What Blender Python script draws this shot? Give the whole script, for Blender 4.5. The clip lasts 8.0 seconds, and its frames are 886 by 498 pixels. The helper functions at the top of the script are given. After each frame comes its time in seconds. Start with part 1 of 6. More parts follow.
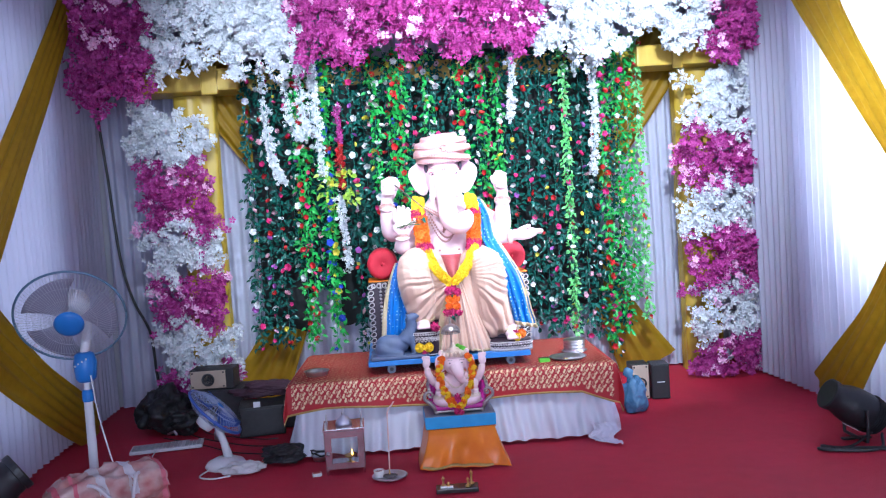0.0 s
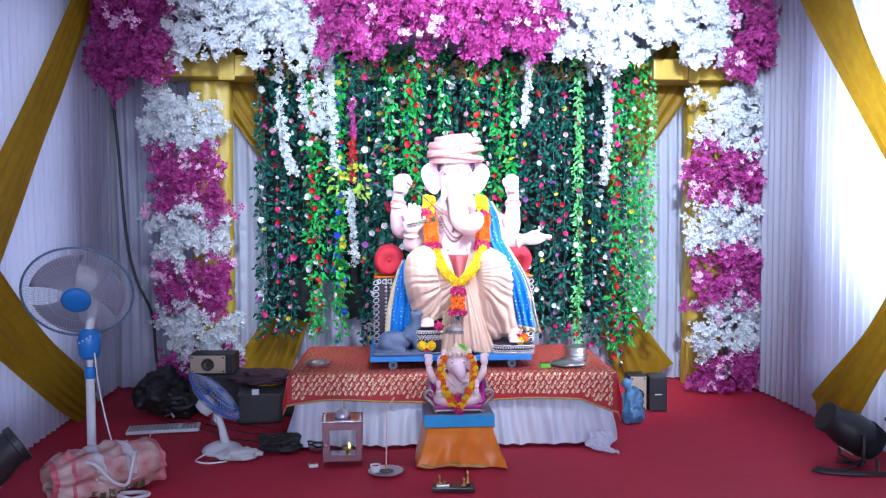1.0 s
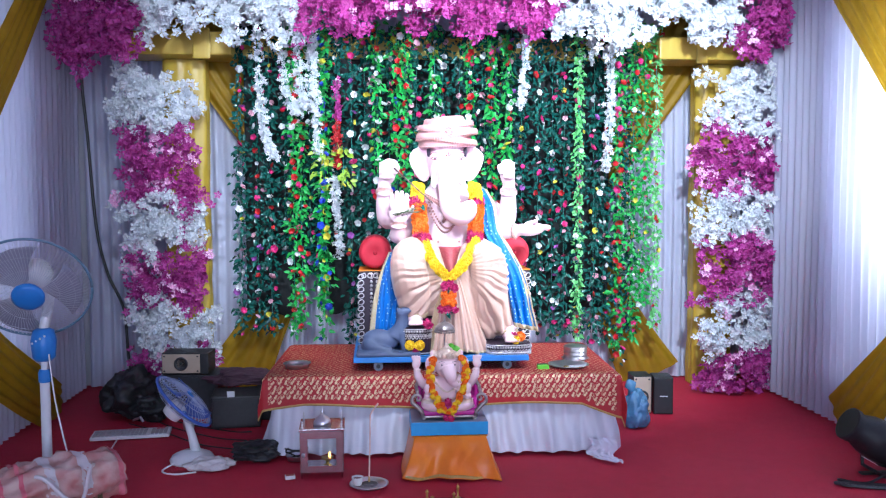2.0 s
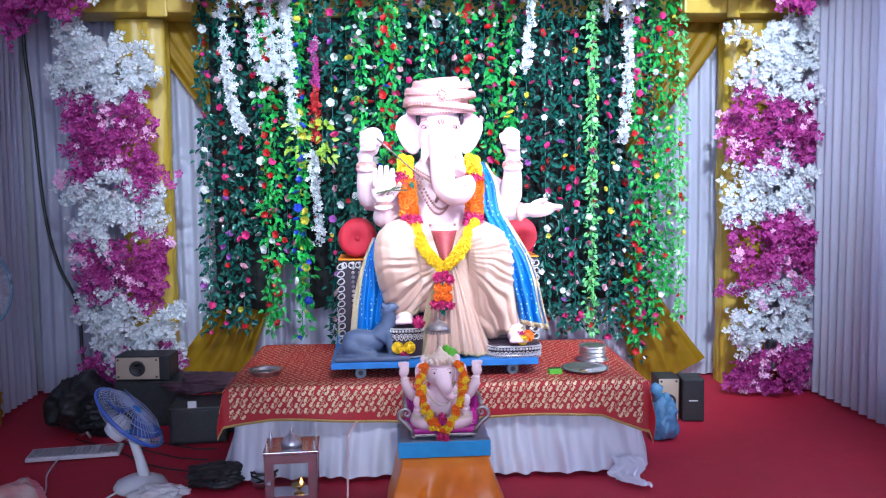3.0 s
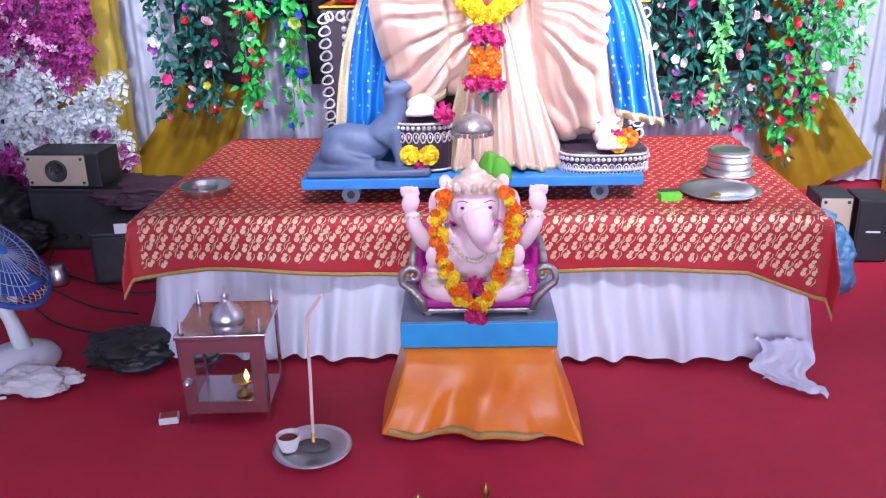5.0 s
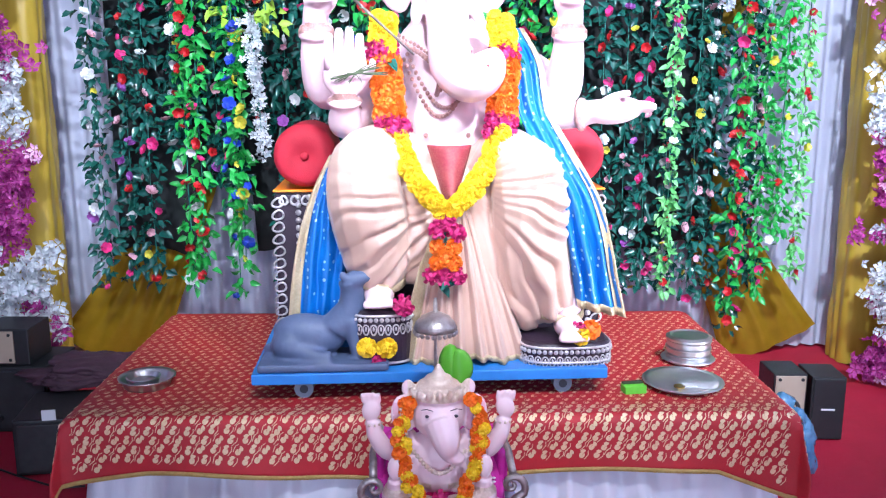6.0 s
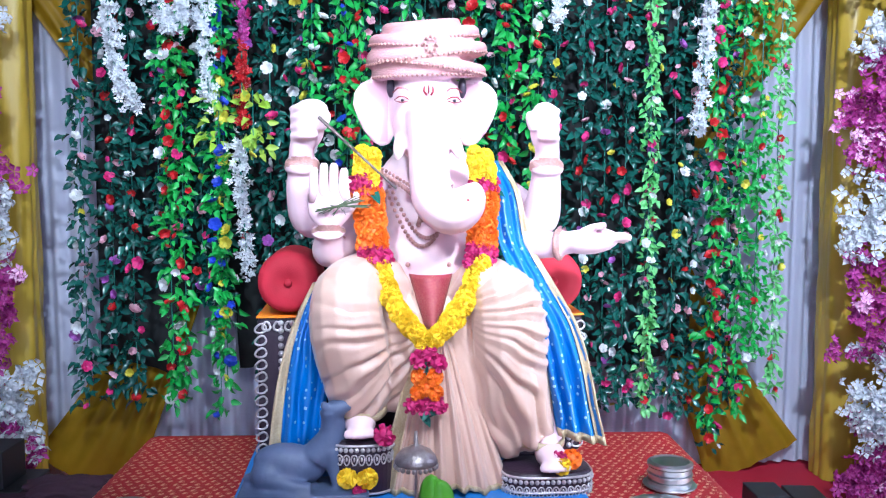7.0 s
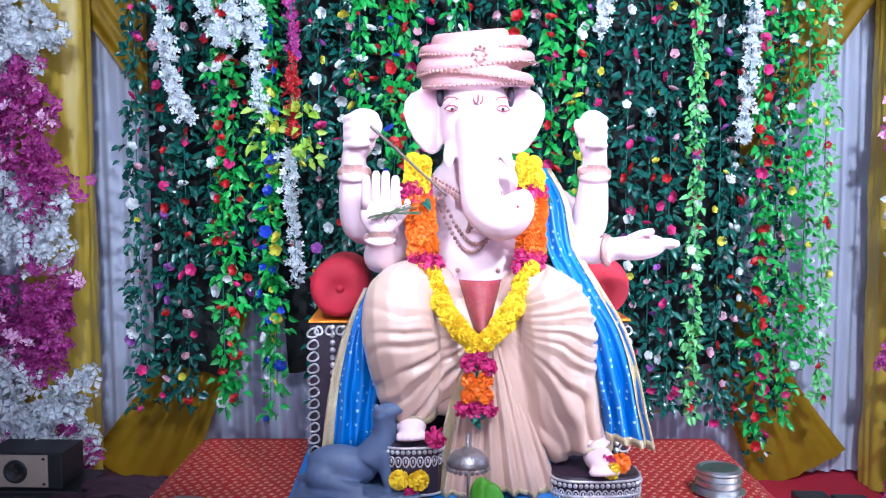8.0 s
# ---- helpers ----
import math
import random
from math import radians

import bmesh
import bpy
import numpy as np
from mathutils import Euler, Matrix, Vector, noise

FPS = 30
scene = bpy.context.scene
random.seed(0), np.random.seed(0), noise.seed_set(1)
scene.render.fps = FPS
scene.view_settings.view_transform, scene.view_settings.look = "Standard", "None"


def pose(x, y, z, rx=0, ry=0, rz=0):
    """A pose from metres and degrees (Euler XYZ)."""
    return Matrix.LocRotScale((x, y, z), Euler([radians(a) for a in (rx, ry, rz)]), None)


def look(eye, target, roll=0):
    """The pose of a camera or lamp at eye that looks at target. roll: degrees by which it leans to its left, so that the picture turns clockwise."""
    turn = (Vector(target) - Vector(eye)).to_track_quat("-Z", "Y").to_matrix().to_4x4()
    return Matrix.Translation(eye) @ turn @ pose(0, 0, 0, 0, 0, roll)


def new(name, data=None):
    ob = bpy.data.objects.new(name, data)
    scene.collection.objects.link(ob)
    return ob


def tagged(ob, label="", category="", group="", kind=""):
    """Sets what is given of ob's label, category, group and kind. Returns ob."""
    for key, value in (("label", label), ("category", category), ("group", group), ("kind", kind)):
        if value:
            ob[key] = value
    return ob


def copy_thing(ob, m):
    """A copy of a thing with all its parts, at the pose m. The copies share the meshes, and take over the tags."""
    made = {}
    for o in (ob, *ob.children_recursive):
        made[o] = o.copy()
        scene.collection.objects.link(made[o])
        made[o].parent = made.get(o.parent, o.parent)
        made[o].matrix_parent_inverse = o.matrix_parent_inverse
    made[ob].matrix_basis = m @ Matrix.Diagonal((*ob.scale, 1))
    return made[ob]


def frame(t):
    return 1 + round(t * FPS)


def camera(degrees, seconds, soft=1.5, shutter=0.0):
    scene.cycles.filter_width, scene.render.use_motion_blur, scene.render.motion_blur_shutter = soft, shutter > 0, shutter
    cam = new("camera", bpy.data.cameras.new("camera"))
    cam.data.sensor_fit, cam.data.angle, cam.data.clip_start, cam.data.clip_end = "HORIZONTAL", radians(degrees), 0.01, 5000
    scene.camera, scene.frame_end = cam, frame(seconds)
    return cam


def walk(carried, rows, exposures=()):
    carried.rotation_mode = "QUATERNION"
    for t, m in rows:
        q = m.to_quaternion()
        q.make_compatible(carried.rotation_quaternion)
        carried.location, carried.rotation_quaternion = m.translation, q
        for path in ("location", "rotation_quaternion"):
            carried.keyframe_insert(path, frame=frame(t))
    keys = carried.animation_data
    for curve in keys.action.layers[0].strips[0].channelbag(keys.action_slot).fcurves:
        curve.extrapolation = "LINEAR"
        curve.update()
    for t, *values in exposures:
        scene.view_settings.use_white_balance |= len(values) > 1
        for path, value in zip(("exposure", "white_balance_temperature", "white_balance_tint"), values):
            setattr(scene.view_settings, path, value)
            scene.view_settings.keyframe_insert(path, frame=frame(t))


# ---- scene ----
cam = camera(55.0, 8.0, soft=1.2)
PATH = [
    (0, (-0.341, -1.161, 1.412), (-0.209, 0.832, 1.31), -3.8),
    (0.5, (-0.366, -1.151, 1.419), (-0.22, 0.841, 1.318), -7.5),
    (1, (-0.415, -1.175, 1.412), (-0.275, 0.818, 1.31), -0.2),
    (1.5, (-0.337, -1.07, 1.397), (-0.201, 0.92, 1.251), -0.3),
    (1.7, (-0.367, -0.972, 1.414), (-0.221, 1.019, 1.287), -0.0),
    (2.8, (-0.249, -0.144, 1.36), (-0.096, 1.844, 1.21), -0.8),
    (3, (-0.243, -0.019, 1.359), (-0.102, 1.969, 1.194), -0.7),
    (3.5, (-0.188, 0.442, 1.358), (-0.049, 2.427, 1.154), -1.2),
    (4, (-0.001, 0.756, 1.337), (-0.022, 2.727, 0.996), -0.5),
    (4.2, (-0.036, 0.901, 1.28), (-0.049, 2.856, 0.856), -0.5),
    (5.3, (-0.04, 1.748, 1.139), (-0.085, 3.616, 0.424), -1.4),
    (5.5, (-0.044, 1.768, 1.155), (-0.056, 3.651, 0.482), -0.6),
    (5.8, (-0.028, 1.767, 1.273), (0.002, 3.686, 0.712), -0.9),
    (6, (-0.107, 1.739, 1.297), (0.013, 3.696, 0.899), -0.0),
    (6.5, (-0.115, 1.709, 1.378), (0.037, 3.691, 1.162), 0.2),
    (7, (-0.102, 1.711, 1.393), (0.058, 3.697, 1.221), 0.2),
    (7.5, (-0.121, 1.693, 1.406), (0.035, 3.681, 1.255), 0.2),
    (8, (-0.143, 1.668, 1.385), (-0.069, 3.661, 1.236), 0.0),
]
EXPOSURE = [(0.0, 0.03, 5850, 9), (1.7, 0.03, 5850, 9), (3.0, -0.05, 5850, 9), (3.6, -0.1, 5850, 9), (4.2, 0.1, 5900, 12), (5.3, 0.6, 6200, 18), (5.6, 0.6, 6200, 18), (6.0, 0.2, 5950, 12), (6.5, -0.25, 5750, 9), (8.0, -0.35, 5700, 10)]
walk(cam, [(t, look(eye, target, roll)) for t, eye, target, roll in PATH], EXPOSURE)


# ---------------- light ----------------
world = bpy.data.worlds.new("world")
scene.world = world
world.use_nodes = True
wn = world.node_tree
sky = wn.nodes.new("ShaderNodeTexSky")
sky.sky_type, sky.sun_disc = "NISHITA", False
sky.sun_elevation, sky.sun_rotation = radians(40), radians(100)
wn.links.new(sky.outputs[0], wn.nodes["Background"].inputs[0])
wn.nodes["Background"].inputs[1].default_value = 0.1


def lamp(name, kind, m, energy, color, **kw):
    data = bpy.data.lights.new(name, kind)
    data.energy, data.color = energy, color
    for k, v in kw.items():
        if k == "size":
            data.size = v
        if k == "size_y":
            data.shape, data.size_y = "RECTANGLE", v
        if k == "cone":
            data.spot_size, data.spot_blend = radians(v), 0.7
        if k == "soft":
            data.shadow_soft_size = v
    ob = new(name, data)
    ob.matrix_world = m
    return ob


lamp("entrance_daylight", "AREA", look((0.2, -4.3, 1.6), (0.2, 5.0, 1.2)), 260, (0.72, 0.81, 1.0), size=4.4, size_y=2.6)
lamp("window_daylight", "AREA", look((3.02, 3.55, 1.75), (0.0, 3.55, 1.75)), 170, (0.82, 0.92, 1.0), size=0.8, size_y=1.2)
# added unseen lamp behind the west curtain, brightening it from outside
lamp("west_daylight", "AREA", look((-2.80, 3.0, 1.55), (0.0, 3.0, 1.55)), 36, (0.78, 0.86, 1.0), size=3.6, size_y=2.2)
lamp("flood_lamp_right", "SPOT", look((1.15, 2.35, 2.85), (0.82, 5.0, 1.90)), 760, (0.84, 0.94, 1.0), cone=82, soft=0.08)
lamp("flood_lamp_left", "SPOT", look((-0.95, 2.35, 2.85), (-0.40, 5.0, 1.95)), 380, (0.84, 0.94, 1.0), cone=76, soft=0.08)
# added unseen lamp that brightens the statue and the table front
lamp("flood_lamp_middle", "SPOT", look((0.1, 2.1, 2.95), (0.08, 4.2, 1.12)), 280, (0.90, 0.95, 1.0), cone=46, soft=0.08)
lamp("par_beam_right", "SPOT", look((1.86, 3.38, 0.36), (-0.6, 5.4, 1.35)), 200, (0.88, 0.96, 1.0), cone=38, soft=0.05)

# ---------------- materials ----------------


def rgb(c):
    return (c[0], c[1], c[2], 1.0)


def mat(name, c1, c2=None, rough=0.6, metal=0.0, scale=30.0, bump=0.0, bscale=None, island=0.0, sheen=0.0, trans=0.0, coat=0.0, streak=None, emit=0.0, big=0.12):
    """Principled surface whose colour wanders between c1 and c2 at two scales, with fine relief."""
    m = bpy.data.materials.new(name)
    m.use_nodes = True
    nt = m.node_tree
    n, l = nt.nodes, nt.links
    p = n["Principled BSDF"]
    c2 = c2 or tuple(x * 0.8 for x in c1)
    tc = n.new("ShaderNodeTexCoord")
    mp = n.new("ShaderNodeMapping")
    l.new(tc.outputs["Object"], mp.inputs[0])
    if streak:
        mp.inputs["Scale"].default_value = streak
    t1 = n.new("ShaderNodeTexNoise")
    t1.inputs["Scale"].default_value, t1.inputs["Detail"].default_value = scale, 4
    l.new(mp.outputs[0], t1.inputs[0])
    t2 = n.new("ShaderNodeTexNoise")
    t2.inputs["Scale"].default_value = scale * big
    l.new(mp.outputs[0], t2.inputs[0])
    add = n.new("ShaderNodeMath")
    add.operation = "ADD"
    l.new(t1.outputs[0], add.inputs[0])
    l.new(t2.outputs[0], add.inputs[1])
    last = add.outputs[0]
    mr = n.new("ShaderNodeMapRange")
    mr.inputs[1].default_value, mr.inputs[2].default_value = 0.65, 1.35
    l.new(last, mr.inputs[0])
    fac = mr.outputs[0]
    if island:
        g = n.new("ShaderNodeNewGeometry")
        mx = n.new("ShaderNodeMix")
        mx.inputs[0].default_value = island
        l.new(fac, mx.inputs[2])
        l.new(g.outputs["Random Per Island"], mx.inputs[3])
        fac = mx.outputs[0]
    ramp = n.new("ShaderNodeMix")
    ramp.data_type = "RGBA"
    ramp.inputs[6].default_value, ramp.inputs[7].default_value = rgb(c1), rgb(c2)
    l.new(fac, ramp.inputs[0])
    l.new(ramp.outputs[2], p.inputs["Base Color"])
    p.inputs["Roughness"].default_value, p.inputs["Metallic"].default_value = rough, metal
    p.inputs["Sheen Weight"].default_value = sheen
    p.inputs["Coat Weight"].default_value = coat
    if bump:
        b = n.new("ShaderNodeBump")
        b.inputs["Strength"].default_value, b.inputs["Distance"].default_value = bump, 0.004
        t3 = n.new("ShaderNodeTexNoise")
        t3.inputs["Scale"].default_value, t3.inputs["Detail"].default_value = bscale or scale * 3, 3
        l.new(mp.outputs[0], t3.inputs[0])
        l.new(t3.outputs[0], b.inputs["Height"])
        l.new(b.outputs[0], p.inputs["Normal"])
    if emit:
        l.new(ramp.outputs[2], p.inputs["Emission Color"])
        p.inputs["Emission Strength"].default_value = emit
    if trans:
        out = n["Material Output"]
        tr = n.new("ShaderNodeBsdfTranslucent")
        l.new(ramp.outputs[2], tr.inputs[0])
        ms = n.new("ShaderNodeMixShader")
        ms.inputs[0].default_value = trans
        l.new(p.outputs[0], ms.inputs[1])
        l.new(tr.outputs[0], ms.inputs[2])
        l.new(ms.outputs[0], out.inputs[0])
    return m


M = {}
M["carpet"] = mat("red_carpet", (0.50, 0.008, 0.040), (0.40, 0.006, 0.030), 0.7, scale=14, bump=0.4, bscale=900)
M["plaster"] = mat("tent_wall", (0.55, 0.55, 0.6), (0.45, 0.45, 0.5), 0.9, scale=5)
M["ceil"] = mat("tent_ceiling_cloth", (0.6, 0.6, 0.68), (0.5, 0.5, 0.58), 0.9, scale=6)
M["curtain"] = mat("white_curtain_cloth", (0.66, 0.66, 0.80), (0.54, 0.54, 0.70), 0.6, scale=9, bump=0.25, bscale=160, trans=0.35, streak=(1, 1, 0.06))
M["gold_cloth"] = mat("mustard_gold_cloth", (0.46, 0.27, 0.012), (0.34, 0.19, 0.006), 0.5, scale=16, bump=0.3, bscale=120, trans=0.45)
M["gold_pillar"] = mat("yellow_satin_wrap", (0.52, 0.36, 0.05), (0.38, 0.24, 0.02), 0.42, scale=12, bump=0.3, bscale=60, streak=(1, 1, 0.15))
M["white_petal"] = mat("white_petals", (0.86, 0.86, 0.88), (0.62, 0.66, 0.72), 0.55, scale=50, island=0.6, trans=0.25)
M["magenta_petal"] = mat("magenta_petals", (0.31, 0.006, 0.16), (0.62, 0.10, 0.42), 0.5, scale=50, island=0.75, trans=0.25)
M["pale_petal"] = mat("pale_pink_petals", (0.85, 0.55, 0.75), (0.8, 0.35, 0.62), 0.5, scale=50, island=0.7)
M["dark_leaf"] = mat("dark_green_leaves", (0.004, 0.050, 0.044), (0.020, 0.125, 0.095), 0.22, scale=40, island=0.7, coat=0.2)
M["ivy_leaf"] = mat("bright_green_leaves", (0.012, 0.24, 0.03), (0.05, 0.48, 0.10), 0.30, scale=40, island=0.7, trans=0.2)
M["light_leaf"] = mat("light_green_leaves", (0.08, 0.45, 0.10), (0.30, 0.75, 0.30), 0.4, scale=40, island=0.7, trans=0.25)
M["twine"] = mat("teal_twine", (0.02, 0.22, 0.18), (0.01, 0.14, 0.11), 0.6, scale=80)
for nm, c in (("pink", (0.75, 0.03, 0.22)), ("red", (0.62, 0.012, 0.02)), ("white", (0.82, 0.82, 0.84)), ("purple", (0.40, 0.10, 0.48)), ("yellow", (0.75, 0.68, 0.06)), ("blush", (0.80, 0.42, 0.52)), ("blue", (0.02, 0.06, 0.55))):
    M["fl_" + nm] = mat(nm + "_cloth_flower", c, tuple(x * 0.6 for x in c), 0.5, scale=60, island=0.4)

# ---------------- mesh helpers ----------------


def link(name, verts, faces, material, parent=None, label="", smooth=False, kind=""):
    me = bpy.data.meshes.new(name)
    me.from_pydata([tuple(map(float, v)) for v in verts], [], faces)
    for x in (material if isinstance(material, (list, tuple)) else [material]):
        me.materials.append(x)
    if smooth:
        me.shade_smooth()
    me.update()
    ob = new(name, me)
    if parent:
        ob.parent = parent
    return tagged(ob, label, kind=kind)


def part(name, bm, material, parent=None, label="", smooth=False, kind=""):
    """Links a bmesh as one mesh object under a thing or a part."""
    me = bpy.data.meshes.new(name)
    bm.to_mesh(me)
    bm.free()
    for x in (material if isinstance(material, (list, tuple)) else [material]):
        me.materials.append(x)
    if smooth:
        me.shade_smooth()
    ob = new(name, me)
    if parent:
        ob.parent = parent
    return tagged(ob, label, kind=kind)


def thing(name, label, category, at=(0, 0, 0), rz=0, group=""):
    ob = new(name)
    ob.empty_display_size = 0.05
    ob.matrix_world = pose(*at, 0, 0, rz)
    return tagged(ob, label, category, group)


def box(x0, x1, y0, y1, z0, z1, bevel=0.0, seg=2, bm=None):
    bm = bm or bmesh.new()
    m = Matrix.LocRotScale(((x0 + x1) / 2, (y0 + y1) / 2, (z0 + z1) / 2), None, (x1 - x0, y1 - y0, z1 - z0))
    r = bmesh.ops.create_cube(bm, size=1, matrix=m)
    if bevel:
        es = list({e for v in r["verts"] for e in v.link_edges})
        bmesh.ops.bevel(bm, geom=es, offset=bevel, segments=seg, affect="EDGES", profile=0.6)
    return bm


def rod(a, b, r0, r1=None, seg=12, bm=None):
    bm = bm or bmesh.new()
    a, b = Vector(a), Vector(b)
    d = b - a
    m = Matrix.Translation((a + b) / 2) @ d.to_track_quat("Z", "Y").to_matrix().to_4x4()
    bmesh.ops.create_cone(bm, cap_ends=True, segments=seg, radius1=r0, radius2=r0 if r1 is None else r1, depth=d.length, matrix=m)
    return bm


def ball(c, r, bm=None, seg=16, rot=None):
    bm = bm or bmesh.new()
    r = (r, r, r) if isinstance(r, (int, float)) else r
    m = Matrix.LocRotScale(c, Euler([radians(a) for a in rot]) if rot else None, r)
    bmesh.ops.create_uvsphere(bm, u_segments=seg, v_segments=max(6, seg * 2 // 3), radius=1, matrix=m)
    return bm


def lathe(profile, seg=32, c=(0, 0, 0), bm=None):
    """A turned body from (radius, height) pairs."""
    bm = bm or bmesh.new()
    rings = []
    for r, z in profile:
        rings.append([bm.verts.new((c[0] + r * math.cos(2 * math.pi * i / seg), c[1] + r * math.sin(2 * math.pi * i / seg), c[2] + z)) for i in range(seg)])
    for a, b in zip(rings, rings[1:]):
        for i in range(seg):
            j = (i + 1) % seg
            bm.faces.new((a[i], a[j], b[j], b[i]))
    for ring, flip in ((rings[0], True), (rings[-1], False)):
        bm.faces.new(ring[::-1] if flip else ring)
    return bm


def tube(points, radius, seg=8, bm=None):
    """A swept round body through points (x, y, z) or (x, y, z, radius)."""
    bm = bm or bmesh.new()
    P = [Vector(p[:3]) for p in points]
    R = [float(p[3]) if len(p) > 3 else radius for p in points]
    rings, up = [], Vector((0.13, 0.31, 0.94))
    for i, p in enumerate(P):
        d = (P[min(i + 1, len(P) - 1)] - P[max(i - 1, 0)]).normalized()
        u = (up - d * up.dot(d)).normalized()
        w = d.cross(u)
        up = u
        rings.append([bm.verts.new(p + R[i] * (math.cos(2 * math.pi * k / seg) * u + math.sin(2 * math.pi * k / seg) * w)) for k in range(seg)])
    for a, b in zip(rings, rings[1:]):
        for k in range(seg):
            j = (k + 1) % seg
            bm.faces.new((a[k], a[j], b[j], b[k]))
    bm.faces.new(rings[0][::-1])
    bm.faces.new(rings[-1])
    return bm


def spline(pts, n=8):
    """Smooth points through the given ones."""
    A = [np.array(p, float) for p in pts]
    A = [2 * A[0] - A[1]] + A + [2 * A[-1] - A[-2]]
    out = []
    for i in range(1, len(A) - 2):
        for k in range(n):
            t = k / n
            out.append(0.5 * (2 * A[i] + (A[i + 1] - A[i - 1]) * t + (2 * A[i - 1] - 5 * A[i] + 4 * A[i + 1] - A[i + 2]) * t * t + (3 * A[i] - A[i - 1] - 3 * A[i + 1] + A[i + 2]) * t ** 3))
    out.append(A[-2])
    return [tuple(p) for p in out]


def grid(name, fn, nu, nv, material, parent=None, label="", kind="", thick=0.0):
    """A sheet whose points come from fn(u, v), u and v from 0 to 1."""
    vs = [fn(i / nu, j / nv) for j in range(nv + 1) for i in range(nu + 1)]
    fs = [(j * (nu + 1) + i, j * (nu + 1) + i + 1, (j + 1) * (nu + 1) + i + 1, (j + 1) * (nu + 1) + i) for j in range(nv) for i in range(nu)]
    ob = link(name, vs, fs, material, parent, label, True, kind)
    if thick:
        so = ob.modifiers.new("cloth_thickness", "SOLIDIFY")
        so.thickness, so.offset = thick, 0
    return ob


def turns(n, rng, face=None, spread=0.8):
    """n random rotations; with face, their z axis leans round that direction."""
    if face is None:
        z = rng.normal(size=(n, 3))
    else:
        z = np.asarray(face) + spread * rng.normal(size=(n, 3))
    z /= np.linalg.norm(z, axis=1, keepdims=True)
    a = rng.normal(size=(n, 3))
    x = np.cross(a, z)
    x /= np.linalg.norm(x, axis=1, keepdims=True)
    y = np.cross(z, x)
    return np.stack([x, y, z], axis=2)


def swarm(name, base, places, rots, sizes, material, parent=None, label="", kind="stuff", smooth=False):
    """Many copies of one small shape joined in a single mesh."""
    bv, bf = np.array(base[0], float), base[1]
    V = np.einsum("nij,vj->nvi", rots, bv) * np.asarray(sizes)[:, None, None] + np.asarray(places)[:, None, :]
    k = len(bv)
    faces = [tuple(i * k + a for a in f) for i in range(len(places)) for f in bf]
    return link(name, V.reshape(-1, 3), faces, material, parent, label, smooth, kind)


def blossom(petals=5, cup=0.35, width=0.55):
    """An open flower of bent petals, radius 1, facing +z."""
    v, f = [], []
    for k in range(petals):
        a = 2 * math.pi * k / petals
        c, s = math.cos(a), math.sin(a)
        b = len(v)
        for r, w, z in ((0.05, 0.0, 0.0), (0.55, width * 0.75, cup * 0.3), (0.6, 0.0, cup * 0.05), (0.55, -width * 0.75, cup * 0.3), (1.0, 0.0, cup)):
            v.append((r * c - w * s, r * s + w * c, z))
        f += [(b, b + 3, b + 2), (b, b + 2, b + 1), (b + 2, b + 3, b + 4), (b + 1, b + 2, b + 4)]
    return v, f


def leaf_shape(fold=0.25):
    """A pointed leaf along +y, length 1, folded on its rib."""
    v = [(0, 0, 0), (0.28, 0.35, fold), (0, 0.4, 0), (-0.28, 0.35, fold), (0.2, 0.75, fold * 0.5), (0, 0.75, -0.03), (-0.2, 0.75, fold * 0.5), (0, 1.05, -0.15)]
    f = [(0, 2, 1), (0, 3, 2), (1, 2, 5, 4), (3, 6, 5, 2), (4, 5, 7), (6, 7, 5)]
    return v, f


# ---------------- tent: floor, walls, ceiling ----------------
FLOOR = -0.045
X0, X1, Y0, Y1, H = -2.62, 2.58, -4.5, 5.85, 3.15
tagged(grid("floor", lambda u, v: (X0 - 0.2 + (X1 - X0 + 0.4) * u, Y0 - 0.2 + (Y1 - Y0 + 0.4) * v, 0.0025 * noise.noise((u * 9, v * 22, 0)) + FLOOR - 0.003), 60, 90, M["carpet"]), "red carpet covering the whole tent floor", "floor", kind="structure")
tagged(part("ground", box(X0 - 3, X1 + 3, Y0 - 3, Y1 + 3, -0.3, -0.09), M["plaster"]), "plain ground under the tent", "ground", kind="structure")
tagged(part("ceiling", box(X0 - 0.15, X1 + 0.15, Y0, Y1 + 0.15, H, H + 0.08), M["ceil"]), "pale cloth tent ceiling", "ceiling", kind="structure")
# opening cut into the west wall only to let the added backlight through
bm = box(X0 - 0.06, X0, Y0, 1.1, -0.09, H)
box(X0 - 0.06, X0, 4.9, Y1, -0.09, H, bm=bm)
box(X0 - 0.06, X0, 1.1, 4.9, 2.75, H, bm=bm)
box(X0 - 0.06, X0, 1.1, 4.9, -0.09, 0.3, bm=bm)
tagged(part("wall_west", bm, M["plaster"]), "plain pale tent wall with an unseen opening behind the curtain", "wall", kind="structure")
tagged(part("wall_north", box(X0 - 0.1, X1 + 0.1, Y1, Y1 + 0.1, -0.09, H), M["plaster"]), "plain pale tent wall", "wall", kind="structure")
bm = box(X1, X1 + 0.06, Y0, 2.3, -0.09, H)
box(X1, X1 + 0.06, 4.45, Y1, -0.09, H, bm=bm)
box(X1, X1 + 0.06, 2.3, 4.45, 2.95, H, bm=bm)
box(X1, X1 + 0.06, 2.3, 4.45, -0.09, 0.25, bm=bm)
tagged(part("wall_east", bm, M["plaster"]), "plain pale tent wall with an unseen opening behind the curtain", "wall", kind="structure")
bm = box(X0, -2.0, Y0 - 0.1, Y0, -0.09, H)
box(2.4, X1, Y0 - 0.1, Y0, -0.09, H, bm=bm)
box(-2.0, 2.4, Y0 - 0.1, Y0, 2.9, H, bm=bm)
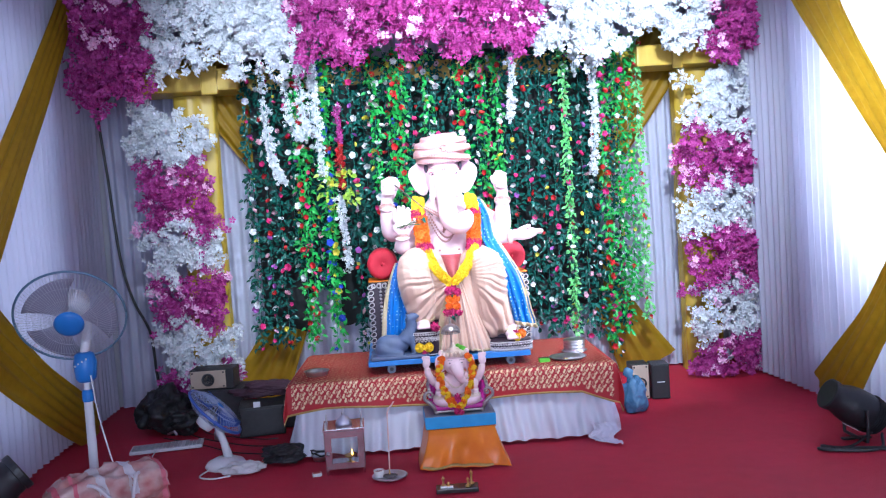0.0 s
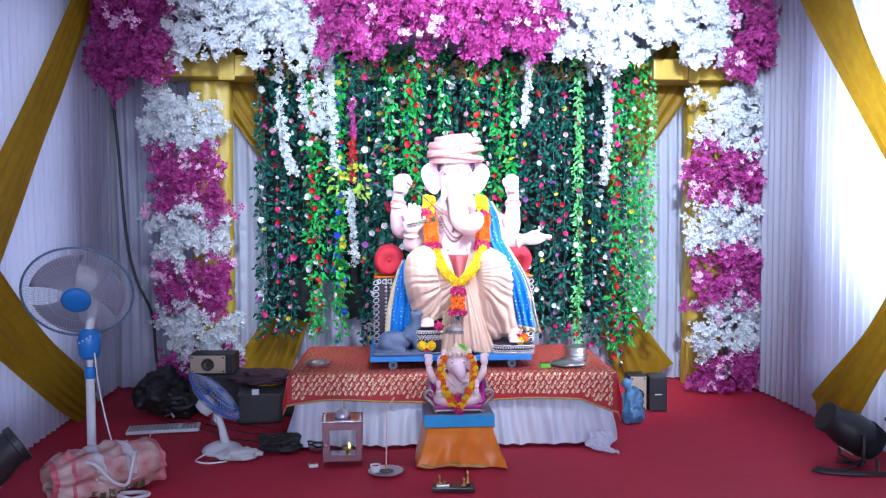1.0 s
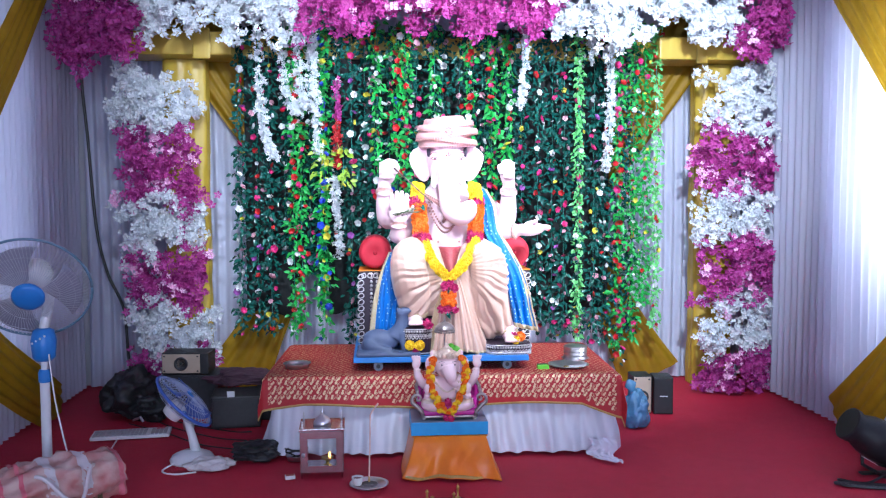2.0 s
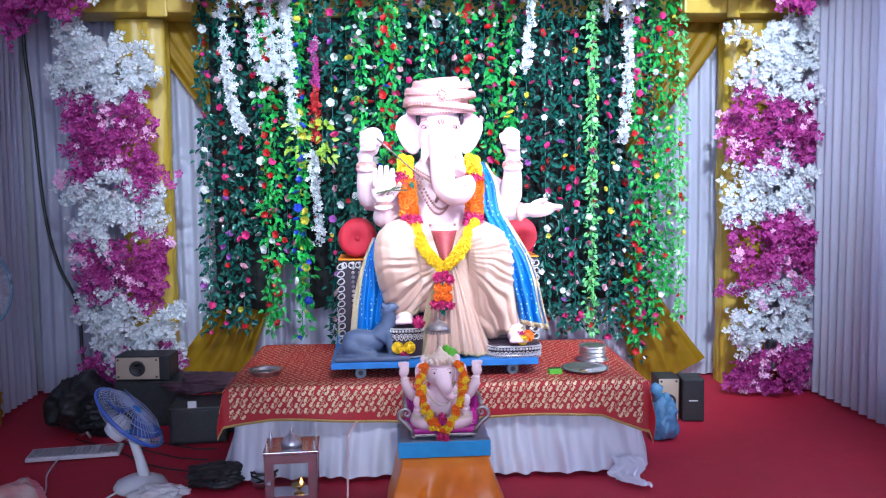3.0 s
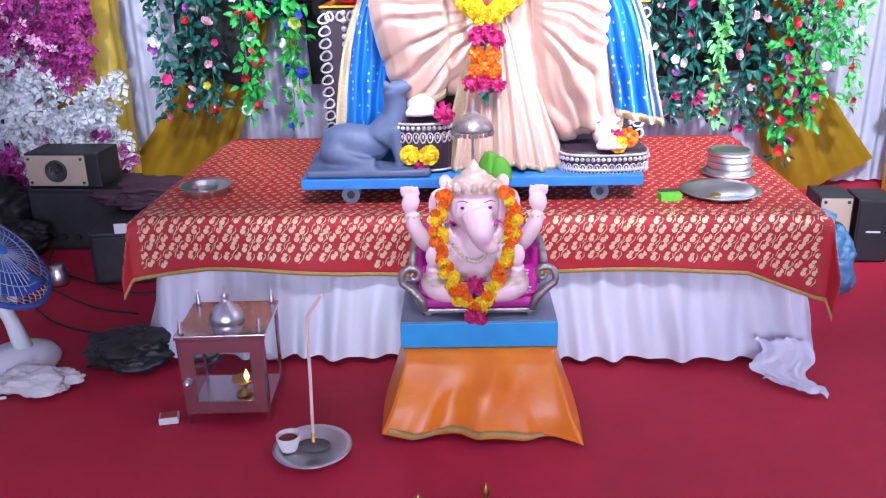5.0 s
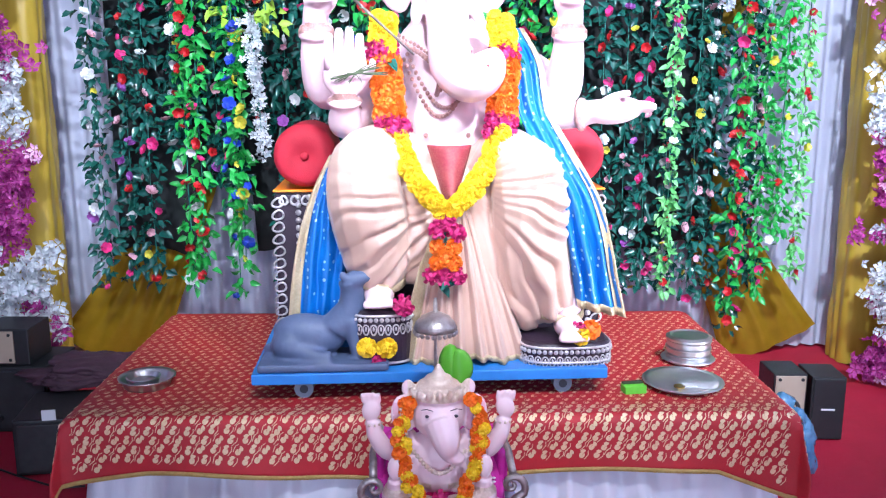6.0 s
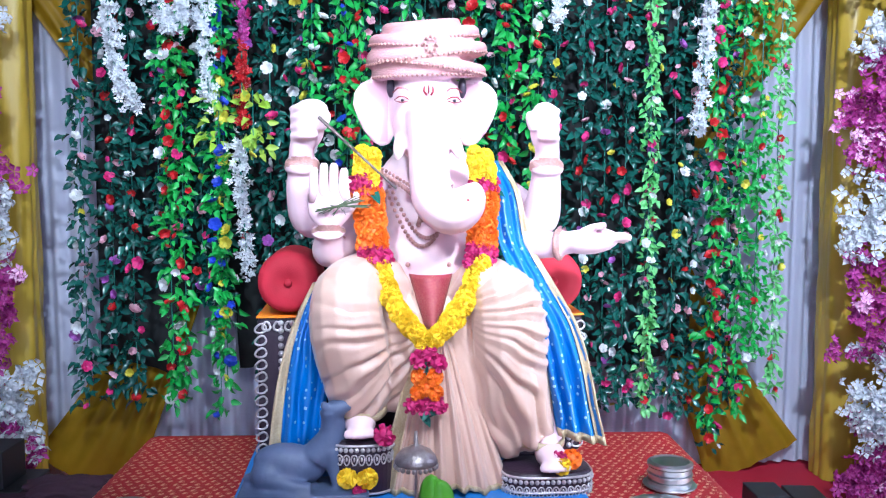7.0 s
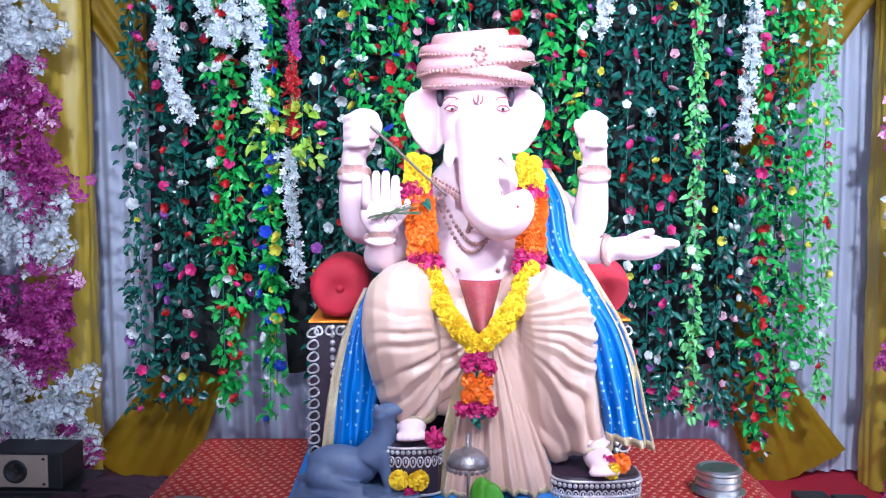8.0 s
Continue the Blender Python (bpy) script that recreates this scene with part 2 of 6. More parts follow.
tagged(part("wall_south", bm, M["plaster"]), "plain pale tent wall with a wide entrance", "wall", kind="structure")


def curtain(p0, p1, amp, wave, label, seed, z1=3.1):
    """A pleated hanging cloth between two plan points."""
    a, b = Vector((*p0, 0)), Vector((*p1, 0))
    L = (b - a).length
    nrm = Vector((-(b - a).y, (b - a).x, 0)).normalized()
    n = int(L / wave * 8)

    def fn(u, v):
        s = u * L
        ph = s / wave + 0.55 * noise.noise((s * 1.7, seed, 0.3)) + 0.25 * noise.noise((s * 3, v * 2.0, seed))
        d = amp * (0.75 * math.sin(2 * math.pi * ph) + 0.5 * noise.noise((s * 9, v * 0.8, seed)) + 0.7 * noise.noise((s * 1.3, v * 1.2, seed + 5)))
        return a + (b - a) * u + nrm * d + Vector((0, 0, FLOOR + 0.012 + (z1 - FLOOR - 0.012) * v))
    ob = grid("curtain", fn, n, 14, M["curtain"])
    return tagged(ob, label, "curtain", "curtains round the tent")


curtain((X0 + 0.07, 5.7), (X0 + 0.07, -2.0), 0.022, 0.085, "pleated lilac-white curtain hanging to the carpet", 1)
curtain((X1 - 0.07, -2.0), (X1 - 0.07, 5.7), 0.022, 0.085, "pleated lilac-white curtain with daylight behind it", 2)
curtain((X1 - 0.1, 5.74), (X0 + 0.1, 5.74), 0.022, 0.08, "pleated lilac-white curtain behind the flower garlands", 3)


def drape(a, b, wa, wb, nrm, label, seed, pleats=5):
    """A band of gathered cloth from a to b, lying on a wall with the normal nrm."""
    a, b, nrm = Vector(a), Vector(b), Vector(nrm)
    d = (b - a).normalized()
    side = d.cross(nrm).normalized()

    def fn(u, v):
        w = (wa + (wb - wa) * v) * (1 - 0.12 * math.sin(math.pi * v))
        fold = math.sin(2 * math.pi * pleats * u + 2 * noise.noise((u * 2, v * 2, seed)))
        off = 0.035 + 0.014 * fold * (0.4 + 0.6 * v) + 0.02 * noise.noise((u * 3, v * 3, seed + 3)) + 0.02 * (1 - (2 * u - 1) ** 2)
        return a + (b - a) * v + side * w * (u - 0.5) + nrm * off - Vector((0, 0, 0.05 * math.sin(math.pi * v)))
    return tagged(grid("gold_drape", fn, 40, 24, M["gold_cloth"]), label, "drape", "gold drapes on the curtains")


GL = "mustard-gold cloth band pinned diagonally on the pale curtain"
W, E, N = X0 + 0.10, X1 - 0.10, 5.70
drape((W, 5.22, 3.12), (W, 3.20, 1.06), 0.24, 0.50, (1, 0, 0), GL, 1)
drape((W, 4.98, -0.01), (W, 3.20, 1.06), 0.34, 0.50, (1, 0, 0), GL, 2)
drape((E, 4.42, 3.05), (E, 3.00, 1.26), 0.50, 0.20, (-1, 0, 0), GL, 3)
drape((E, 4.12, -0.01), (E, 3.00, 1.26), 0.46, 0.20, (-1, 0, 0), GL, 4)
drape((-1.75, N, 2.75), (-0.85, N, 1.25), 0.5, 0.2, (0, -1, 0), GL, 5)
drape((-1.45, N, -0.01), (-0.85, N, 1.25), 0.5, 0.2, (0, -1, 0), GL, 6)
drape((2.1, N, 2.75), (1.15, N, 1.25), 0.5, 0.2, (0, -1, 0), GL, 7)
drape((1.75, N, -0.01), (1.15, N, 1.25), 0.5, 0.2, (0, -1, 0), GL, 8)

# ---------------- flower arch ----------------
BL4, BL5 = blossom(4, 0.55, 0.52), blossom(5, 0.45, 0.42)
PY = 5.30


def wrapped_box(name, x0, x1, y0, y1, z0, z1, parent, label=""):
    return part(name, box(x0, x1, y0, y1, z0, z1, 0.012), M["gold_pillar"], parent, label)


def wrapped_post(x0, x1, y0, y1, z1, parent, seed):
    """A square post in a loose satin wrap with creases and a frayed lap along its edges."""
    cx, cy, hx, hy = (x0 + x1) / 2, (y0 + y1) / 2, (x1 - x0) / 2, (y1 - y0) / 2

    def fn(u, v):
        a = 2 * math.pi * u
        c, s = math.cos(a), math.sin(a)
        k = 1 / (abs(c) ** 5 + abs(s) ** 5) ** 0.2
        w = 0.006 * noise.noise((c * 2, s * 2, v * 9 + seed)) + 0.004 * math.sin(9 * a + 5 * noise.noise((c, s, v * 3 + seed))) + 0.004 * noise.noise((c * 6, s * 6, v * 26 + seed))
        return (cx + (hx + w) * k * c, cy + (hy + w) * k * s, FLOOR + (z1 - FLOOR) * v)
    return grid("wrapped_post", fn, 72, 60, M["gold_pillar"], parent, "post wrapped in creased yellow satin")


def cloud(name, parent, material, x0, x1, z0, z1, yf, depth, n, seed, size=0.034, rag=0.05, lean=0.0):
    """A thick mat of blossom sprigs with a ragged outline."""
    rng = np.random.default_rng(seed)
    k = max(6, n // 8)
    cx, cz = rng.uniform(x0, x1, k), rng.uniform(z0, z1, k)
    bx = np.array([noise.noise((a * 4, b * 4, seed)) for a, b in zip(cx, cz)])
    bz = np.array([noise.noise((a * 5, b * 3, seed + 9)) for a, b in zip(cx, cz)])
    cx = cx + rag * 0.9 * bx + rng.normal(0, rag * 0.25, k)
    cz = cz + rag * 1.3 * bz + rng.normal(0, rag * 0.35, k)
    u = np.clip((cx - x0) / (x1 - x0), 0, 1)
    lump = np.array([noise.noise((a * 7, b * 7, seed + 4)) for a, b in zip(cx, cz)])
    bulge = depth * (0.35 + 0.65 * np.sqrt(np.clip(4 * u * (1 - u), 0, 1))) * (0.8 + 0.6 * lump)
    cy = yf + depth - bulge * rng.uniform(0.30, 1.0, k) ** 0.5
    i = rng.integers(0, k, n)
    sd = rng.uniform(0.012, 0.040, k)[i]
    x, y, z = cx[i] + rng.normal(0, 1, n) * sd, cy[i] + rng.normal(0, 0.6, n) * sd, cz[i] + rng.normal(0, 1.15, n) * sd
    P = np.stack([x + lean * (2.3 - z) / 2.3, y, z], 1)
    P = P[P[:, 2] > FLOOR + 0.02]
    n = len(P)
    s = rng.uniform(0.65, 1.3, n) * size
    return swarm(name, BL4 if seed % 2 else BL5, P, turns(n, rng, (0, -1, 0.1), 0.75), s, material, parent)


def pillar(x0, x1, inner, bands, seed, label):
    root = thing("flower_pillar", label, "flower pillar", ((x0 + x1) / 2, PY, 0), group="flower arch pillars")
    inv = Matrix.Translation((-(x0 + x1) / 2, -PY, 0))
    kids = []
    gx0, gx1 = (inner - 0.30, inner) if x0 < 0 else (inner, inner + 0.30)
    kids.append(wrapped_post(gx0, gx1, PY + 0.16, PY + 0.36, 2.365, root, seed))
    for i, (za, zb, kind) in enumerate(bands):
        m = M["white_petal"] if kind == "w" else M["magenta_petal"]
        area = (x1 - x0) * (zb - za)
        kids.append(cloud("white_flower_mat" if kind == "w" else "magenta_flower_mat", root, m, x0, x1, za, zb, PY - 0.22, 0.22, int(area * 3300), seed + i, 0.031, 0.11, 0.10 if x0 < 0 else -0.03))
        if kind == "m":
            kids.append(cloud("pale_flower_mat", root, M["pale_petal"], x0, x1, za, zb, PY - 0.225, 0.2, int(area * 420), seed + i + 40, 0.024, 0.11, 0.10 if x0 < 0 else -0.03))
    for k in kids:
        k.matrix_parent_inverse = inv
    return root


pillar(-2.14, -1.62, -1.58, [(1.86, 2.27, "w"), (1.37, 1.84, "m"), (1.02, 1.36, "w"), (0.66, 1.02, "m"), (0.30, 0.64, "w"), (-0.02, 0.29, "m")], 11, "pillar of white and magenta flower blocks on a yellow-wrapped post")
pillar(1.99, 2.50, 2.02, [(1.88, 2.29, "w"), (1.41, 1.87, "m"), (1.08, 1.40, "w"), (0.68, 1.08, "m"), (0.29, 0.66, "w"), (-0.02, 0.28, "m")], 71, "pillar of white and magenta flower blocks on a yellow-wrapped post")

arch = thing("flower_canopy", "overhead beam in yellow cloth covered with white and magenta flowers", "flower canopy", (0.15, PY, 2.35))
kids = [wrapped_box("wrapped_beam", -1.36, 1.66, PY + 0.265, PY + 0.40, 2.40, 2.56, arch, "beam wrapped in yellow satin"), wrapped_box("beam_end", -2.12, -1.36, PY - 0.03, PY + 0.30, 2.37, 2.53, arch, "beam end wrapped in yellow satin"), wrapped_box("beam_end", 1.66, X1 - 0.12, PY - 0.03, PY + 0.30, 2.37, 2.53, arch, "beam end wrapped in yellow satin"), wrapped_box("beam_tie", -1.62, -1.50, PY - 0.045, PY - 0.03, 2.34, 2.55, arch), wrapped_box("beam_tie", 1.93, 2.01, PY - 0.045, PY - 0.03, 2.34, 2.55, arch)]
for i, (xa, xb, za, kind, d) in enumerate(((-2.42, -1.90, 2.30, "m", 0.5), (-1.92, -0.92, 2.50, "w", 0.45), (-0.92, 0.84, 2.56, "m", 0.42), (0.84, 2.12, 2.53, "w", 0.45), (2.10, 2.44, 2.42, "m", 0.5))):
    m = M["white_petal"] if kind == "w" else M["magenta_petal"]
    kids.append(cloud("white_flower_mat" if kind == "w" else "magenta_flower_mat", arch, m, xa, xb, za, 3.08, 4.72, d, int((xb - xa) * (3.08 - za) * 4200), 131 + i, 0.037, 0.12))
    if kind == "m":
        kids.append(cloud("pale_flower_mat", arch, M["pale_petal"], xa, xb, za, 3.08, 4.71, d, int((xb - xa) * 260), 161 + i, 0.028, 0.12))
for k in kids:
    k.matrix_parent_inverse = Matrix.Translation((-0.15, -PY, -2.35))

# ---------------- hanging garland curtain ----------------
LEAF = leaf_shape()
GY = 5.42


def make_flower_mesh(name, material, petals, cup):
    """A small cloth rose: three whorls of round petals, tighter towards the heart."""
    v, f = [], []
    for ring, (r, w, h, z0) in enumerate(((1.0, 0.50, cup, 0.0), (0.72, 0.44, cup * 1.3, 0.14), (0.42, 0.30, cup * 1.1, 0.30))):
        for k in range(petals):
            a = 2 * math.pi * (k + 0.5 * ring) / petals
            c, s = math.cos(a), math.sin(a)
            b = len(v)
            for q, side, z in ((0.06, 0.0, 0.0), (0.5, w, 0.35), (0.5, -w, 0.35), (0.88, w * 0.75, 0.85), (0.88, -w * 0.75, 0.85), (1.0, 0.0, 0.9)):
                v.append((r * q * c - side * r * s, r * q * s + side * r * c, z0 + h * z * r))
            f += [(b, b + 2, b + 1), (b + 1, b + 2, b + 4, b + 3), (b + 3, b + 4, b + 5)]
    me = bpy.data.meshes.new(name)
    me.from_pydata(v, [], f)
    me.materials.append(material)
    me.update()
    return me


FM = {c: make_flower_mesh("flower", M["fl_" + c], 5, 0.55) for c in ("pink", "red", "white", "purple", "yellow", "blush", "blue")}


def strand(x, zt, zb, y, leafmat, colors, seed, label, width=0.045, density=95, leaf=0.05, flowers=13.0, fsize=0.024, lean=0.0):
    """A hanging string of cloth leaves and flowers."""
    rng = np.random.default_rng(seed)
    L = zt - zb
    pts = [(x + lean * k / 10 + 0.008 * noise.noise((seed, k * 0.7, 0)), y + 0.008 * noise.noise((seed, k * 0.7, 4)), zt - L * k / 10) for k in range(11)]
    root = part("flower_garland", tube(pts, 0.0022, 5), M["twine"])
    tagged(root, label, "garland", "hanging flower garlands")
    n = int(L * density)
    t = rng.uniform(0.0, 1.0, n)
    cx = np.interp(t, np.linspace(0, 1, 11), [p[0] for p in pts])
    P = np.stack([cx + rng.normal(0, width * 0.55, n), y + rng.normal(0, width * 0.45, n) - 0.01, zt - L * t + rng.normal(0, 0.012, n)], 1)
    out = np.stack([P[:, 0] - cx, P[:, 1] - y - 0.01, -0.02 * np.ones(n) + rng.normal(0, 0.02, n)], 1) + rng.normal(0, 0.012, (n, 3))
    out /= np.linalg.norm(out, axis=1, keepdims=True)
    zax = np.array((0, -1, 0.5)) + 0.6 * rng.normal(size=(n, 3))
    xax = np.cross(out, zax)
    xax /= np.linalg.norm(xax, axis=1, keepdims=True)
    R = np.stack([xax, out, np.cross(xax, out)], 2)
    swarm("leaves", LEAF, P, R, rng.uniform(0.65, 1.25, n) * leaf, leafmat, root, smooth=True)
    k = int(L * flowers)
    tt = (np.arange(k) + rng.uniform(0.1, 0.9, k)) / max(k, 1)
    rots = turns(k, rng, (0, -1, 0.15), 0.85)
    for i in range(k):
        c = colors[int(rng.integers(len(colors)))]
        ob = new("flower", FM[c])
        ob.parent = root
        s = fsize * rng.uniform(0.6, 1.35)
        px = float(np.interp(tt[i], np.linspace(0, 1, 11), [p[0] for p in pts])) + float(rng.normal(0, width * 0.5))
        ob.matrix_local = Matrix.LocRotScale((px, y - width * 0.9 - 0.01 * float(rng.random()), zt - L * float(tt[i])), Matrix(rots[i].tolist()).to_quaternion(), (s, s, s))
    return root


MIX = ("pink", "pink", "pink", "white", "white", "blush", "purple", "red", "red", "blush", "white", "yellow")
DL = "dark green leaf garland dotted with pink and white flowers"
rs = random.Random(5)
ZT = 2.62
dark_x = []
x = -1.34
while x < 1.53:
    dark_x.append(x)
    x += 0.098
for i, x in enumerate(dark_x):
    zb = rs.uniform(0.30, 0.45) if abs(x - 0.1) > 0.55 else rs.uniform(0.6, 0.8)
    if -1.05 < x < -0.60:
        zb = rs.uniform(0.75, 1.1)
    if 1.33 < x < 1.5:
        zb = rs.uniform(0.16, 0.3)
    strand(x + rs.uniform(-0.02, 0.02), ZT, zb, GY + (0.05 if i % 2 else 0.0), M["dark_leaf"], MIX, 300 + i, DL, width=0.038, density=175, leaf=0.047, flowers=12, fsize=0.022)
# added black sheet: the shade between the strands is put into its colour
tagged(grid("backing_cloth", lambda u, v: (-1.33 + 2.72 * u, 5.60 + 0.012 * math.sin(u * 90), 0.52 + 0.06 * noise.noise((u * 12, 0, 0)) + (0.30 if 0.13 < u < 0.22 or 0.3 < u < 0.75 else 0.0) + (2.1 - (0.30 if 0.13 < u < 0.22 or 0.3 < u < 0.75 else 0.0)) * v), 160, 12, mat("gap_shade_black", (0.012, 0.014, 0.016), (0.006, 0.008, 0.009), 0.9, scale=40), thick=0.003), "added black sheet standing in for the shade between the garlands", "cloth")
RL = "bright green ivy garland with red cloth flowers"
for i, (x, zb, cols) in enumerate(((-0.955, 0.40, ("red", "red", "white")), (-0.90, 0.45, ("red", "pink")), (-0.76, 0.36, ("blue", "blue", "white")), (-0.73, 0.5, ("blue", "yellow")), (-0.22, 1.2, ("red", "blue", "white")), (-0.16, 1.25, ("red", "red")), (0.46, 1.15, ("red", "red", "pink")), (0.57, 1.1, ("red", "yellow", "white")), (1.39, 0.22, ("red", "red", "pink")), (-0.36, 1.5, ("red", "white")), (0.3, 1.5, ("red", "white")), (0.05, 1.6, ("white", "blue", "white")))):
    strand(x, ZT, zb, GY - 0.07, M["ivy_leaf"], cols, 400 + i, RL, width=0.031, density=125, leaf=0.046, flowers=13, fsize=0.023)
LLAB = "light green leaf garland with pale edges and small flowers"
for i, (x, zb, w) in enumerate(((1.09, 0.36, 0.024), (1.50, 0.34, 0.034), (1.665, 0.42, 0.026), (1.58, 0.60, 0.030))):
    strand(x, ZT, zb, GY - 0.08, M["light_leaf"] if i in (0, 2) else M["ivy_leaf"], ("red", "white", "pink", "white", "yellow"), 430 + i, LLAB, width=w, density=210, leaf=0.038, flowers=10, fsize=0.017)


M["lime_leaf"] = mat("lime_green_leaves", (0.28, 0.50, 0.03), (0.45, 0.62, 0.10), 0.4, scale=40, island=0.7, trans=0.25)
strand(-0.60, 1.74, 1.44, GY - 0.12, M["lime_leaf"], ("yellow", "white"), 460, "short lime green leaf spray among the garlands", width=0.07, density=150, leaf=0.05, flowers=8)
strand(-0.74, 1.74, 1.52, GY - 0.12, M["lime_leaf"], ("white", "white"), 461, "short lime green leaf spray among the garlands", width=0.06, density=120, leaf=0.05, flowers=8)


def white_string(pts, seed, w=0.03, material="white_petal", label="string of white cloth blossoms"):
    rng = np.random.default_rng(seed)
    sp = spline(pts, 10)
    root = part("blossom_string", tube(sp, 0.003, 5), M["twine"])
    tagged(root, label, "garland", "white blossom strings")
    n = int(sum((Vector(b) - Vector(a)).length for a, b in zip(sp, sp[1:])) * 300)
    i = rng.integers(0, len(sp), n)
    P = np.array(sp)[i] + rng.normal(0, w * 0.55, (n, 3))
    swarm("blossoms", BL5, P, turns(n, rng, (0, -1, 0), 0.8), rng.uniform(0.7, 1.2, n) * 0.02, M[material], root)


WY = GY - 0.13
white_string([(-1.19, WY, 2.60), (-1.17, WY, 2.1), (-1.15, WY, 1.85), (-1.07, WY, 1.67)], 1, 0.032)
white_string([(-1.01, WY, 2.60), (-1.0, WY, 2.2), (-0.94, WY, 2.02), (-0.86, WY, 2.04), (-0.82, WY, 2.3), (-0.82, WY, 2.60)], 2, 0.04)
white_string([(-0.92, WY, 2.60), (-0.90, WY, 2.25), (-0.88, WY, 2.05)], 7, 0.035)
white_string([(-0.80, WY, 2.60), (-0.79, WY, 2.1), (-0.775, WY, 1.70)], 3, 0.026)
white_string([(1.30, WY, 2.60), (1.31, WY, 2.1), (1.28, WY, 1.59)], 4, 0.028)
white_string([(0.70, WY, 2.60), (0.68, WY, 2.25), (0.665, WY, 2.05)], 5, 0.03)
white_string([(1.18, WY, 2.60), (1.17, WY, 2.36)], 8, 0.03)
white_string([(-0.66, WY, 1.53), (-0.645, WY, 1.3), (-0.63, WY, 0.98)], 6, 0.026)
white_string([(-0.64, WY, 2.2), (-0.64, WY, 1.95)], 9, 0.02, "magenta_petal", "short string of magenta tinsel blossoms")
M["red_tinsel"] = mat("red_tinsel", (0.50, 0.004, 0.010), (0.24, 0.003, 0.006), 0.4, scale=90, island=0.6)
white_string([(-0.64, WY, 1.90), (-0.642, WY, 1.75), (-0.64, WY, 1.60)], 12, 0.022, "red_tinsel", "short string of red tinsel among the garlands")

# ---------------- table with cloths ----------------
TC, TR, TZ = (0.02, 4.41), -2.2, 0.40
TW, TD = 0.965, 0.50
M["brocade"] = mat("red_brocade", (0.46, 0.010, 0.020), (0.36, 0.008, 0.016), 0.5, scale=40, bump=0.4, bscale=420)
M["zari"] = mat("gold_zari_thread", (0.86, 0.70, 0.46), (0.74, 0.54, 0.32), 0.40, metal=0.55, scale=200, bump=0.5, bscale=900)
M["skirt"] = mat("white_satin_skirt", (0.74, 0.75, 0.84), (0.62, 0.63, 0.74), 0.45, scale=12, bump=0.2, bscale=200, streak=(1, 1, 0.1), trans=0.1)
M["wood"] = mat("plain_wood", (0.30, 0.18, 0.09), (0.2, 0.11, 0.05), 0.6, scale=10, streak=(1, 8, 8))
M["trimgold"] = mat("gold_lace_edge", (0.62, 0.44, 0.16), (0.42, 0.28, 0.08), 0.5, metal=0.4, scale=160, bump=0.8, bscale=500)
tbl = thing("table", "low wide wooden table under red brocade cloth", "table", (*TC, 0), TR)
part("tabletop", box(-TW + 0.02, TW - 0.02, -TD + 0.02, TD - 0.02, TZ - 0.045, TZ - 0.012, 0.004), M["wood"], tbl)
for sx in (-1, 1):
    for sy in (-1, 1):
        part("leg", box(sx * (TW - 0.1) - 0.03, sx * (TW - 0.1) + 0.03, sy * (TD - 0.1) - 0.03, sy * (TD - 0.1) + 0.03, FLOOR, TZ - 0.045, 0.004), M["wood"], tbl)


def cloth_point(s, t):
    """Point of the tablecloth, s and t in metres from its centre: top, front and side falls."""
    x, y, z = s, t, TZ
    n = Vector((0, 0, 1))
    drop = 0.0
    R = 0.03
    if t < -TD:
        d = -TD - t
        if d < R * 1.57:
            a = d / R
            y, drop, n = -TD - R * math.sin(a), R * (1 - math.cos(a)), Vector((0, -math.sin(a), math.cos(a)))
        else:
            d2 = d - R * 1.57
            wav = 0.010 * math.sin(s * 11 + 1) + 0.008 * noise.noise((s * 5, d2 * 4, 1))
            y, drop, n = -TD - R - 0.06 * d2 - wav * min(1, d2 * 8), R + d2, Vector((0, -1, 0.06))
    if abs(s) > TW:
        d = abs(s) - TW
        sg = 1 if s > 0 else -1
        d2 = max(0, d - 0.03)
        x = sg * (TW + min(d, 0.03) + 0.12 * d2 + 0.012 * math.sin(t * 17) * min(1, d2 * 8))
        side_drop = d2 * 0.98 + (0.3 * d if d < 0.03 else 0.009)
        drop = max(drop, side_drop) + 0.45 * min(drop, side_drop)
        if t < -TD:
            y -= 0.25 * min(d, -TD - t)
        n = Vector((sg, 0, 0.1))
    z = TZ - drop
    if drop == 0:
        z += 0.002 * noise.noise((s * 8, t * 8, 2))
    return Vector((x, y, z + 0.002)), n


cloth = thing("tablecloth", "red brocade tablecloth woven with gold paisleys", "tablecloth", (*TC, 0), TR)
FALL = 0.185


def fall_edge(s):
    """How far the front of the cloth hangs, sagging towards its ends."""
    e = abs(s) / TW
    return FALL + 0.10 * max(0, e - 0.80) ** 1.0 * 3 * (1.1 if s > 0 else 0.3) + 0.012 * math.sin(s * 5 + 2) + 0.008 * noise.noise((s * 3, 0, 7))


def cloth_fn(u, v):
    s = -TW - 0.13 + (2 * TW + 0.26) * u
    lo = -TD - fall_edge(max(-TW, min(TW, s)))
    t = lo + (TD - lo) * v
    return cloth_point(s, t)[0]


grid("cloth", cloth_fn, 150, 70, M["brocade"], cloth, thick=0.002)


def edge_fn(u, v):
    s = -TW - 0.13 + (2 * TW + 0.26) * u
    lo = -TD - fall_edge(max(-TW, min(TW, s)))
    p, n = cloth_point(s, lo + 0.012 * v)
    return p + Vector((0, -0.004, 0))


grid("gold_border", edge_fn, 150, 2, M["trimgold"], cloth, "narrow gold lace border", thick=0.002)
# paisley motifs woven into the cloth
pv, pf = [], []


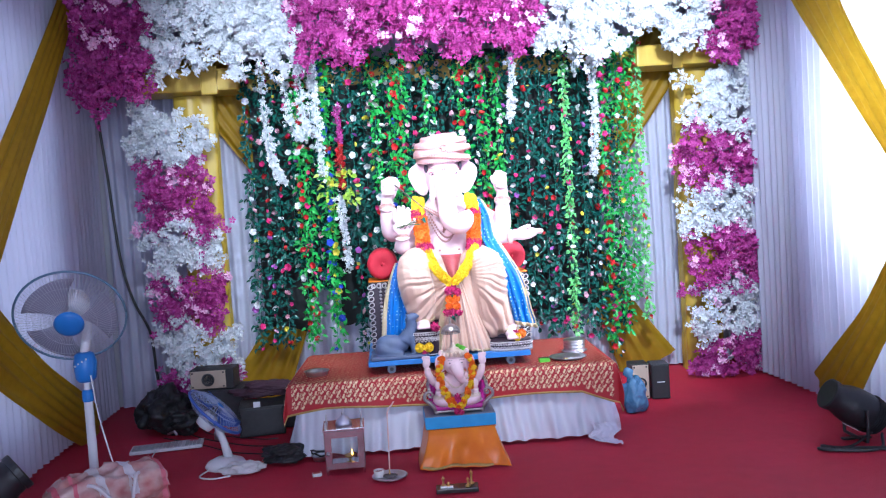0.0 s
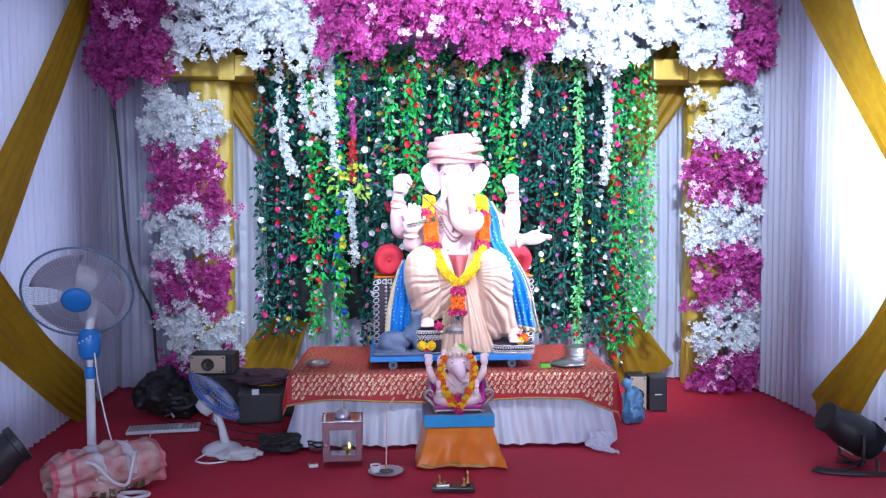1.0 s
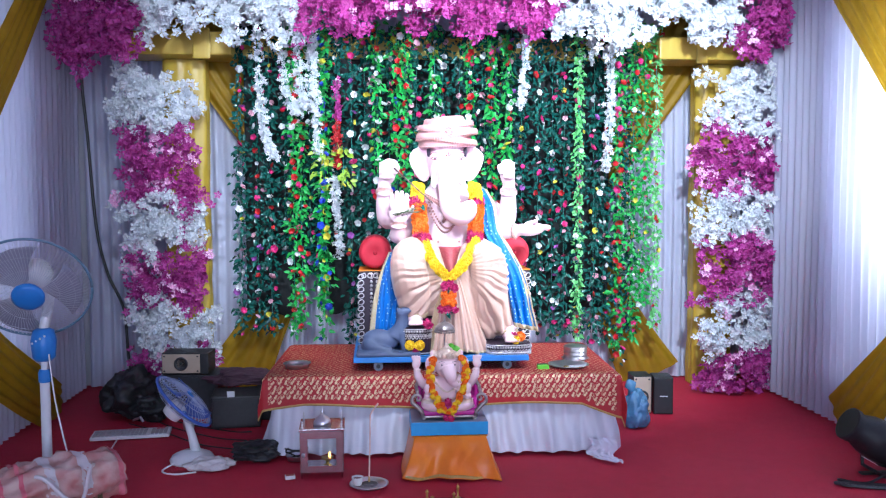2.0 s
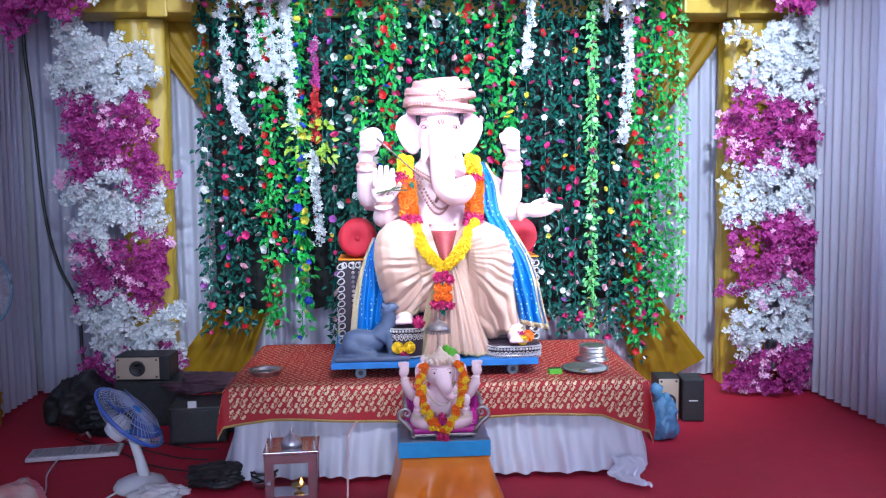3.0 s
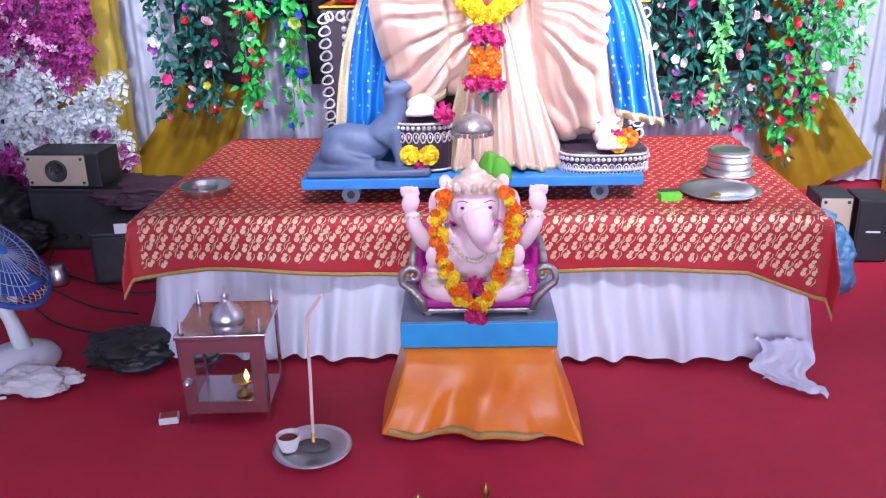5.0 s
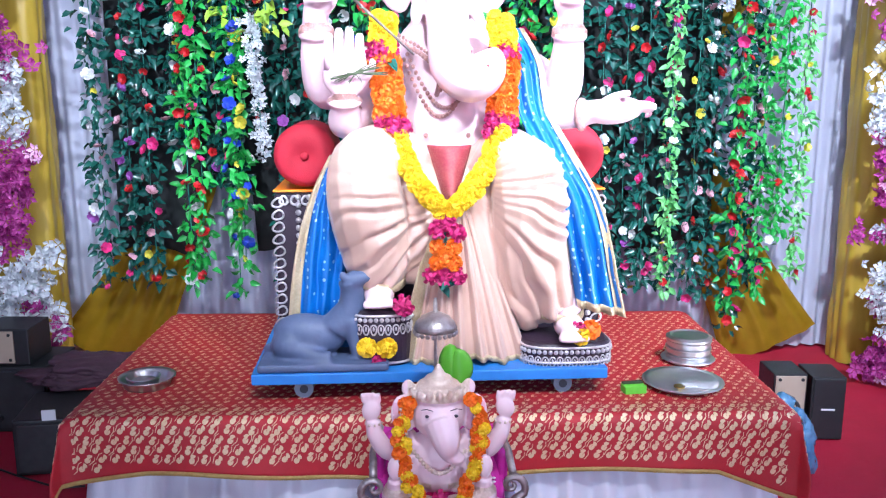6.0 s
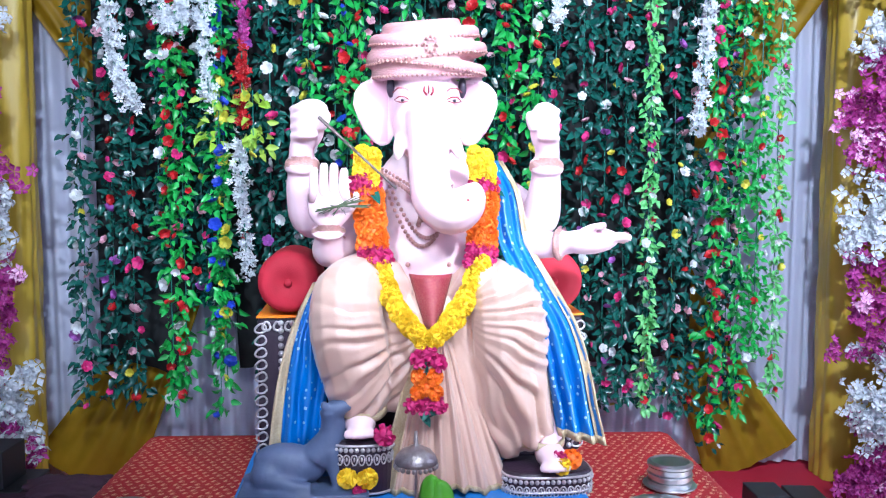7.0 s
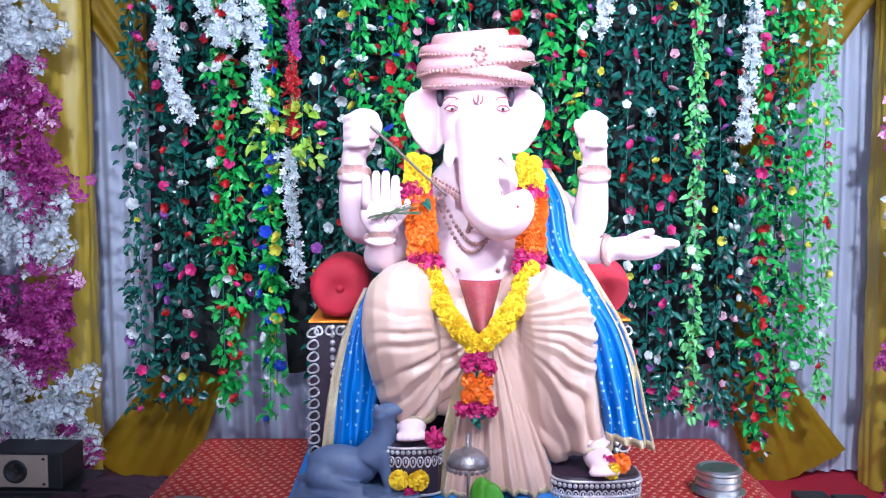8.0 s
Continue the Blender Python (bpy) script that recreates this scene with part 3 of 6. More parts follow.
def paisley(cs, ct, size, ang, flip):
    """A drop with a curled tip, laid on the cloth."""
    outline = []
    for k in range(9):
        a = math.pi * (0.15 + 1.7 * k / 8)
        outline.append((0.42 * math.cos(a) - 0.1, 0.36 * math.sin(a)))
    outline += [(0.35, -0.42), (0.62, -0.30), (0.74, -0.02), (0.66, 0.20), (0.55, 0.05), (0.42, 0.02)]
    c, s = math.cos(ang), math.sin(ang)
    b = len(pv)
    for px, py in [(-0.1, 0.0)] + outline:
        py *= flip
        q, n = cloth_point(cs + size * (px * c - py * s), ct + size * (px * s + py * c))
        pv.append(q + n.normalized() * 0.0024)
    m = len(outline)
    for k in range(m - 1):
        pf.append((b, b + 1 + k, b + 2 + k) if flip > 0 else (b, b + 2 + k, b + 1 + k))
    # stem
    b = len(pv)
    for px, py in ((-0.5, 0.45), (-0.42, 0.55), (0.3, 0.72), (0.32, 0.62), (0.75, 0.5), (0.72, 0.42)):
        q, n = cloth_point(cs + size * (px * c - py * s * flip), ct + size * (px * s + py * c * flip))
        pv.append(q + n.normalized() * 0.0024)
    pf.append((b, b + 1, b + 2, b + 3))
    pf.append((b + 3, b + 2, b + 4, b + 5))


rp = random.Random(3)
row = 0
t = -TD - FALL - 0.05
while t < TD - 0.03:
    s = -TW - 0.10 + (row % 2) * 0.020
    while s < TW + 0.10:
        if t > -TD - fall_edge(max(-TW, min(TW, s))) + 0.035:
            # motifs shrink on the top, putting the gold's dulling at low angles into size
            paisley(s + rp.uniform(-0.004, 0.004), t + rp.uniform(-0.003, 0.003), 0.022 if t < -TD + 0.03 else 0.015, math.pi * (0.28 + 0.1 * rp.random()), 1 if (row + int(s * 20)) % 2 else -1)
        s += 0.035
    t += 0.0265
    row += 1
link("paisley_weave", pv, pf, M["zari"], cloth, "gold woven paisley motifs", kind="stuff")


def skirt_fn(u, v):
    """White gathered skirt round the front and both ends of the table."""
    L1, L2 = 2 * TD * 0.8, 2 * TW - 0.04
    s = u * (2 * L1 + L2)
    flare = 0.085 * (1 - v) ** 1.3
    wav = (0.009 + 0.016 * (1 - v)) * math.sin(s * 62 + 5 * noise.noise((s * 2.5, v * 0.6, 0))) * (0.6 + 0.8 * noise.noise((s * 4, 1, 2))) + (0.012 + 0.022 * (1 - v)) * noise.noise((s * 11, v * 1.2, 4)) + 0.012 * noise.noise((s * 26, v * 1.5, 9))
    z = FLOOR + 0.006 + (TZ - FLOOR - 0.05) * v + 0.03 * (1 - v) * (0.5 + 0.5 * noise.noise((s * 2.3, 0, 8)))
    x0 = TW - 0.035
    if s < L1:
        return (-x0 - wav - flare, -TD + 0.03 + L1 - s, z)
    if s < L1 + L2:
        return (-x0 + (s - L1), -TD + 0.03 - wav - flare, z)
    return (x0 + wav + flare, -TD + 0.03 + (s - L1 - L2), z)


sk = thing("table_skirt", "white gathered satin skirt hanging to the carpet under brocade", "table skirt", (*TC, 0), TR)
grid("skirt_cloth", skirt_fn, 420, 16, M["skirt"], sk)
grid("trailing_corner", lambda u, v: (0.80 + 0.14 * u + 0.02 * math.sin(9 * v), -TD - 0.08 - 0.18 * v * (0.4 + 0.6 * u) + 0.02 * noise.noise((u * 5, v * 5, 0)), FLOOR + 0.012 + 0.085 * (1 - v) ** 2 + 0.018 * abs(noise.noise((u * 7, v * 7, 3)))), 24, 24, M["skirt"], sk, "loose corner lying on the carpet")

# ---------------- idol platform ----------------
M["blue_paint"] = mat("blue_paint", (0.03, 0.22, 0.62), (0.02, 0.15, 0.48), 0.4, scale=20, bump=0.2, bscale=90)
M["lightblue"] = mat("light_blue_paint", (0.03, 0.38, 0.75), (0.02, 0.30, 0.65), 0.45, scale=20, bump=0.2, bscale=90)
M["greyblue"] = mat("grey_blue_paint", (0.10, 0.13, 0.23), (0.06, 0.085, 0.16), 0.5, scale=14, bump=0.3, bscale=60)
M["wheel"] = mat("grey_roller", (0.18, 0.24, 0.32), (0.12, 0.16, 0.22), 0.45, scale=30)
brd = thing("trolley_board", "blue painted board on small grey rollers on red cloth", "trolley", (0, 4.0, TZ))
part("plank", box(-0.5, 0.5, 0, 0.80, 0.057, 0.088, 0.004), M["blue_paint"], brd)
for wx in (-0.36, 0.38):
    for wy in (0.06, 0.72):
        w = part("roller", rod((wx - 0.0, wy - 0.02, 0.030), (wx, wy + 0.05, 0.030), 0.027, seg=20), M["wheel"], brd, smooth=False)
        # solid disc whose dark colour paints in the shade of an axle hole
        part("axle_hole", rod((wx, wy - 0.023, 0.030), (wx, wy - 0.019, 0.030), 0.012, seg=14), mat("hole_shade", (0.03, 0.04, 0.06)), w)
        part("bracket", box(wx - 0.02, wx + 0.02, wy + 0.0, wy + 0.04, 0.045, 0.0575), M["wheel"], brd)
BZ = TZ + 0.088


def sculpt(name, bm, voxel, smooth, materials, paint=None, push=None, extra=None):
    """Fuses overlapping bodies into one smooth skin, then sorts its faces among materials."""
    me = bpy.data.meshes.new(name)
    bm.to_mesh(me)
    bm.free()
    tmp = new(name, me)
    r = tmp.modifiers.new("fuse", "REMESH")
    r.mode, r.voxel_size = "VOXEL", voxel
    s = tmp.modifiers.new("smooth", "SMOOTH")
    s.iterations, s.factor = smooth, 0.5
    dg = bpy.context.evaluated_depsgraph_get()
    out = bpy.data.meshes.new_from_object(tmp.evaluated_get(dg))
    out.name = name
    bpy.data.objects.remove(tmp)
    bpy.data.meshes.remove(me)
    out.materials.clear()
    for m in materials:
        out.materials.append(m)
    if push:
        co = np.zeros(len(out.vertices) * 3)
        no = np.zeros(len(out.vertices) * 3)
        out.vertices.foreach_get("co", co)
        out.vertices.foreach_get("normal", no)
        co, no = co.reshape(-1, 3), no.reshape(-1, 3)
        co = co + no * push(co, no)[:, None]
        out.vertices.foreach_set("co", co.ravel())
    if paint:
        c = np.zeros(len(out.polygons) * 3)
        out.polygons.foreach_get("center", c)
        out.polygons.foreach_set("material_index", paint(c.reshape(-1, 3)).astype(np.int32))
    if extra:
        both = bmesh.new()
        both.from_mesh(out)
        for piece, index in extra:
            tmp_me = bpy.data.meshes.new("piece")
            for f in piece.faces:
                f.material_index = index
            piece.to_mesh(tmp_me)
            piece.free()
            both.from_mesh(tmp_me)
            bpy.data.meshes.remove(tmp_me)
        both.to_mesh(out)
        both.free()
    out.shade_smooth()
    out.update()
    return new(name, out)


def limb(pts, bm):
    """Overlapping balls along points (x, y, z, r)."""
    sp = spline(pts, 5)
    return tube(sp, 0.05, 14, bm)


M["skin"] = mat("pale_pink_plaster", (0.82, 0.63, 0.66), (0.76, 0.50, 0.57), 0.42, scale=9, bump=0.08, bscale=60)
M["turban"] = mat("pink_gold_turban", (0.66, 0.34, 0.38), (0.44, 0.22, 0.18), 0.5, scale=60, bump=0.6, bscale=140, streak=(0.5, 0.5, 3))
M["gild"] = mat("old_gold_relief", (0.55, 0.30, 0.28), (0.36, 0.18, 0.16), 0.4, metal=0.2, scale=150, bump=0.8, bscale=300)

bm = bmesh.new()
ball((0.08, 4.46, 1.27), (0.20, 0.17, 0.24), bm, 24)
ball((0.075, 4.38, 1.13), (0.175, 0.15, 0.15), bm, 24)
ball((0.058, 4.375, 1.605), (0.112, 0.12, 0.145), bm, 24)
ball((0.058, 4.325, 1.535), (0.104, 0.095, 0.105), bm, 20)
ball((0.07, 4.46, 1.43), (0.12, 0.11, 0.10), bm)
limb([(0.058, 4.27, 1.58, 0.070), (0.058, 4.225, 1.48, 0.062), (0.056, 4.175, 1.39, 0.059), (0.070, 4.150, 1.325, 0.066), (0.116, 4.138, 1.300, 0.078), (0.150, 4.140, 1.325, 0.070), (0.140, 4.145, 1.355, 0.052)], bm)
for sx in (-1, 1):
    ear = [(0.085, 1.684), (0.130, 1.692), (0.170, 1.690), (0.200, 1.676), (0.222, 1.648), (0.226, 1.612), (0.212, 1.570), (0.192, 1.530), (0.166, 1.497), (0.136, 1.482), (0.112, 1.492), (0.085, 1.55)]
    fr = [bm.verts.new((0.058 + sx * ex, 4.385 - 0.10 * (ex - 0.10), ez)) for ex, ez in ear]
    bk = [bm.verts.new((0.058 + sx * ex, 4.412 - 0.10 * (ex - 0.10), ez)) for ex, ez in ear]
    bm.faces.new(fr if sx < 0 else fr[::-1])
    bm.faces.new(bk[::-1] if sx < 0 else bk)
    for q in range(len(ear)):
        w = (q + 1) % len(ear)
        bm.faces.new((fr[w], fr[q], bk[q], bk[w]) if sx < 0 else (fr[q], fr[w], bk[w], bk[q]))
    limb([(0.058 + sx * 0.075, 4.29, 1.50, 0.026), (0.058 + sx * 0.088, 4.24, 1.465, 0.018), (0.058 + sx * 0.090, 4.205, 1.445, 0.010)], bm)
# arms held up
limb([(-0.08, 4.52, 1.36, 0.085), (-0.20, 4.47, 1.30, 0.065), (-0.295, 4.38, 1.255, 0.060), (-0.318, 4.33, 1.34, 0.052), (-0.318, 4.31, 1.42, 0.042), (-0.318, 4.295, 1.47, 0.038), (-0.298, 4.285, 1.53, 0.044)], bm)
ball((-0.298, 4.28, 1.535), (0.050, 0.044, 0.068), bm, 16)
ball((-0.285, 4.26, 1.585), (0.050, 0.038, 0.032), bm, 14)
for k in range(4):
    limb([(-0.345, 4.275, 1.505 + 0.027 * k, 0.012), (-0.31, 4.236, 1.508 + 0.027 * k, 0.0135), (-0.268, 4.244, 1.512 + 0.026 * k, 0.012)], bm)
    limb([(0.452, 4.275, 1.505 + 0.027 * k, 0.012), (0.42, 4.236, 1.508 + 0.027 * k, 0.0135), (0.384, 4.244, 1.512 + 0.026 * k, 0.012)], bm)
limb([(-0.26, 4.25, 1.53, 0.018), (-0.245, 4.24, 1.56, 0.018), (-0.248, 4.24, 1.58, 0.014)], bm)
limb([(0.24, 4.52, 1.36, 0.085), (0.35, 4.46, 1.30, 0.065), (0.415, 4.38, 1.255, 0.062), (0.425, 4.33, 1.34, 0.052), (0.425, 4.31, 1.42, 0.042), (0.425, 4.295, 1.47, 0.038), (0.412, 4.285, 1.53, 0.044)], bm)
ball((0.412, 4.28, 1.53), (0.044, 0.042, 0.070), bm, 16)
ball((0.408, 4.26, 1.58), (0.040, 0.038, 0.034), bm, 14)
limb([(0.375, 4.25, 1.53, 0.016), (0.362, 4.24, 1.56, 0.015), (0.36, 4.24, 1.585, 0.012)], bm)
# lower arms: blessing palm and open hand
limb([(-0.06, 4.45, 1.33, 0.085), (-0.17, 4.38, 1.22, 0.062), (-0.235, 4.30, 1.165, 0.054), (-0.238, 4.25, 1.20, 0.044), (-0.236, 4.22, 1.245, 0.036), (-0.234, 4.21, 1.30, 0.036)], bm)
ball((-0.232, 4.205, 1.300), (0.066, 0.028, 0.064), bm, 16)
limb([(-0.185, 4.20, 1.28, 0.016), (-0.160, 4.19, 1.315, 0.013), (-0.152, 4.185, 1.345, 0.010)], bm)
limb([(0.22, 4.46, 1.33, 0.085), (0.31, 4.40, 1.24, 0.062), (0.36, 4.33, 1.195, 0.054), (0.41, 4.26, 1.185, 0.044), (0.455, 4.22, 1.19, 0.036), (0.50, 4.205, 1.20, 0.034)], bm)
ball((0.54, 4.20, 1.200), (0.088, 0.055, 0.040), bm, 16, rot=(0, -6, 0))
for k in range(4):
    fy = 4.165 + 0.02 * k
    limb([(0.57, fy, 1.210, 0.016), (0.62, fy, 1.216 - 0.003 * k, 0.014), (0.655, fy, 1.210 - 0.004 * k, 0.011)], bm)
limb([(0.50, 4.17, 1.225, 0.014), (0.54, 4.15, 1.245, 0.012), (0.575, 4.15, 1.25, 0.010)], bm)
# feet
for fx, fy, fz in ((-0.145, 4.09, 0.685), (0.405, 4.06, 0.585)):
    ball((fx, fy + 0.03, fz), (0.046, 0.085, 0.034), bm, 16)
    for k in range(5):
        ball((fx - 0.036 + 0.018 * k, fy - 0.052 + 0.006 * abs(k - 1.5), fz - 0.014), (0.011, 0.02, 0.013), bm, 8)
    limb([(fx, fy + 0.08, fz + 0.02, 0.045), (fx, fy + 0.12, fz + 0.12, 0.05)], bm)
# turban rolls
ROLLS = ((1.712, 0.152, 0.04), (1.738, 0.166, -0.12), (1.766, 0.168, 0.14), (1.794, 0.160, -0.07), (1.818, 0.144, 0.15), (1.838, 0.120, -0.03), (1.854, 0.086, 0.10))
for z, rx, tilt in ROLLS:
    ring = [(0.062 + rx * math.cos(a), 4.41 + (rx - 0.005) * math.sin(a), z + tilt * rx * math.cos(a) + 0.012 * math.sin(a)) for a in [2 * math.pi * i / 40 for i in range(41)]]
    tube(ring, 0.0215, 12, bm)
ball((0.062, 4.41, 1.775), (0.152, 0.145, 0.092), bm, 18)
ball((0.062, 4.25, 1.775), (0.02, 0.014, 0.03), bm, 10)
# bangles and necklace as relief
for c, n, r in (((-0.318, 4.303, 1.43), (0, -0.3, 1), 0.046), ((-0.318, 4.307, 1.415), (0, -0.3, 1), 0.047), ((0.425, 4.303, 1.43), (0, -0.3, 1), 0.046), ((0.425, 4.307, 1.415), (0, -0.3, 1), 0.047), ((-0.237, 4.23, 1.228), (0, -0.4, 1), 0.045), ((0.45, 4.222, 1.188), (1, -0.6, 0.05), 0.044)):
    q = Vector(n).to_track_quat("Z", "Y")
    ring = [tuple(Vector(c) + q @ Vector((r * math.cos(a), r * math.sin(a), 0))) for a in [2 * math.pi * i / 24 for i in range(25)]]
    tube(ring, 0.008, 8, bm)


def idol_paint(c):
    x, y, z = c[:, 0], c[:, 1], c[:, 2]
    m = np.zeros(len(c))
    m[(abs(x - 0.058) > 0.118) & (abs(x - 0.058) < 0.205) & (z > 1.50) & (z < 1.68) & (y < 4.40) & (y > 4.355)] = 3
    m[(np.hypot(x + 0.232, z - 1.300) < 0.030) & (y < 4.19) & (np.sin(210 * x + 60 * z) > -0.2)] = 3
    m[(x > 0.535) & (x < 0.62) & (z > 1.205) & (y < 4.23) & (np.sin(190 * x + 120 * y) > 0.0)] = 3
    hat = (z > 1.69 + 0.10 * np.clip(y - 4.30, 0, 1)) & (abs(x - 0.062) < 0.21)
    m[hat] = 1
    for cx, cy, cz, r in ((-0.318, 4.305, 1.422, 0.024), (0.425, 4.305, 1.422, 0.024), (-0.237, 4.23, 1.228, 0.014)):
        m[(abs(z - cz + 0.3 * (y - cy)) < r * 0.62) & (np.hypot(x - cx, y - cy) < 0.075)] = 2
    m[(abs((x - 0.45) * 0.86 - (y - 4.222) * 0.5) < 0.011) & (np.hypot(y - 4.222, z - 1.188) < 0.08) & (abs(x - 0.45) < 0.05)] = 2
    return m


bead = bmesh.new()
for z, rx, tilt in ROLLS[1:5:1] + ROLLS[:1]:
    for k in range(36):
        a = math.pi + math.pi * (k + 0.5) / 36
        ball((0.062 + (rx + 0.019) * math.cos(a), 4.41 + (rx + 0.016) * math.sin(a), z - 0.012 + tilt * rx * math.cos(a) + 0.012 * math.sin(a)), 0.0048, bead, 6)
for k in range(30):
    q = k / 29
    ball((-0.055 + 0.235 * q, 4.285 - 0.055 * math.sin(math.pi * q) + 0.01 * q, 1.36 - 0.13 * math.sin(math.pi * min(1, q * 1.15)) - 0.05 * q), 0.007, bead, 6)
    ball((-0.065 + 0.225 * q, 4.29 - 0.06 * math.sin(math.pi * q) + 0.01 * q, 1.345 - 0.14 * math.sin(math.pi * min(1, q * 1.15)) - 0.05 * q), 0.007, bead, 6)
for a in range(8):
    ball((0.062 + 0.018 * math.cos(a * math.pi / 4), 4.222, 1.775 + 0.022 * math.sin(a * math.pi / 4)), 0.006, bead, 6)
ink, red = bmesh.new(), bmesh.new()
for sx in (-1, 1):
    ex = 0.058 + sx * 0.078
    ball((0.058 + sx * 0.110, 4.345, 1.662), (0.013, 0.020, 0.034), ink, 10)
    tube([(ex - 0.026, 4.288 + sx * -0.008, 1.640, 0.0022), (ex - 0.012, 4.276, 1.652, 0.0022), (ex + 0.008, 4.276, 1.653, 0.0022), (ex + 0.026, 4.288 + sx * 0.008, 1.643, 0.0014)], 0.003, 6, red)
    tube([(ex - 0.022, 4.284 + sx * -0.008, 1.618, 0.0016), (ex - 0.008, 4.274, 1.627, 0.0024), (ex + 0.010, 4.274, 1.626, 0.0024), (ex + 0.024, 4.284 + sx * 0.008, 1.616, 0.0014)], 0.003, 6, red)
    tube([(ex - 0.020, 4.284 + sx * -0.008, 1.616, 0.0014), (ex, 4.276, 1.609, 0.0020), (ex + 0.022, 4.284 + sx * 0.008, 1.615, 0.0014)], 0.002, 6, red)
    ball((ex + 0.002, 4.284, 1.617), (0.0052, 0.011, 0.0052), ink, 10)
    tube([(0.058 + sx * 0.006, 4.236, 1.628, 0.003), (0.058 + sx * 0.014, 4.238, 1.640, 0.004), (0.058 + sx * 0.012, 4.242, 1.655, 0.003)], 0.003, 6, red)
    ball((0.058 + sx * 0.062, 4.236, 1.128), (0.008, 0.014, 0.008), bead, 8)
ball((0.058, 4.238, 1.646), (0.0035, 0.012, 0.014), red, 8)
ball((0.158, 4.080, 1.325), (0.006, 0.016, 0.006), red, 8)
for k in range(26):
    q = k / 25
    ball((-0.090 + 0.12 * q + 0.05 * math.sin(math.pi * q), 4.275 - 0.045 * math.sin(math.pi * q), 1.405 - 0.16 * q), 0.0085, bead, 6)
    ball((-0.078 + 0.12 * q + 0.05 * math.sin(math.pi * q), 4.272 - 0.045 * math.sin(math.pi * q), 1.412 - 0.155 * q), 0.006, bead, 6)
digits = bmesh.new()
for k in range(4):
    fx, top = -0.277 + 0.0285 * k, 1.408 + (0.014 if k in (1, 2) else 0.0)
    tube([(fx, 4.200, 1.315, 0.0148), (fx, 4.194, 1.350, 0.0146), (fx + 0.001, 4.190, 1.385, 0.0136), (fx + 0.002, 4.187, top - 0.004, 0.0124), (fx + 0.002, 4.187, top + 0.006, 0.007)], 0.012, 12, digits)
M["ear_pink"] = mat("deep_pink_plaster", (0.70, 0.40, 0.49), (0.66, 0.34, 0.44), 0.45, scale=9, bump=0.08, bscale=60)
M["ink"] = mat("black_paint", (0.03, 0.025, 0.045), (0.05, 0.03, 0.05), 0.4, scale=40)
M["red_ink"] = mat("dark_red_paint", (0.36, 0.05, 0.06), (0.28, 0.03, 0.05), 0.45, scale=40)
idol = sculpt("statue", bm, 0.0062, 5, [M["skin"], M["turban"], M["gild"], M["ear_pink"], M["ink"], M["red_ink"]], idol_paint, None, [(bead, 2), (digits, 0), (ink, 4), (red, 5)])
tagged(idol, "large seated pale pink elephant-headed plaster statue with a turban", "statue")

# peach satin lower garment
M["satin"] = mat("peach_satin", (0.62, 0.41, 0.33), (0.54, 0.34, 0.27), 0.30, scale=10, bump=0.10, bscale=220, sheen=0.2, coat=0.35)
M["goldedge"] = mat("gold_fabric_border", (0.62, 0.50, 0.34), (0.46, 0.34, 0.2), 0.4, metal=0.35, scale=150, bump=0.7, bscale=420)
bm = bmesh.new()
limb([(0.0, 4.52, 1.00, 0.13), (-0.08, 4.35, 1.04, 0.13), (-0.175, 4.17, 1.055, 0.098), (-0.185, 4.12, 1.00, 0.105), (-0.17, 4.13, 0.90, 0.110), (-0.155, 4.15, 0.80, 0.098), (-0.15, 4.17, 0.725, 0.085)], bm)
limb([(0.12, 4.52, 1.00, 0.13), (0.20, 4.35, 1.03, 0.13), (0.272, 4.17, 1.03, 0.100), (0.282, 4.12, 0.97, 0.110), (0.292, 4.13, 0.85, 0.112), (0.315, 4.15, 0.73, 0.104), (0.350, 4.17, 0.63, 0.086)], bm)
ball((0.065, 4.42, 1.02), (0.20, 0.16, 0.085), bm, 20)
ball((0.065, 4.30, 0.92), (0.16, 0.12, 0.15), bm, 20)
ball((0.215, 4.17, 0.80), (0.13, 0.075, 0.22), bm, 20, rot=(0, -14, 0))
ball((-0.055, 4.19, 0.86), (0.10, 0.07, 0.17), bm, 20, rot=(0, 8, 0))
ball((0.285, 4.16, 0.66), (0.105, 0.07, 0.10), bm, 16)


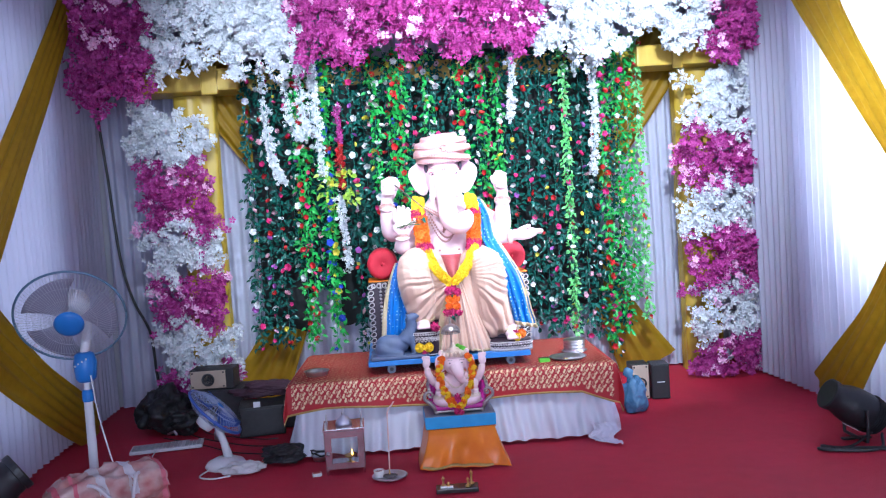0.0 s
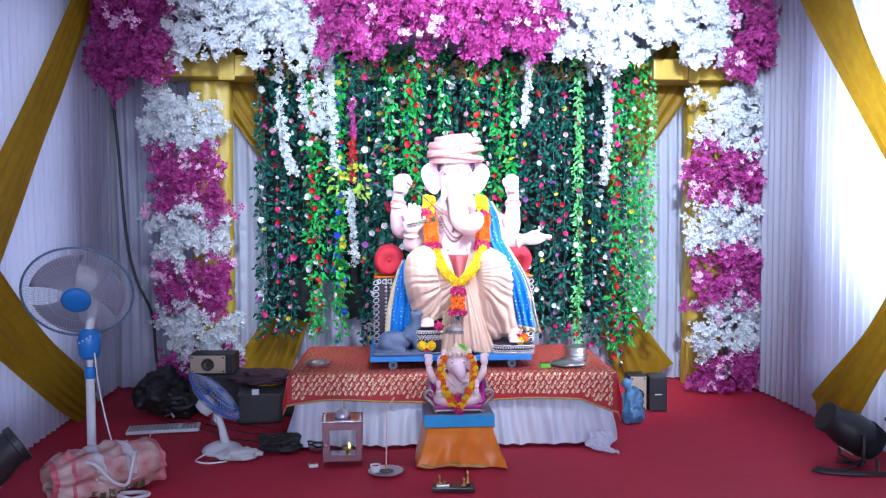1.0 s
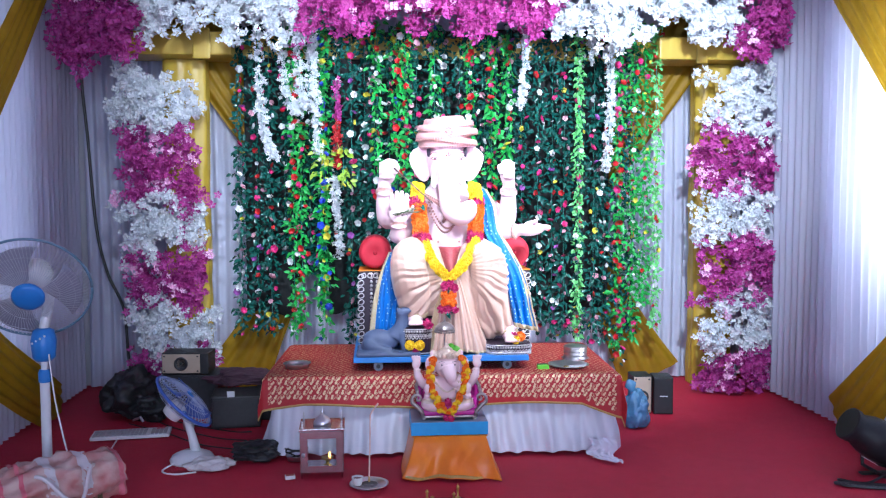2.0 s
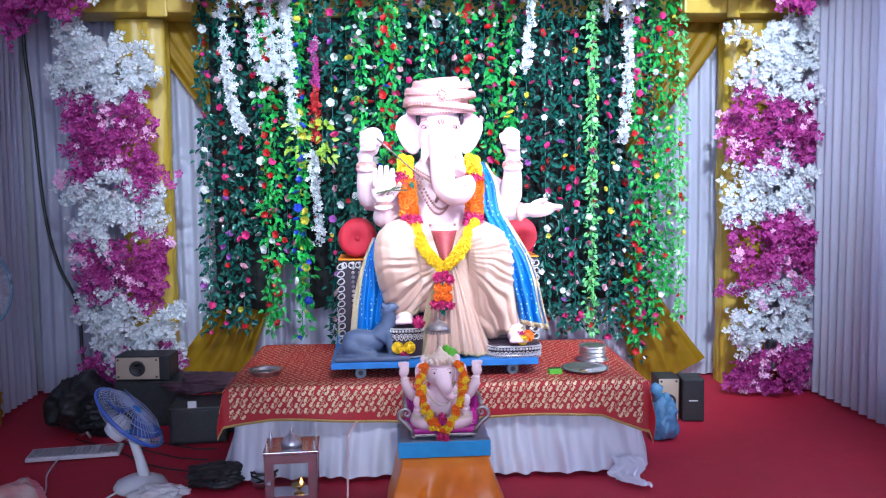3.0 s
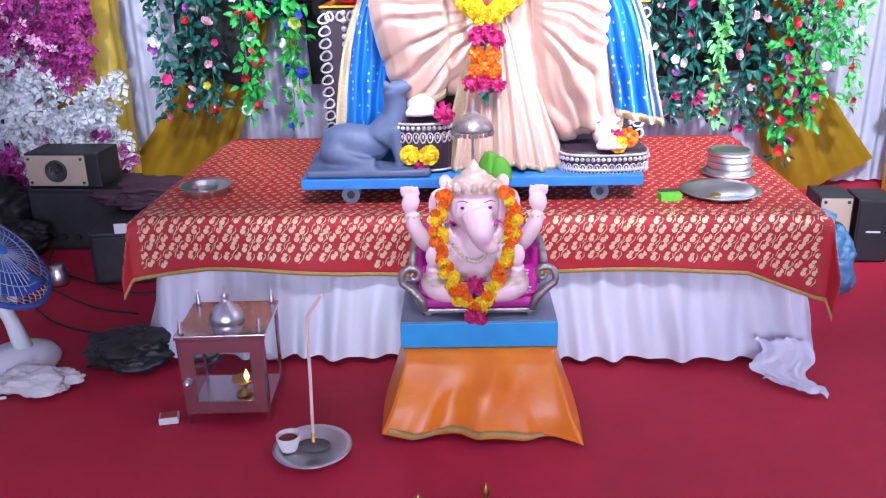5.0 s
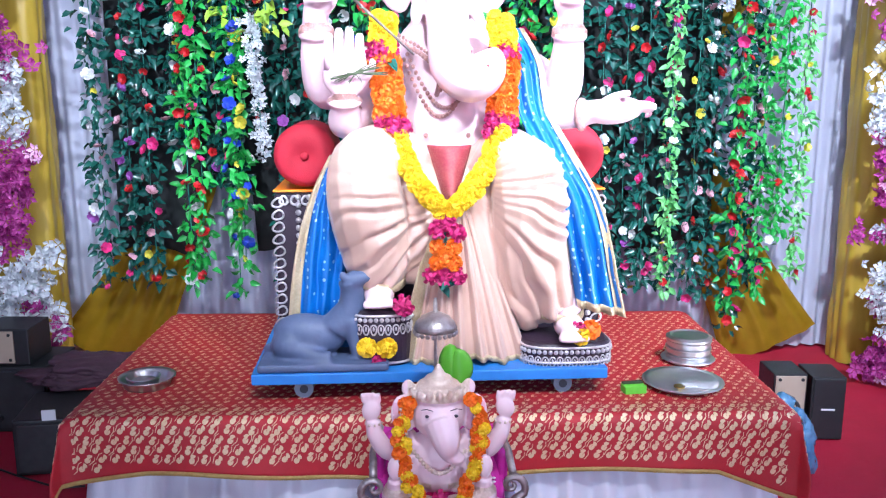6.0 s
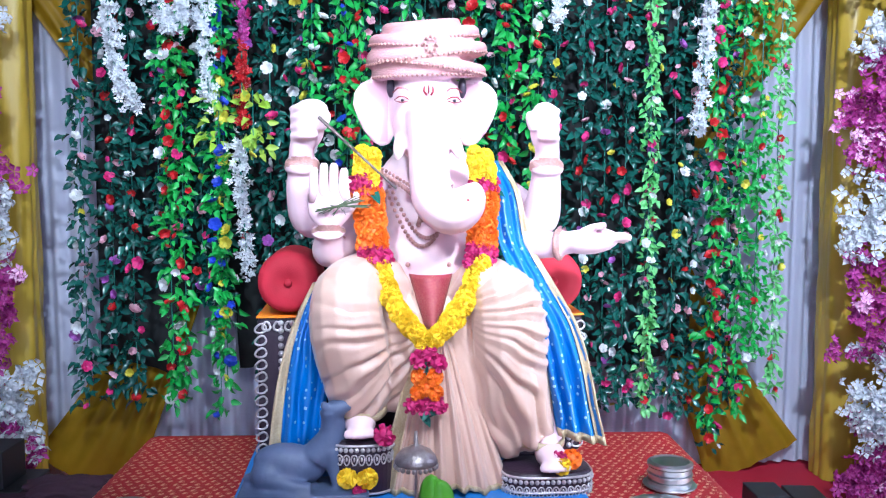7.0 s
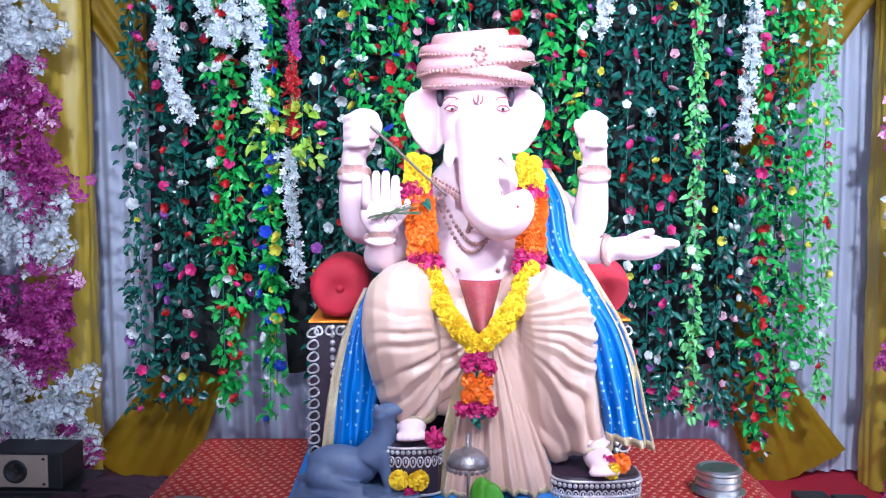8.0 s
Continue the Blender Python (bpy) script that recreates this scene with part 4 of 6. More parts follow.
def folds(co, no):
    """Gathered creases that fan out from the lap over both legs."""
    x, y, z = co[:, 0], co[:, 1], co[:, 2]
    n1 = np.array([noise.noise((a * 5, b * 5, c * 5)) for a, b, c in co])
    n2 = np.array([noise.noise((a * 11 + 7, b * 9, c * 11)) for a, b, c in co])
    n3 = np.array([noise.noise((a * 4 + 3, b * 4, c * 4 + 9)) for a, b, c in co])
    d = np.hypot(x - 0.10, z - 0.99)
    ang = np.arctan2(z - 0.99, x - 0.10)
    w = np.clip((x - 0.03) * 14 + 0.5, 0, 1)
    pr = ang * 15 + 3.2 * n1 + 1.2 * n2
    al = np.arctan2(0.97 - z, 0.07 - x)
    pl = al * 14 + 10 * np.hypot(x - 0.07, z - 0.97) + 2.8 * n1 + 1.0 * n2
    fr = (2 * np.abs(np.sin(pr)) ** 0.8 - 1.2 + 0.35 * np.sin(3.1 * pr + 4 * n3)) * np.clip(d * 4.5 - 0.15, 0, 1)
    fl = (2 * np.abs(np.sin(pl)) ** 0.8 - 1.2 + 0.35 * np.sin(3.1 * pl + 4 * n3)) * np.clip((1.08 - z) * 6, 0.08, 1)
    f = fl * (1 - w) + fr * w
    amp = np.clip(0.8 + 1.5 * n3, 0.20, 1.4)
    return (0.0105 * f * amp + 0.004 * n2 + 0.005 * n1) * np.clip(1.3 - (y - 4.1) * 2.5, 0, 1) * np.clip(-1.7 * no[:, 1], 0.12, 1)


dh = sculpt("draped_garment", bm, 0.0055, 4, [M["satin"]], None, folds)
tagged(dh, "peach satin lower garment with gathered folds over the statue", "garment")


def pleat_fn(u, v):
    w = 0.035 + 0.155 * (1 - v) ** 0.8
    cx = 0.075 + 0.022 * (1 - v)
    x = cx + w * (2 * u - 1)
    y = 4.085 - 0.05 * (1 - v) + 0.013 * (math.sin(2 * math.pi * 6.0 * u + 1.6 * noise.noise((u * 3, v * 2, 0))) + 0.5 * math.sin(4 * math.pi * 6.0 * u + 1.2)) * (0.4 + 0.7 * (1 - v)) + 0.07 * (2 * u - 1) ** 2
    return (x, y, 0.498 + 0.45 * v - 0.01 * math.sin(9 * u))


grid("front_pleats", pleat_fn, 90, 30, M["satin"], dh, thick=0.003)
grid("gold_hem", lambda u, v: tuple(Vector(pleat_fn(u, v * 0.035)) + Vector((0, -0.004, 0))), 90, 2, M["goldedge"], dh, thick=0.002)
grid("gold_side_border", lambda u, v: tuple(Vector(pleat_fn(0.0 + 0.11 * u, v)) + Vector((0, -0.005, 0))), 8, 30, M["goldedge"], dh, thick=0.002)


def leg_hem(x, z, w):
    return lambda u, v: (x + w * math.cos(math.pi * (1.05 + 0.9 * u)), 4.17 + 0.088 * math.sin(math.pi * (1.05 + 0.9 * u)), z + 0.025 * v + 0.008 * math.sin(7 * u))


grid("leg_hem", leg_hem(-0.15, 0.700, 0.083), 24, 2, M["goldedge"], dh, thick=0.003)
grid("leg_hem", leg_hem(0.375, 0.60, 0.086), 24, 2, M["goldedge"], dh, thick=0.003)

grid("waist_panel", lambda u, v: (0.065 + (2 * u - 1) * (0.065 - 0.045 * (1 - v)), 4.135 + 0.05 * (2 * u - 1) ** 2 + 0.06 * v, 0.95 + 0.15 * v), 12, 10, mat("maroon_brocade", (0.26, 0.012, 0.04), (0.34, 0.08, 0.07), 0.5, scale=140, bump=0.5), dh, "maroon brocade waist panel", thick=0.003)

# ---------------- seat of the statue ----------------
M["dark_wood"] = mat("dark_purple_lacquer", (0.035, 0.018, 0.035), (0.02, 0.01, 0.02), 0.4, scale=20, bump=0.3, bscale=120)
M["silver"] = mat("silver_relief_paint", (0.72, 0.68, 0.70), (0.45, 0.40, 0.42), 0.32, metal=0.6, scale=60, bump=0.3, bscale=200)
M["red_velvet"] = mat("red_velvet", (0.50, 0.012, 0.035), (0.38, 0.008, 0.025), 0.75, scale=20, bump=0.3, bscale=300)
M["orange_cloth"] = mat("orange_satin", (0.90, 0.27, 0.006), (0.74, 0.16, 0.004), 0.40, scale=12, bump=0.15, bscale=160, coat=0.1)


def beads(name, pts, r, parent):
    base = bmesh.new()
    for p in pts:
        ball(p, r, base, 8)
    return part(name, base, M["silver"], parent, smooth=True, kind="stuff")


def loop_ring(c, rx, rz, r, bm, lean=0.0):
    pts = [(c[0] + rx * math.cos(a) * (1 - 0.25 * math.sin(a)) + lean * math.sin(a), c[1], c[2] + rz * math.sin(a)) for a in [2 * math.pi * i / 14 for i in range(15)]]
    return tube(pts, r, 6, bm)


thr = thing("throne", "dark carved throne with silver relief on the blue board", "throne", (0.05, 4.5, BZ))
inv = Matrix.Translation((-0.05, -4.5, -BZ))
kids = [part("seat_base", box(-0.34, 0.47, 4.36, 4.78, BZ, 0.90, 0.01), M["dark_wood"], thr)]
for sx, xa, xb in ((-1, -0.475, -0.345), (1, 0.44, 0.575)):
    arm = part("arm_panel", box(xa, xb, 4.42, 4.76, BZ, 0.94, 0.012), M["dark_wood"], thr)
    kids.append(arm)
    bx = xa + 0.075 if sx < 0 else xb - 0.075
    b = beads("bead_trim", [(bx, 4.415, BZ + 0.02 + 0.0245 * k) for k in range(18)] + [(bx + 0.035, 4.415, BZ + 0.02 + 0.0245 * k) for k in range(18)], 0.0095, arm)
    bm = bmesh.new()
    for k in range(11):
        loop_ring((xa + 0.012 if sx < 0 else xb - 0.012, 4.414, BZ + 0.03 + 0.039 * k), 0.017, 0.015, 0.0036, bm, 0.004)
    part("loop_relief", bm, M["silver"], arm, smooth=True, kind="stuff")
    bm = bmesh.new()
    for k in range(3):
        loop_ring((xa + 0.03 + 0.035 * k, 4.414, 0.915), 0.012, 0.014, 0.004, bm)
    part("top_relief", bm, M["silver"], arm, smooth=True, kind="stuff")
    kids.append(part("orange_strip", box(xa - 0.002, xb + 0.002, 4.41, 4.72, 0.941, 0.947, 0.002), M["orange_cloth"], thr, "strip of orange cloth"))
for k in kids:
    k.matrix_parent_inverse = inv


def bolster(x, z, r):
    prof = [(0.012, 0.014), (r * 0.3, 0.004), (r * 0.75, 0.0), (r * 0.95, 0.018), (r, 0.05), (r, 0.27), (r * 0.93, 0.30), (r * 0.4, 0.31)]
    ob = part("bolster", lathe(prof, 36), M["red_velvet"], smooth=True)
    ob.matrix_world = pose(x, 4.40, z, -90, 0, 0)
    part("button", ball((0, 0, 0.008), (0.014, 0.014, 0.008), seg=10), M["red_velvet"], ob, smooth=True)
    return tagged(ob, "round red velvet bolster lying on the throne arm", "bolster", "red bolsters")


bolster(-0.375, 1.053, 0.10)
bolster(0.475, 1.053, 0.10)


def footrest(x0, x1, y0, y1, z1):
    """A cushion-shaped footrest with rounded ends, two cords, a bead row and a frieze of arches."""
    cx, cy, hx, hy, h = (x0 + x1) / 2, (y0 + y1) / 2, (x1 - x0) / 2, (y1 - y0) / 2, z1 - BZ
    t = thing("footrest", "dark ornamented footrest with silver beads under a foot", "footrest", (cx, cy, BZ), group="footrests")

    def rim(a, k=1.0):
        c, q = math.cos(a), math.sin(a)
        e = 1 / (abs(c) ** 3.2 + abs(q) ** 3.2) ** (1 / 3.2)
        return hx * k * e * c, hy * k * e * q
    bm = bmesh.new()
    rings = []
    for k, z in ((0.94, 0.0), (0.99, 0.08), (1.0, 0.5), (0.99, 0.86), (0.95, 0.95), (0.88, 1.0)):
        rings.append([bm.verts.new((*rim(2 * math.pi * i / 40, k), h * z)) for i in range(40)])
    for a, b in zip(rings, rings[1:]):
        for i in range(40):
            bm.faces.new((a[i], a[(i + 1) % 40], b[(i + 1) % 40], b[i]))
    bm.faces.new(rings[0][::-1])
    bm.faces.new(rings[-1])
    part("block", bm, M["dark_wood"], t)
    path, walked = [rim(math.pi * (0.98 + 1.04 * i / 300), 1.005) for i in range(301)], 0.0
    beads_at, arches = [], bmesh.new()
    nb = na = 0
    for p, q in zip(path, path[1:]):
        walked += math.hypot(q[0] - p[0], q[1] - p[1])
        if walked > 0.0155 * nb:
            nb += 1
            beads_at.append((q[0], q[1], h - 0.024))
        if walked > 0.021 * na:
            na += 1
            along = (Vector(q) - Vector(p)).normalized()
            pts = [(q[0] + along.x * 0.0085 * math.cos(a), q[1] + along.y * 0.0085 * math.cos(a), h - 0.048 + 0.015 * math.sin(a) * (1.3 if math.sin(a) < 0 else 0.7)) for a in [2 * math.pi * i / 10 for i in range(11)]]
            tube(pts, 0.0024, 5, arches)
            ball((q[0], q[1], h - 0.050), (0.0035, 0.0035, 0.007), arches, 6)
    beads("bead_trim", beads_at, 0.0068, t)
    part("leaf_relief", arches, M["silver"], t, smooth=True, kind="stuff")
    for z in (0.010, h - 0.012):
        part("cord_edge", tube([(*rim(2 * math.pi * i / 48, 1.0), z) for i in range(49)], 0.0042, 6), M["silver"], t, smooth=True)


footrest(-0.235, -0.050, 4.05, 4.24, 0.648)
footrest(0.262, 0.525, 4.02, 4.20, 0.553)

# ---------------- blue shawl ----------------


def dotted(name, c1, c2, dot, scale=46.0, size=0.22):
    m = mat(name, c1, c2, 0.4, scale=14, bump=0.2, bscale=220)
    nt = m.node_tree
    p = nt.nodes["Principled BSDF"]
    src = p.inputs["Base Color"].links[0].from_socket
    tc = nt.nodes.new("ShaderNodeTexCoord")
    vo = nt.nodes.new("ShaderNodeTexVoronoi")
    vo.inputs["Scale"].default_value, vo.inputs["Randomness"].default_value = scale, 0.35
    nt.links.new(tc.outputs["Object"], vo.inputs["Vector"])
    lt = nt.nodes.new("ShaderNodeMath")
    lt.operation = "LESS_THAN"
    lt.inputs[1].default_value = size
    nt.links.new(vo.outputs["Distance"], lt.inputs[0])
    mx = nt.nodes.new("ShaderNodeMix")
    mx.data_type = "RGBA"
    mx.inputs[7].default_value = rgb(dot)
    nt.links.new(lt.outputs[0], mx.inputs[0])
    nt.links.new(src, mx.inputs[6])
    nt.links.new(mx.outputs[2], p.inputs["Base Color"])
    return m


M["blue_shawl"] = dotted("blue_dotted_silk", (0.006, 0.15, 0.50), (0.004, 0.10, 0.38), (0.40, 0.52, 0.62), 42.0, 0.22)


def shawl(rows, border_side, label, seed):
    """A hanging length of silk: rows of (x, y, z, half width)."""
    sp = spline(rows, 8)
    n = len(sp) - 1

    def fn(u, v):
        k = min(n, int(round(v * n)))
        x, y, z, w = (float(q) for q in sp[k])
        s = 2 * u - 1
        fold = math.sin(6.5 * math.pi * u + seed + 1.8 * noise.noise((u * 2, v * 5, seed))) + 0.7 * noise.noise((u * 9, v * 9, seed + 2))
        return (x + s * w, y - 0.009 * fold * (0.5 + v) + 0.014 * s * s, z - 0.015 * border_side * s * v)
    root = grid("shawl", fn, 48, n, M["blue_shawl"], thick=0.003)
    tagged(root, label, "shawl", "blue shawl ends")
    e0, e1 = (0.80, 1.0) if border_side > 0 else (0.0, 0.20)
    grid("gold_border", lambda u, v: tuple(Vector(fn(e0 + (e1 - e0) * u, v)) + Vector((0.004 * border_side, -0.006, 0))), 6, n, M["goldedge"], root, "silvery gold woven border", thick=0.002)
    grid("gold_end", lambda u, v: tuple(Vector(fn(u, 1 - 0.04 * v)) + Vector((0, -0.006, 0))), 48, 2, M["goldedge"], root, thick=0.002)


shawl([(0.265, 4.40, 1.44, 0.035), (0.300, 4.31, 1.34, 0.042), (0.318, 4.26, 1.20, 0.048), (0.365, 4.19, 1.09, 0.056), (0.420, 4.11, 0.97, 0.060), (0.450, 4.08, 0.85, 0.062), (0.474, 4.08, 0.73, 0.064), (0.498, 4.09, 0.625, 0.068)], 1, "blue dotted silk shawl with gold border falling from the shoulder", 0.0)
shawl([(-0.265, 4.36, 1.06, 0.025), (-0.29, 4.26, 0.98, 0.04), (-0.305, 4.20, 0.88, 0.06), (-0.318, 4.18, 0.76, 0.072), (-0.325, 4.17, 0.64, 0.08), (-0.33, 4.17, 0.535, 0.085)], -1, "blue dotted silk shawl end hanging beside the knee", 1.3)
grid("shoulder_cloth", lambda u, v: (-0.115 - 0.055 * u + 0.01 * math.sin(9 * v), 4.30 + 0.06 * u, 1.12 + 0.28 * v), 10, 14, M["blue_shawl"], thick=0.003)
tagged(bpy.data.objects["shoulder_cloth"], "blue dotted silk cloth tucked behind the garland", "shawl")

# ---------------- flower garland of the statue ----------------
for nm, c, c2 in (("mari_yellow", (0.88, 0.66, 0.02), (0.82, 0.48, 0.006)), ("mari_orange", (0.85, 0.20, 0.004), (0.75, 0.11, 0.003)), ("rose", (0.42, 0.006, 0.10), (0.55, 0.02, 0.16))):
    M[nm] = mat(nm + "_petals", c, c2, 0.6, scale=70, island=0.7)


def pompon_mesh(name, material, seed, n=70, flat=0.75):
    """A dense ruffled flower head of radius 1 facing -y."""
    rng = np.random.default_rng(seed)
    d = rng.normal(size=(n, 3))
    d[:, 1] = -np.abs(d[:, 1]) * 0.9 + 0.25
    d /= np.linalg.norm(d, axis=1, keepdims=True)
    bv = np.array([(-0.20, 0, 0), (0.20, 0, 0), (0.26, 0.10, 0.30), (0.0, 0.16, 0.40), (-0.26, 0.10, 0.30)])
    R = turns(n, rng)
    a = rng.normal(size=(n, 3))
    x = np.cross(a, d)
    x /= np.linalg.norm(x, axis=1, keepdims=True)
    R = np.stack([x, np.cross(d, x), d], 2)
    V = np.einsum("nij,vj->nvi", R, bv) + d[:, None, :] * 0.62
    V[:, :, 1] *= flat
    core = bmesh.new()
    ball((0, 0.05, 0), (0.66, 0.55, 0.66), core, 10)
    core.verts.ensure_lookup_table()
    cv = [tuple(v.co) for v in core.verts]
    cf = [tuple(v.index for v in f.verts) for f in core.faces]
    core.free()
    b = len(cv)
    me = bpy.data.meshes.new(name)
    me.from_pydata(cv + [tuple(map(float, p)) for p in V.reshape(-1, 3)], [], cf + [tuple(b + i * 5 + k for k in range(5)) for i in range(n)])
    me.materials.append(material)
    me.update()
    return me


POM = {"y": pompon_mesh("marigold", M["mari_yellow"], 1), "o": pompon_mesh("marigold", M["mari_orange"], 2), "r": pompon_mesh("rose", M["rose"], 3, 34, 0.9)}


def pompon(kind, p, r, parent=None, rng=random.Random(1)):
    ob = new({"y": "yellow_marigold", "o": "orange_marigold", "r": "rose"}[kind], POM[kind])
    if parent:
        ob.parent = parent
    ob.matrix_local = Matrix.LocRotScale(p, Euler((rng.uniform(-0.4, 0.4), rng.uniform(0, 6.2), rng.uniform(-0.4, 0.4))), (r, r, r))
    return ob


gar = part("flower_necklace", tube(spline([(-0.12, 4.27, 1.46), (-0.105, 4.24, 1.2), (-0.07, 4.18, 1.08), (0.03, 4.07, 0.94), (0.045, 4.05, 0.72)]), 0.004, 6), M["twine"])
tagged(gar, "thick garland of orange and yellow marigolds with dark pink roses", "garland")
for sx, pts in ((-1, [(-0.122, 4.25, 1.455), (-0.126, 4.24, 1.372), (-0.118, 4.235, 1.315), (-0.108, 4.22, 1.19), (-0.095, 4.20, 1.145), (-0.065, 4.16, 1.065), (-0.015, 4.09, 0.985), (0.035, 4.06, 0.935)]), (1, [(0.210, 4.25, 1.455), (0.222, 4.24, 1.372), (0.220, 4.235, 1.315), (0.214, 4.22, 1.19), (0.205, 4.20, 1.135), (0.170, 4.16, 1.05), (0.105, 4.09, 0.975), (0.055, 4.06, 0.935)])):
    sp = spline(pts, 6)
    rg = random.Random(7 + sx)
    for i, (x, y, z) in enumerate(sp):
        kind = "y" if i < 6 else "r" if i < 9 else "o" if i < 19 else "r" if i < 25 else "y"
        if kind == "r" and i % 2:
            continue
        n = 2 if kind == "y" else 3
        for k in range(n):
            off = (k - (n - 1) / 2) * (0.024 if n == 3 else 0.03)
            ca, sa = (1, 0) if i < 25 else (0.8, 0.6 * sx)
            pompon(kind, (x + off * ca, y - 0.012 * (k == 1) - 0.01 + rg.uniform(-0.005, 0.005), z + off * sa + rg.uniform(-0.006, 0.006)), {"y": 0.027, "o": 0.026, "r": 0.028}[kind] * rg.uniform(0.92, 1.1), gar)
for kind, x, z, r in (("r", 0.02, 0.885, 0.03), ("r", 0.07, 0.875, 0.03), ("r", 0.045, 0.905, 0.026), ("o", 0.02, 0.835, 0.026), ("o", 0.062, 0.835, 0.026), ("o", 0.04, 0.805, 0.027), ("o", 0.015, 0.79, 0.025), ("o", 0.065, 0.79, 0.025), ("r", 0.0, 0.755, 0.027), ("r", 0.04, 0.75, 0.03), ("r", 0.075, 0.755, 0.027)):
    pompon(kind, (x, 4.03, z), r, gar)
rng = np.random.default_rng(4)
swarm("garland_leaves", LEAF, np.array([(0.0 + 0.02 * k, 4.03, 0.735) for k in range(5)] + [(-0.135, 4.22, 1.345), (-0.11, 4.21, 1.343), (0.215, 4.22, 1.343), (0.24, 4.22, 1.345), (-0.11, 4.18, 1.135), (0.2, 4.18, 1.125)]), turns(11, rng, (0, -0.5, 1), 0.3), np.full(11, 0.05), M["dark_leaf"], gar)


def loose(kind, p, r, label):
    ob = pompon(kind, p, r)
    return tagged(ob, label, "flower", "loose offering flowers")


loose("y", (-0.18, 4.04, BZ + 0.060), 0.030, "yellow marigold head resting by the footrest")
loose("y", (-0.125, 4.035, BZ + 0.060), 0.031, "yellow marigold head resting by the footrest")
loose("r", (-0.15, 4.03, BZ + 0.02), 0.024, "dark pink rose lying on the board")
loose("r", (-0.075, 4.035, 0.672), 0.033, "dark pink rose lying on the footrest")
loose("o", (0.455, 4.035, 0.590), 0.030, "orange marigold head lying on the footrest")
loose("y", (0.425, 4.02, 0.575), 0.027, "yellow marigold head lying on the footrest")
loose("r", (0.42, 4.03, 0.60), 0.022, "dark pink rose lying on the footrest")

# goad and grass in the statue's palms
tagged(part("metal_goad", rod((-0.262, 4.215, 1.56), (-0.04, 4.125, 1.355), 0.0055, 0.003), mat("dark_metal", (0.16, 0.12, 0.12), None, 0.35, 0.7)), "thin dark metal rod held by the statue", "rod")
bm = bmesh.new()
rr = random.Random(9)
for k in range(16):
    tube([(-0.225 + rr.uniform(-0.05, 0.04), 4.168, 1.295 + rr.uniform(-0.02, 0.015)), (-0.205 + rr.uniform(-0.01, 0.02), 4.160, 1.305), (-0.17 + rr.uniform(0, 0.06), 4.17, 1.315 + rr.uniform(-0.015, 0.02))], 0.0016, 4, bm)
tagged(part("grass_bundle", bm, mat("dry_green_grass", (0.10, 0.13, 0.07), (0.06, 0.08, 0.04), 0.7)), "small bundle of dark green grass on the palm", "grass", kind="stuff")

# ---------------- mouse figure ----------------
bm = bmesh.new()
box(-0.485, -0.12, 4.005, 4.17, BZ, BZ + 0.024, 0.004, bm=bm)
ball((-0.345, 4.10, BZ + 0.085), (0.105, 0.055, 0.06), bm, 18, rot=(0, 8, 0))
ball((-0.40, 4.09, BZ + 0.06), (0.055, 0.06, 0.05), bm)
limb([(-0.27, 4.10, BZ + 0.10, 0.05), (-0.225, 4.10, BZ + 0.16, 0.042), (-0.222, 4.095, BZ + 0.215, 0.034), (-0.225, 4.09, BZ + 0.245, 0.036)], bm)
ball((-0.212, 4.085, BZ + 0.248), (0.042, 0.03, 0.026), bm, 14, rot=(0, -18, 0))
ball((-0.178, 4.08, BZ + 0.256), (0.018, 0.015, 0.014), bm, 10)
ball((-0.245, 4.065, BZ + 0.262), (0.012, 0.008, 0.016), bm, 8)
limb([(-0.225, 4.08, BZ + 0.13, 0.028), (-0.215, 4.075, BZ + 0.07, 0.022), (-0.20, 4.065, BZ + 0.03, 0.022)], bm)
limb([(-0.38, 4.06, BZ + 0.05, 0.03), (-0.32, 4.04, BZ + 0.035, 0.022), (-0.28, 4.035, BZ + 0.035, 0.018)], bm)
limb([(-0.44, 4.10, BZ + 0.05, 0.018), (-0.47, 4.12, BZ + 0.04, 0.012), (-0.46, 4.15, BZ + 0.035, 0.008)], bm)
tagged(sculpt("mouse_figure", bm, 0.006, 3, [M["greyblue"]]), "grey-blue painted mouse figure on its plank", "figurine")

# ---------------- things on the table ----------------
M["steel"] = mat("worn_stainless_steel", (0.70, 0.70, 0.72), (0.56, 0.56, 0.59), 0.33, metal=1.0, scale=25, bump=0.1, bscale=80)
M["brass"] = mat("brass", (0.60, 0.40, 0.13), (0.45, 0.27, 0.08), 0.3, metal=1.0, scale=30)
TT = TZ + 0.003


def dish(x, y, z, r, h, label, name="plate", cat="plate"):
    ob = part(name, lathe([(r * 0.05, 0.002), (r * 0.78, 0.002), (r * 0.86, h * 0.75), (r, h), (r, h + 0.002), (r * 0.84, h * 0.8 + 0.003), (r * 0.75, 0.006), (r * 0.05, 0.006)], 40), M["steel"], smooth=True)
    ob.matrix_world = pose(x, y, z)
    return tagged(ob, label, cat)


pl = dish(0.745, 4.075, TT, 0.118, 0.016, "shallow stainless steel plate on the red cloth")
part("coin", rod((-0.02, -0.03, 0.006), (-0.02, -0.03, 0.010), 0.016, seg=16), M["brass"], pl)
part("paper_bit", box(-0.01, 0.03, -0.035, -0.015, 0.006, 0.010), M["fl_white"], pl)
tin = thing("steel_container", "stack of small stainless steel containers on a plate", "container", (0.835, 4.29, TT))
part("saucer", lathe([(0.02, 0.001), (0.065, 0.001), (0.085, 0.012), (0.083, 0.014), (0.02, 0.005)], 32), M["steel"], tin, smooth=True)
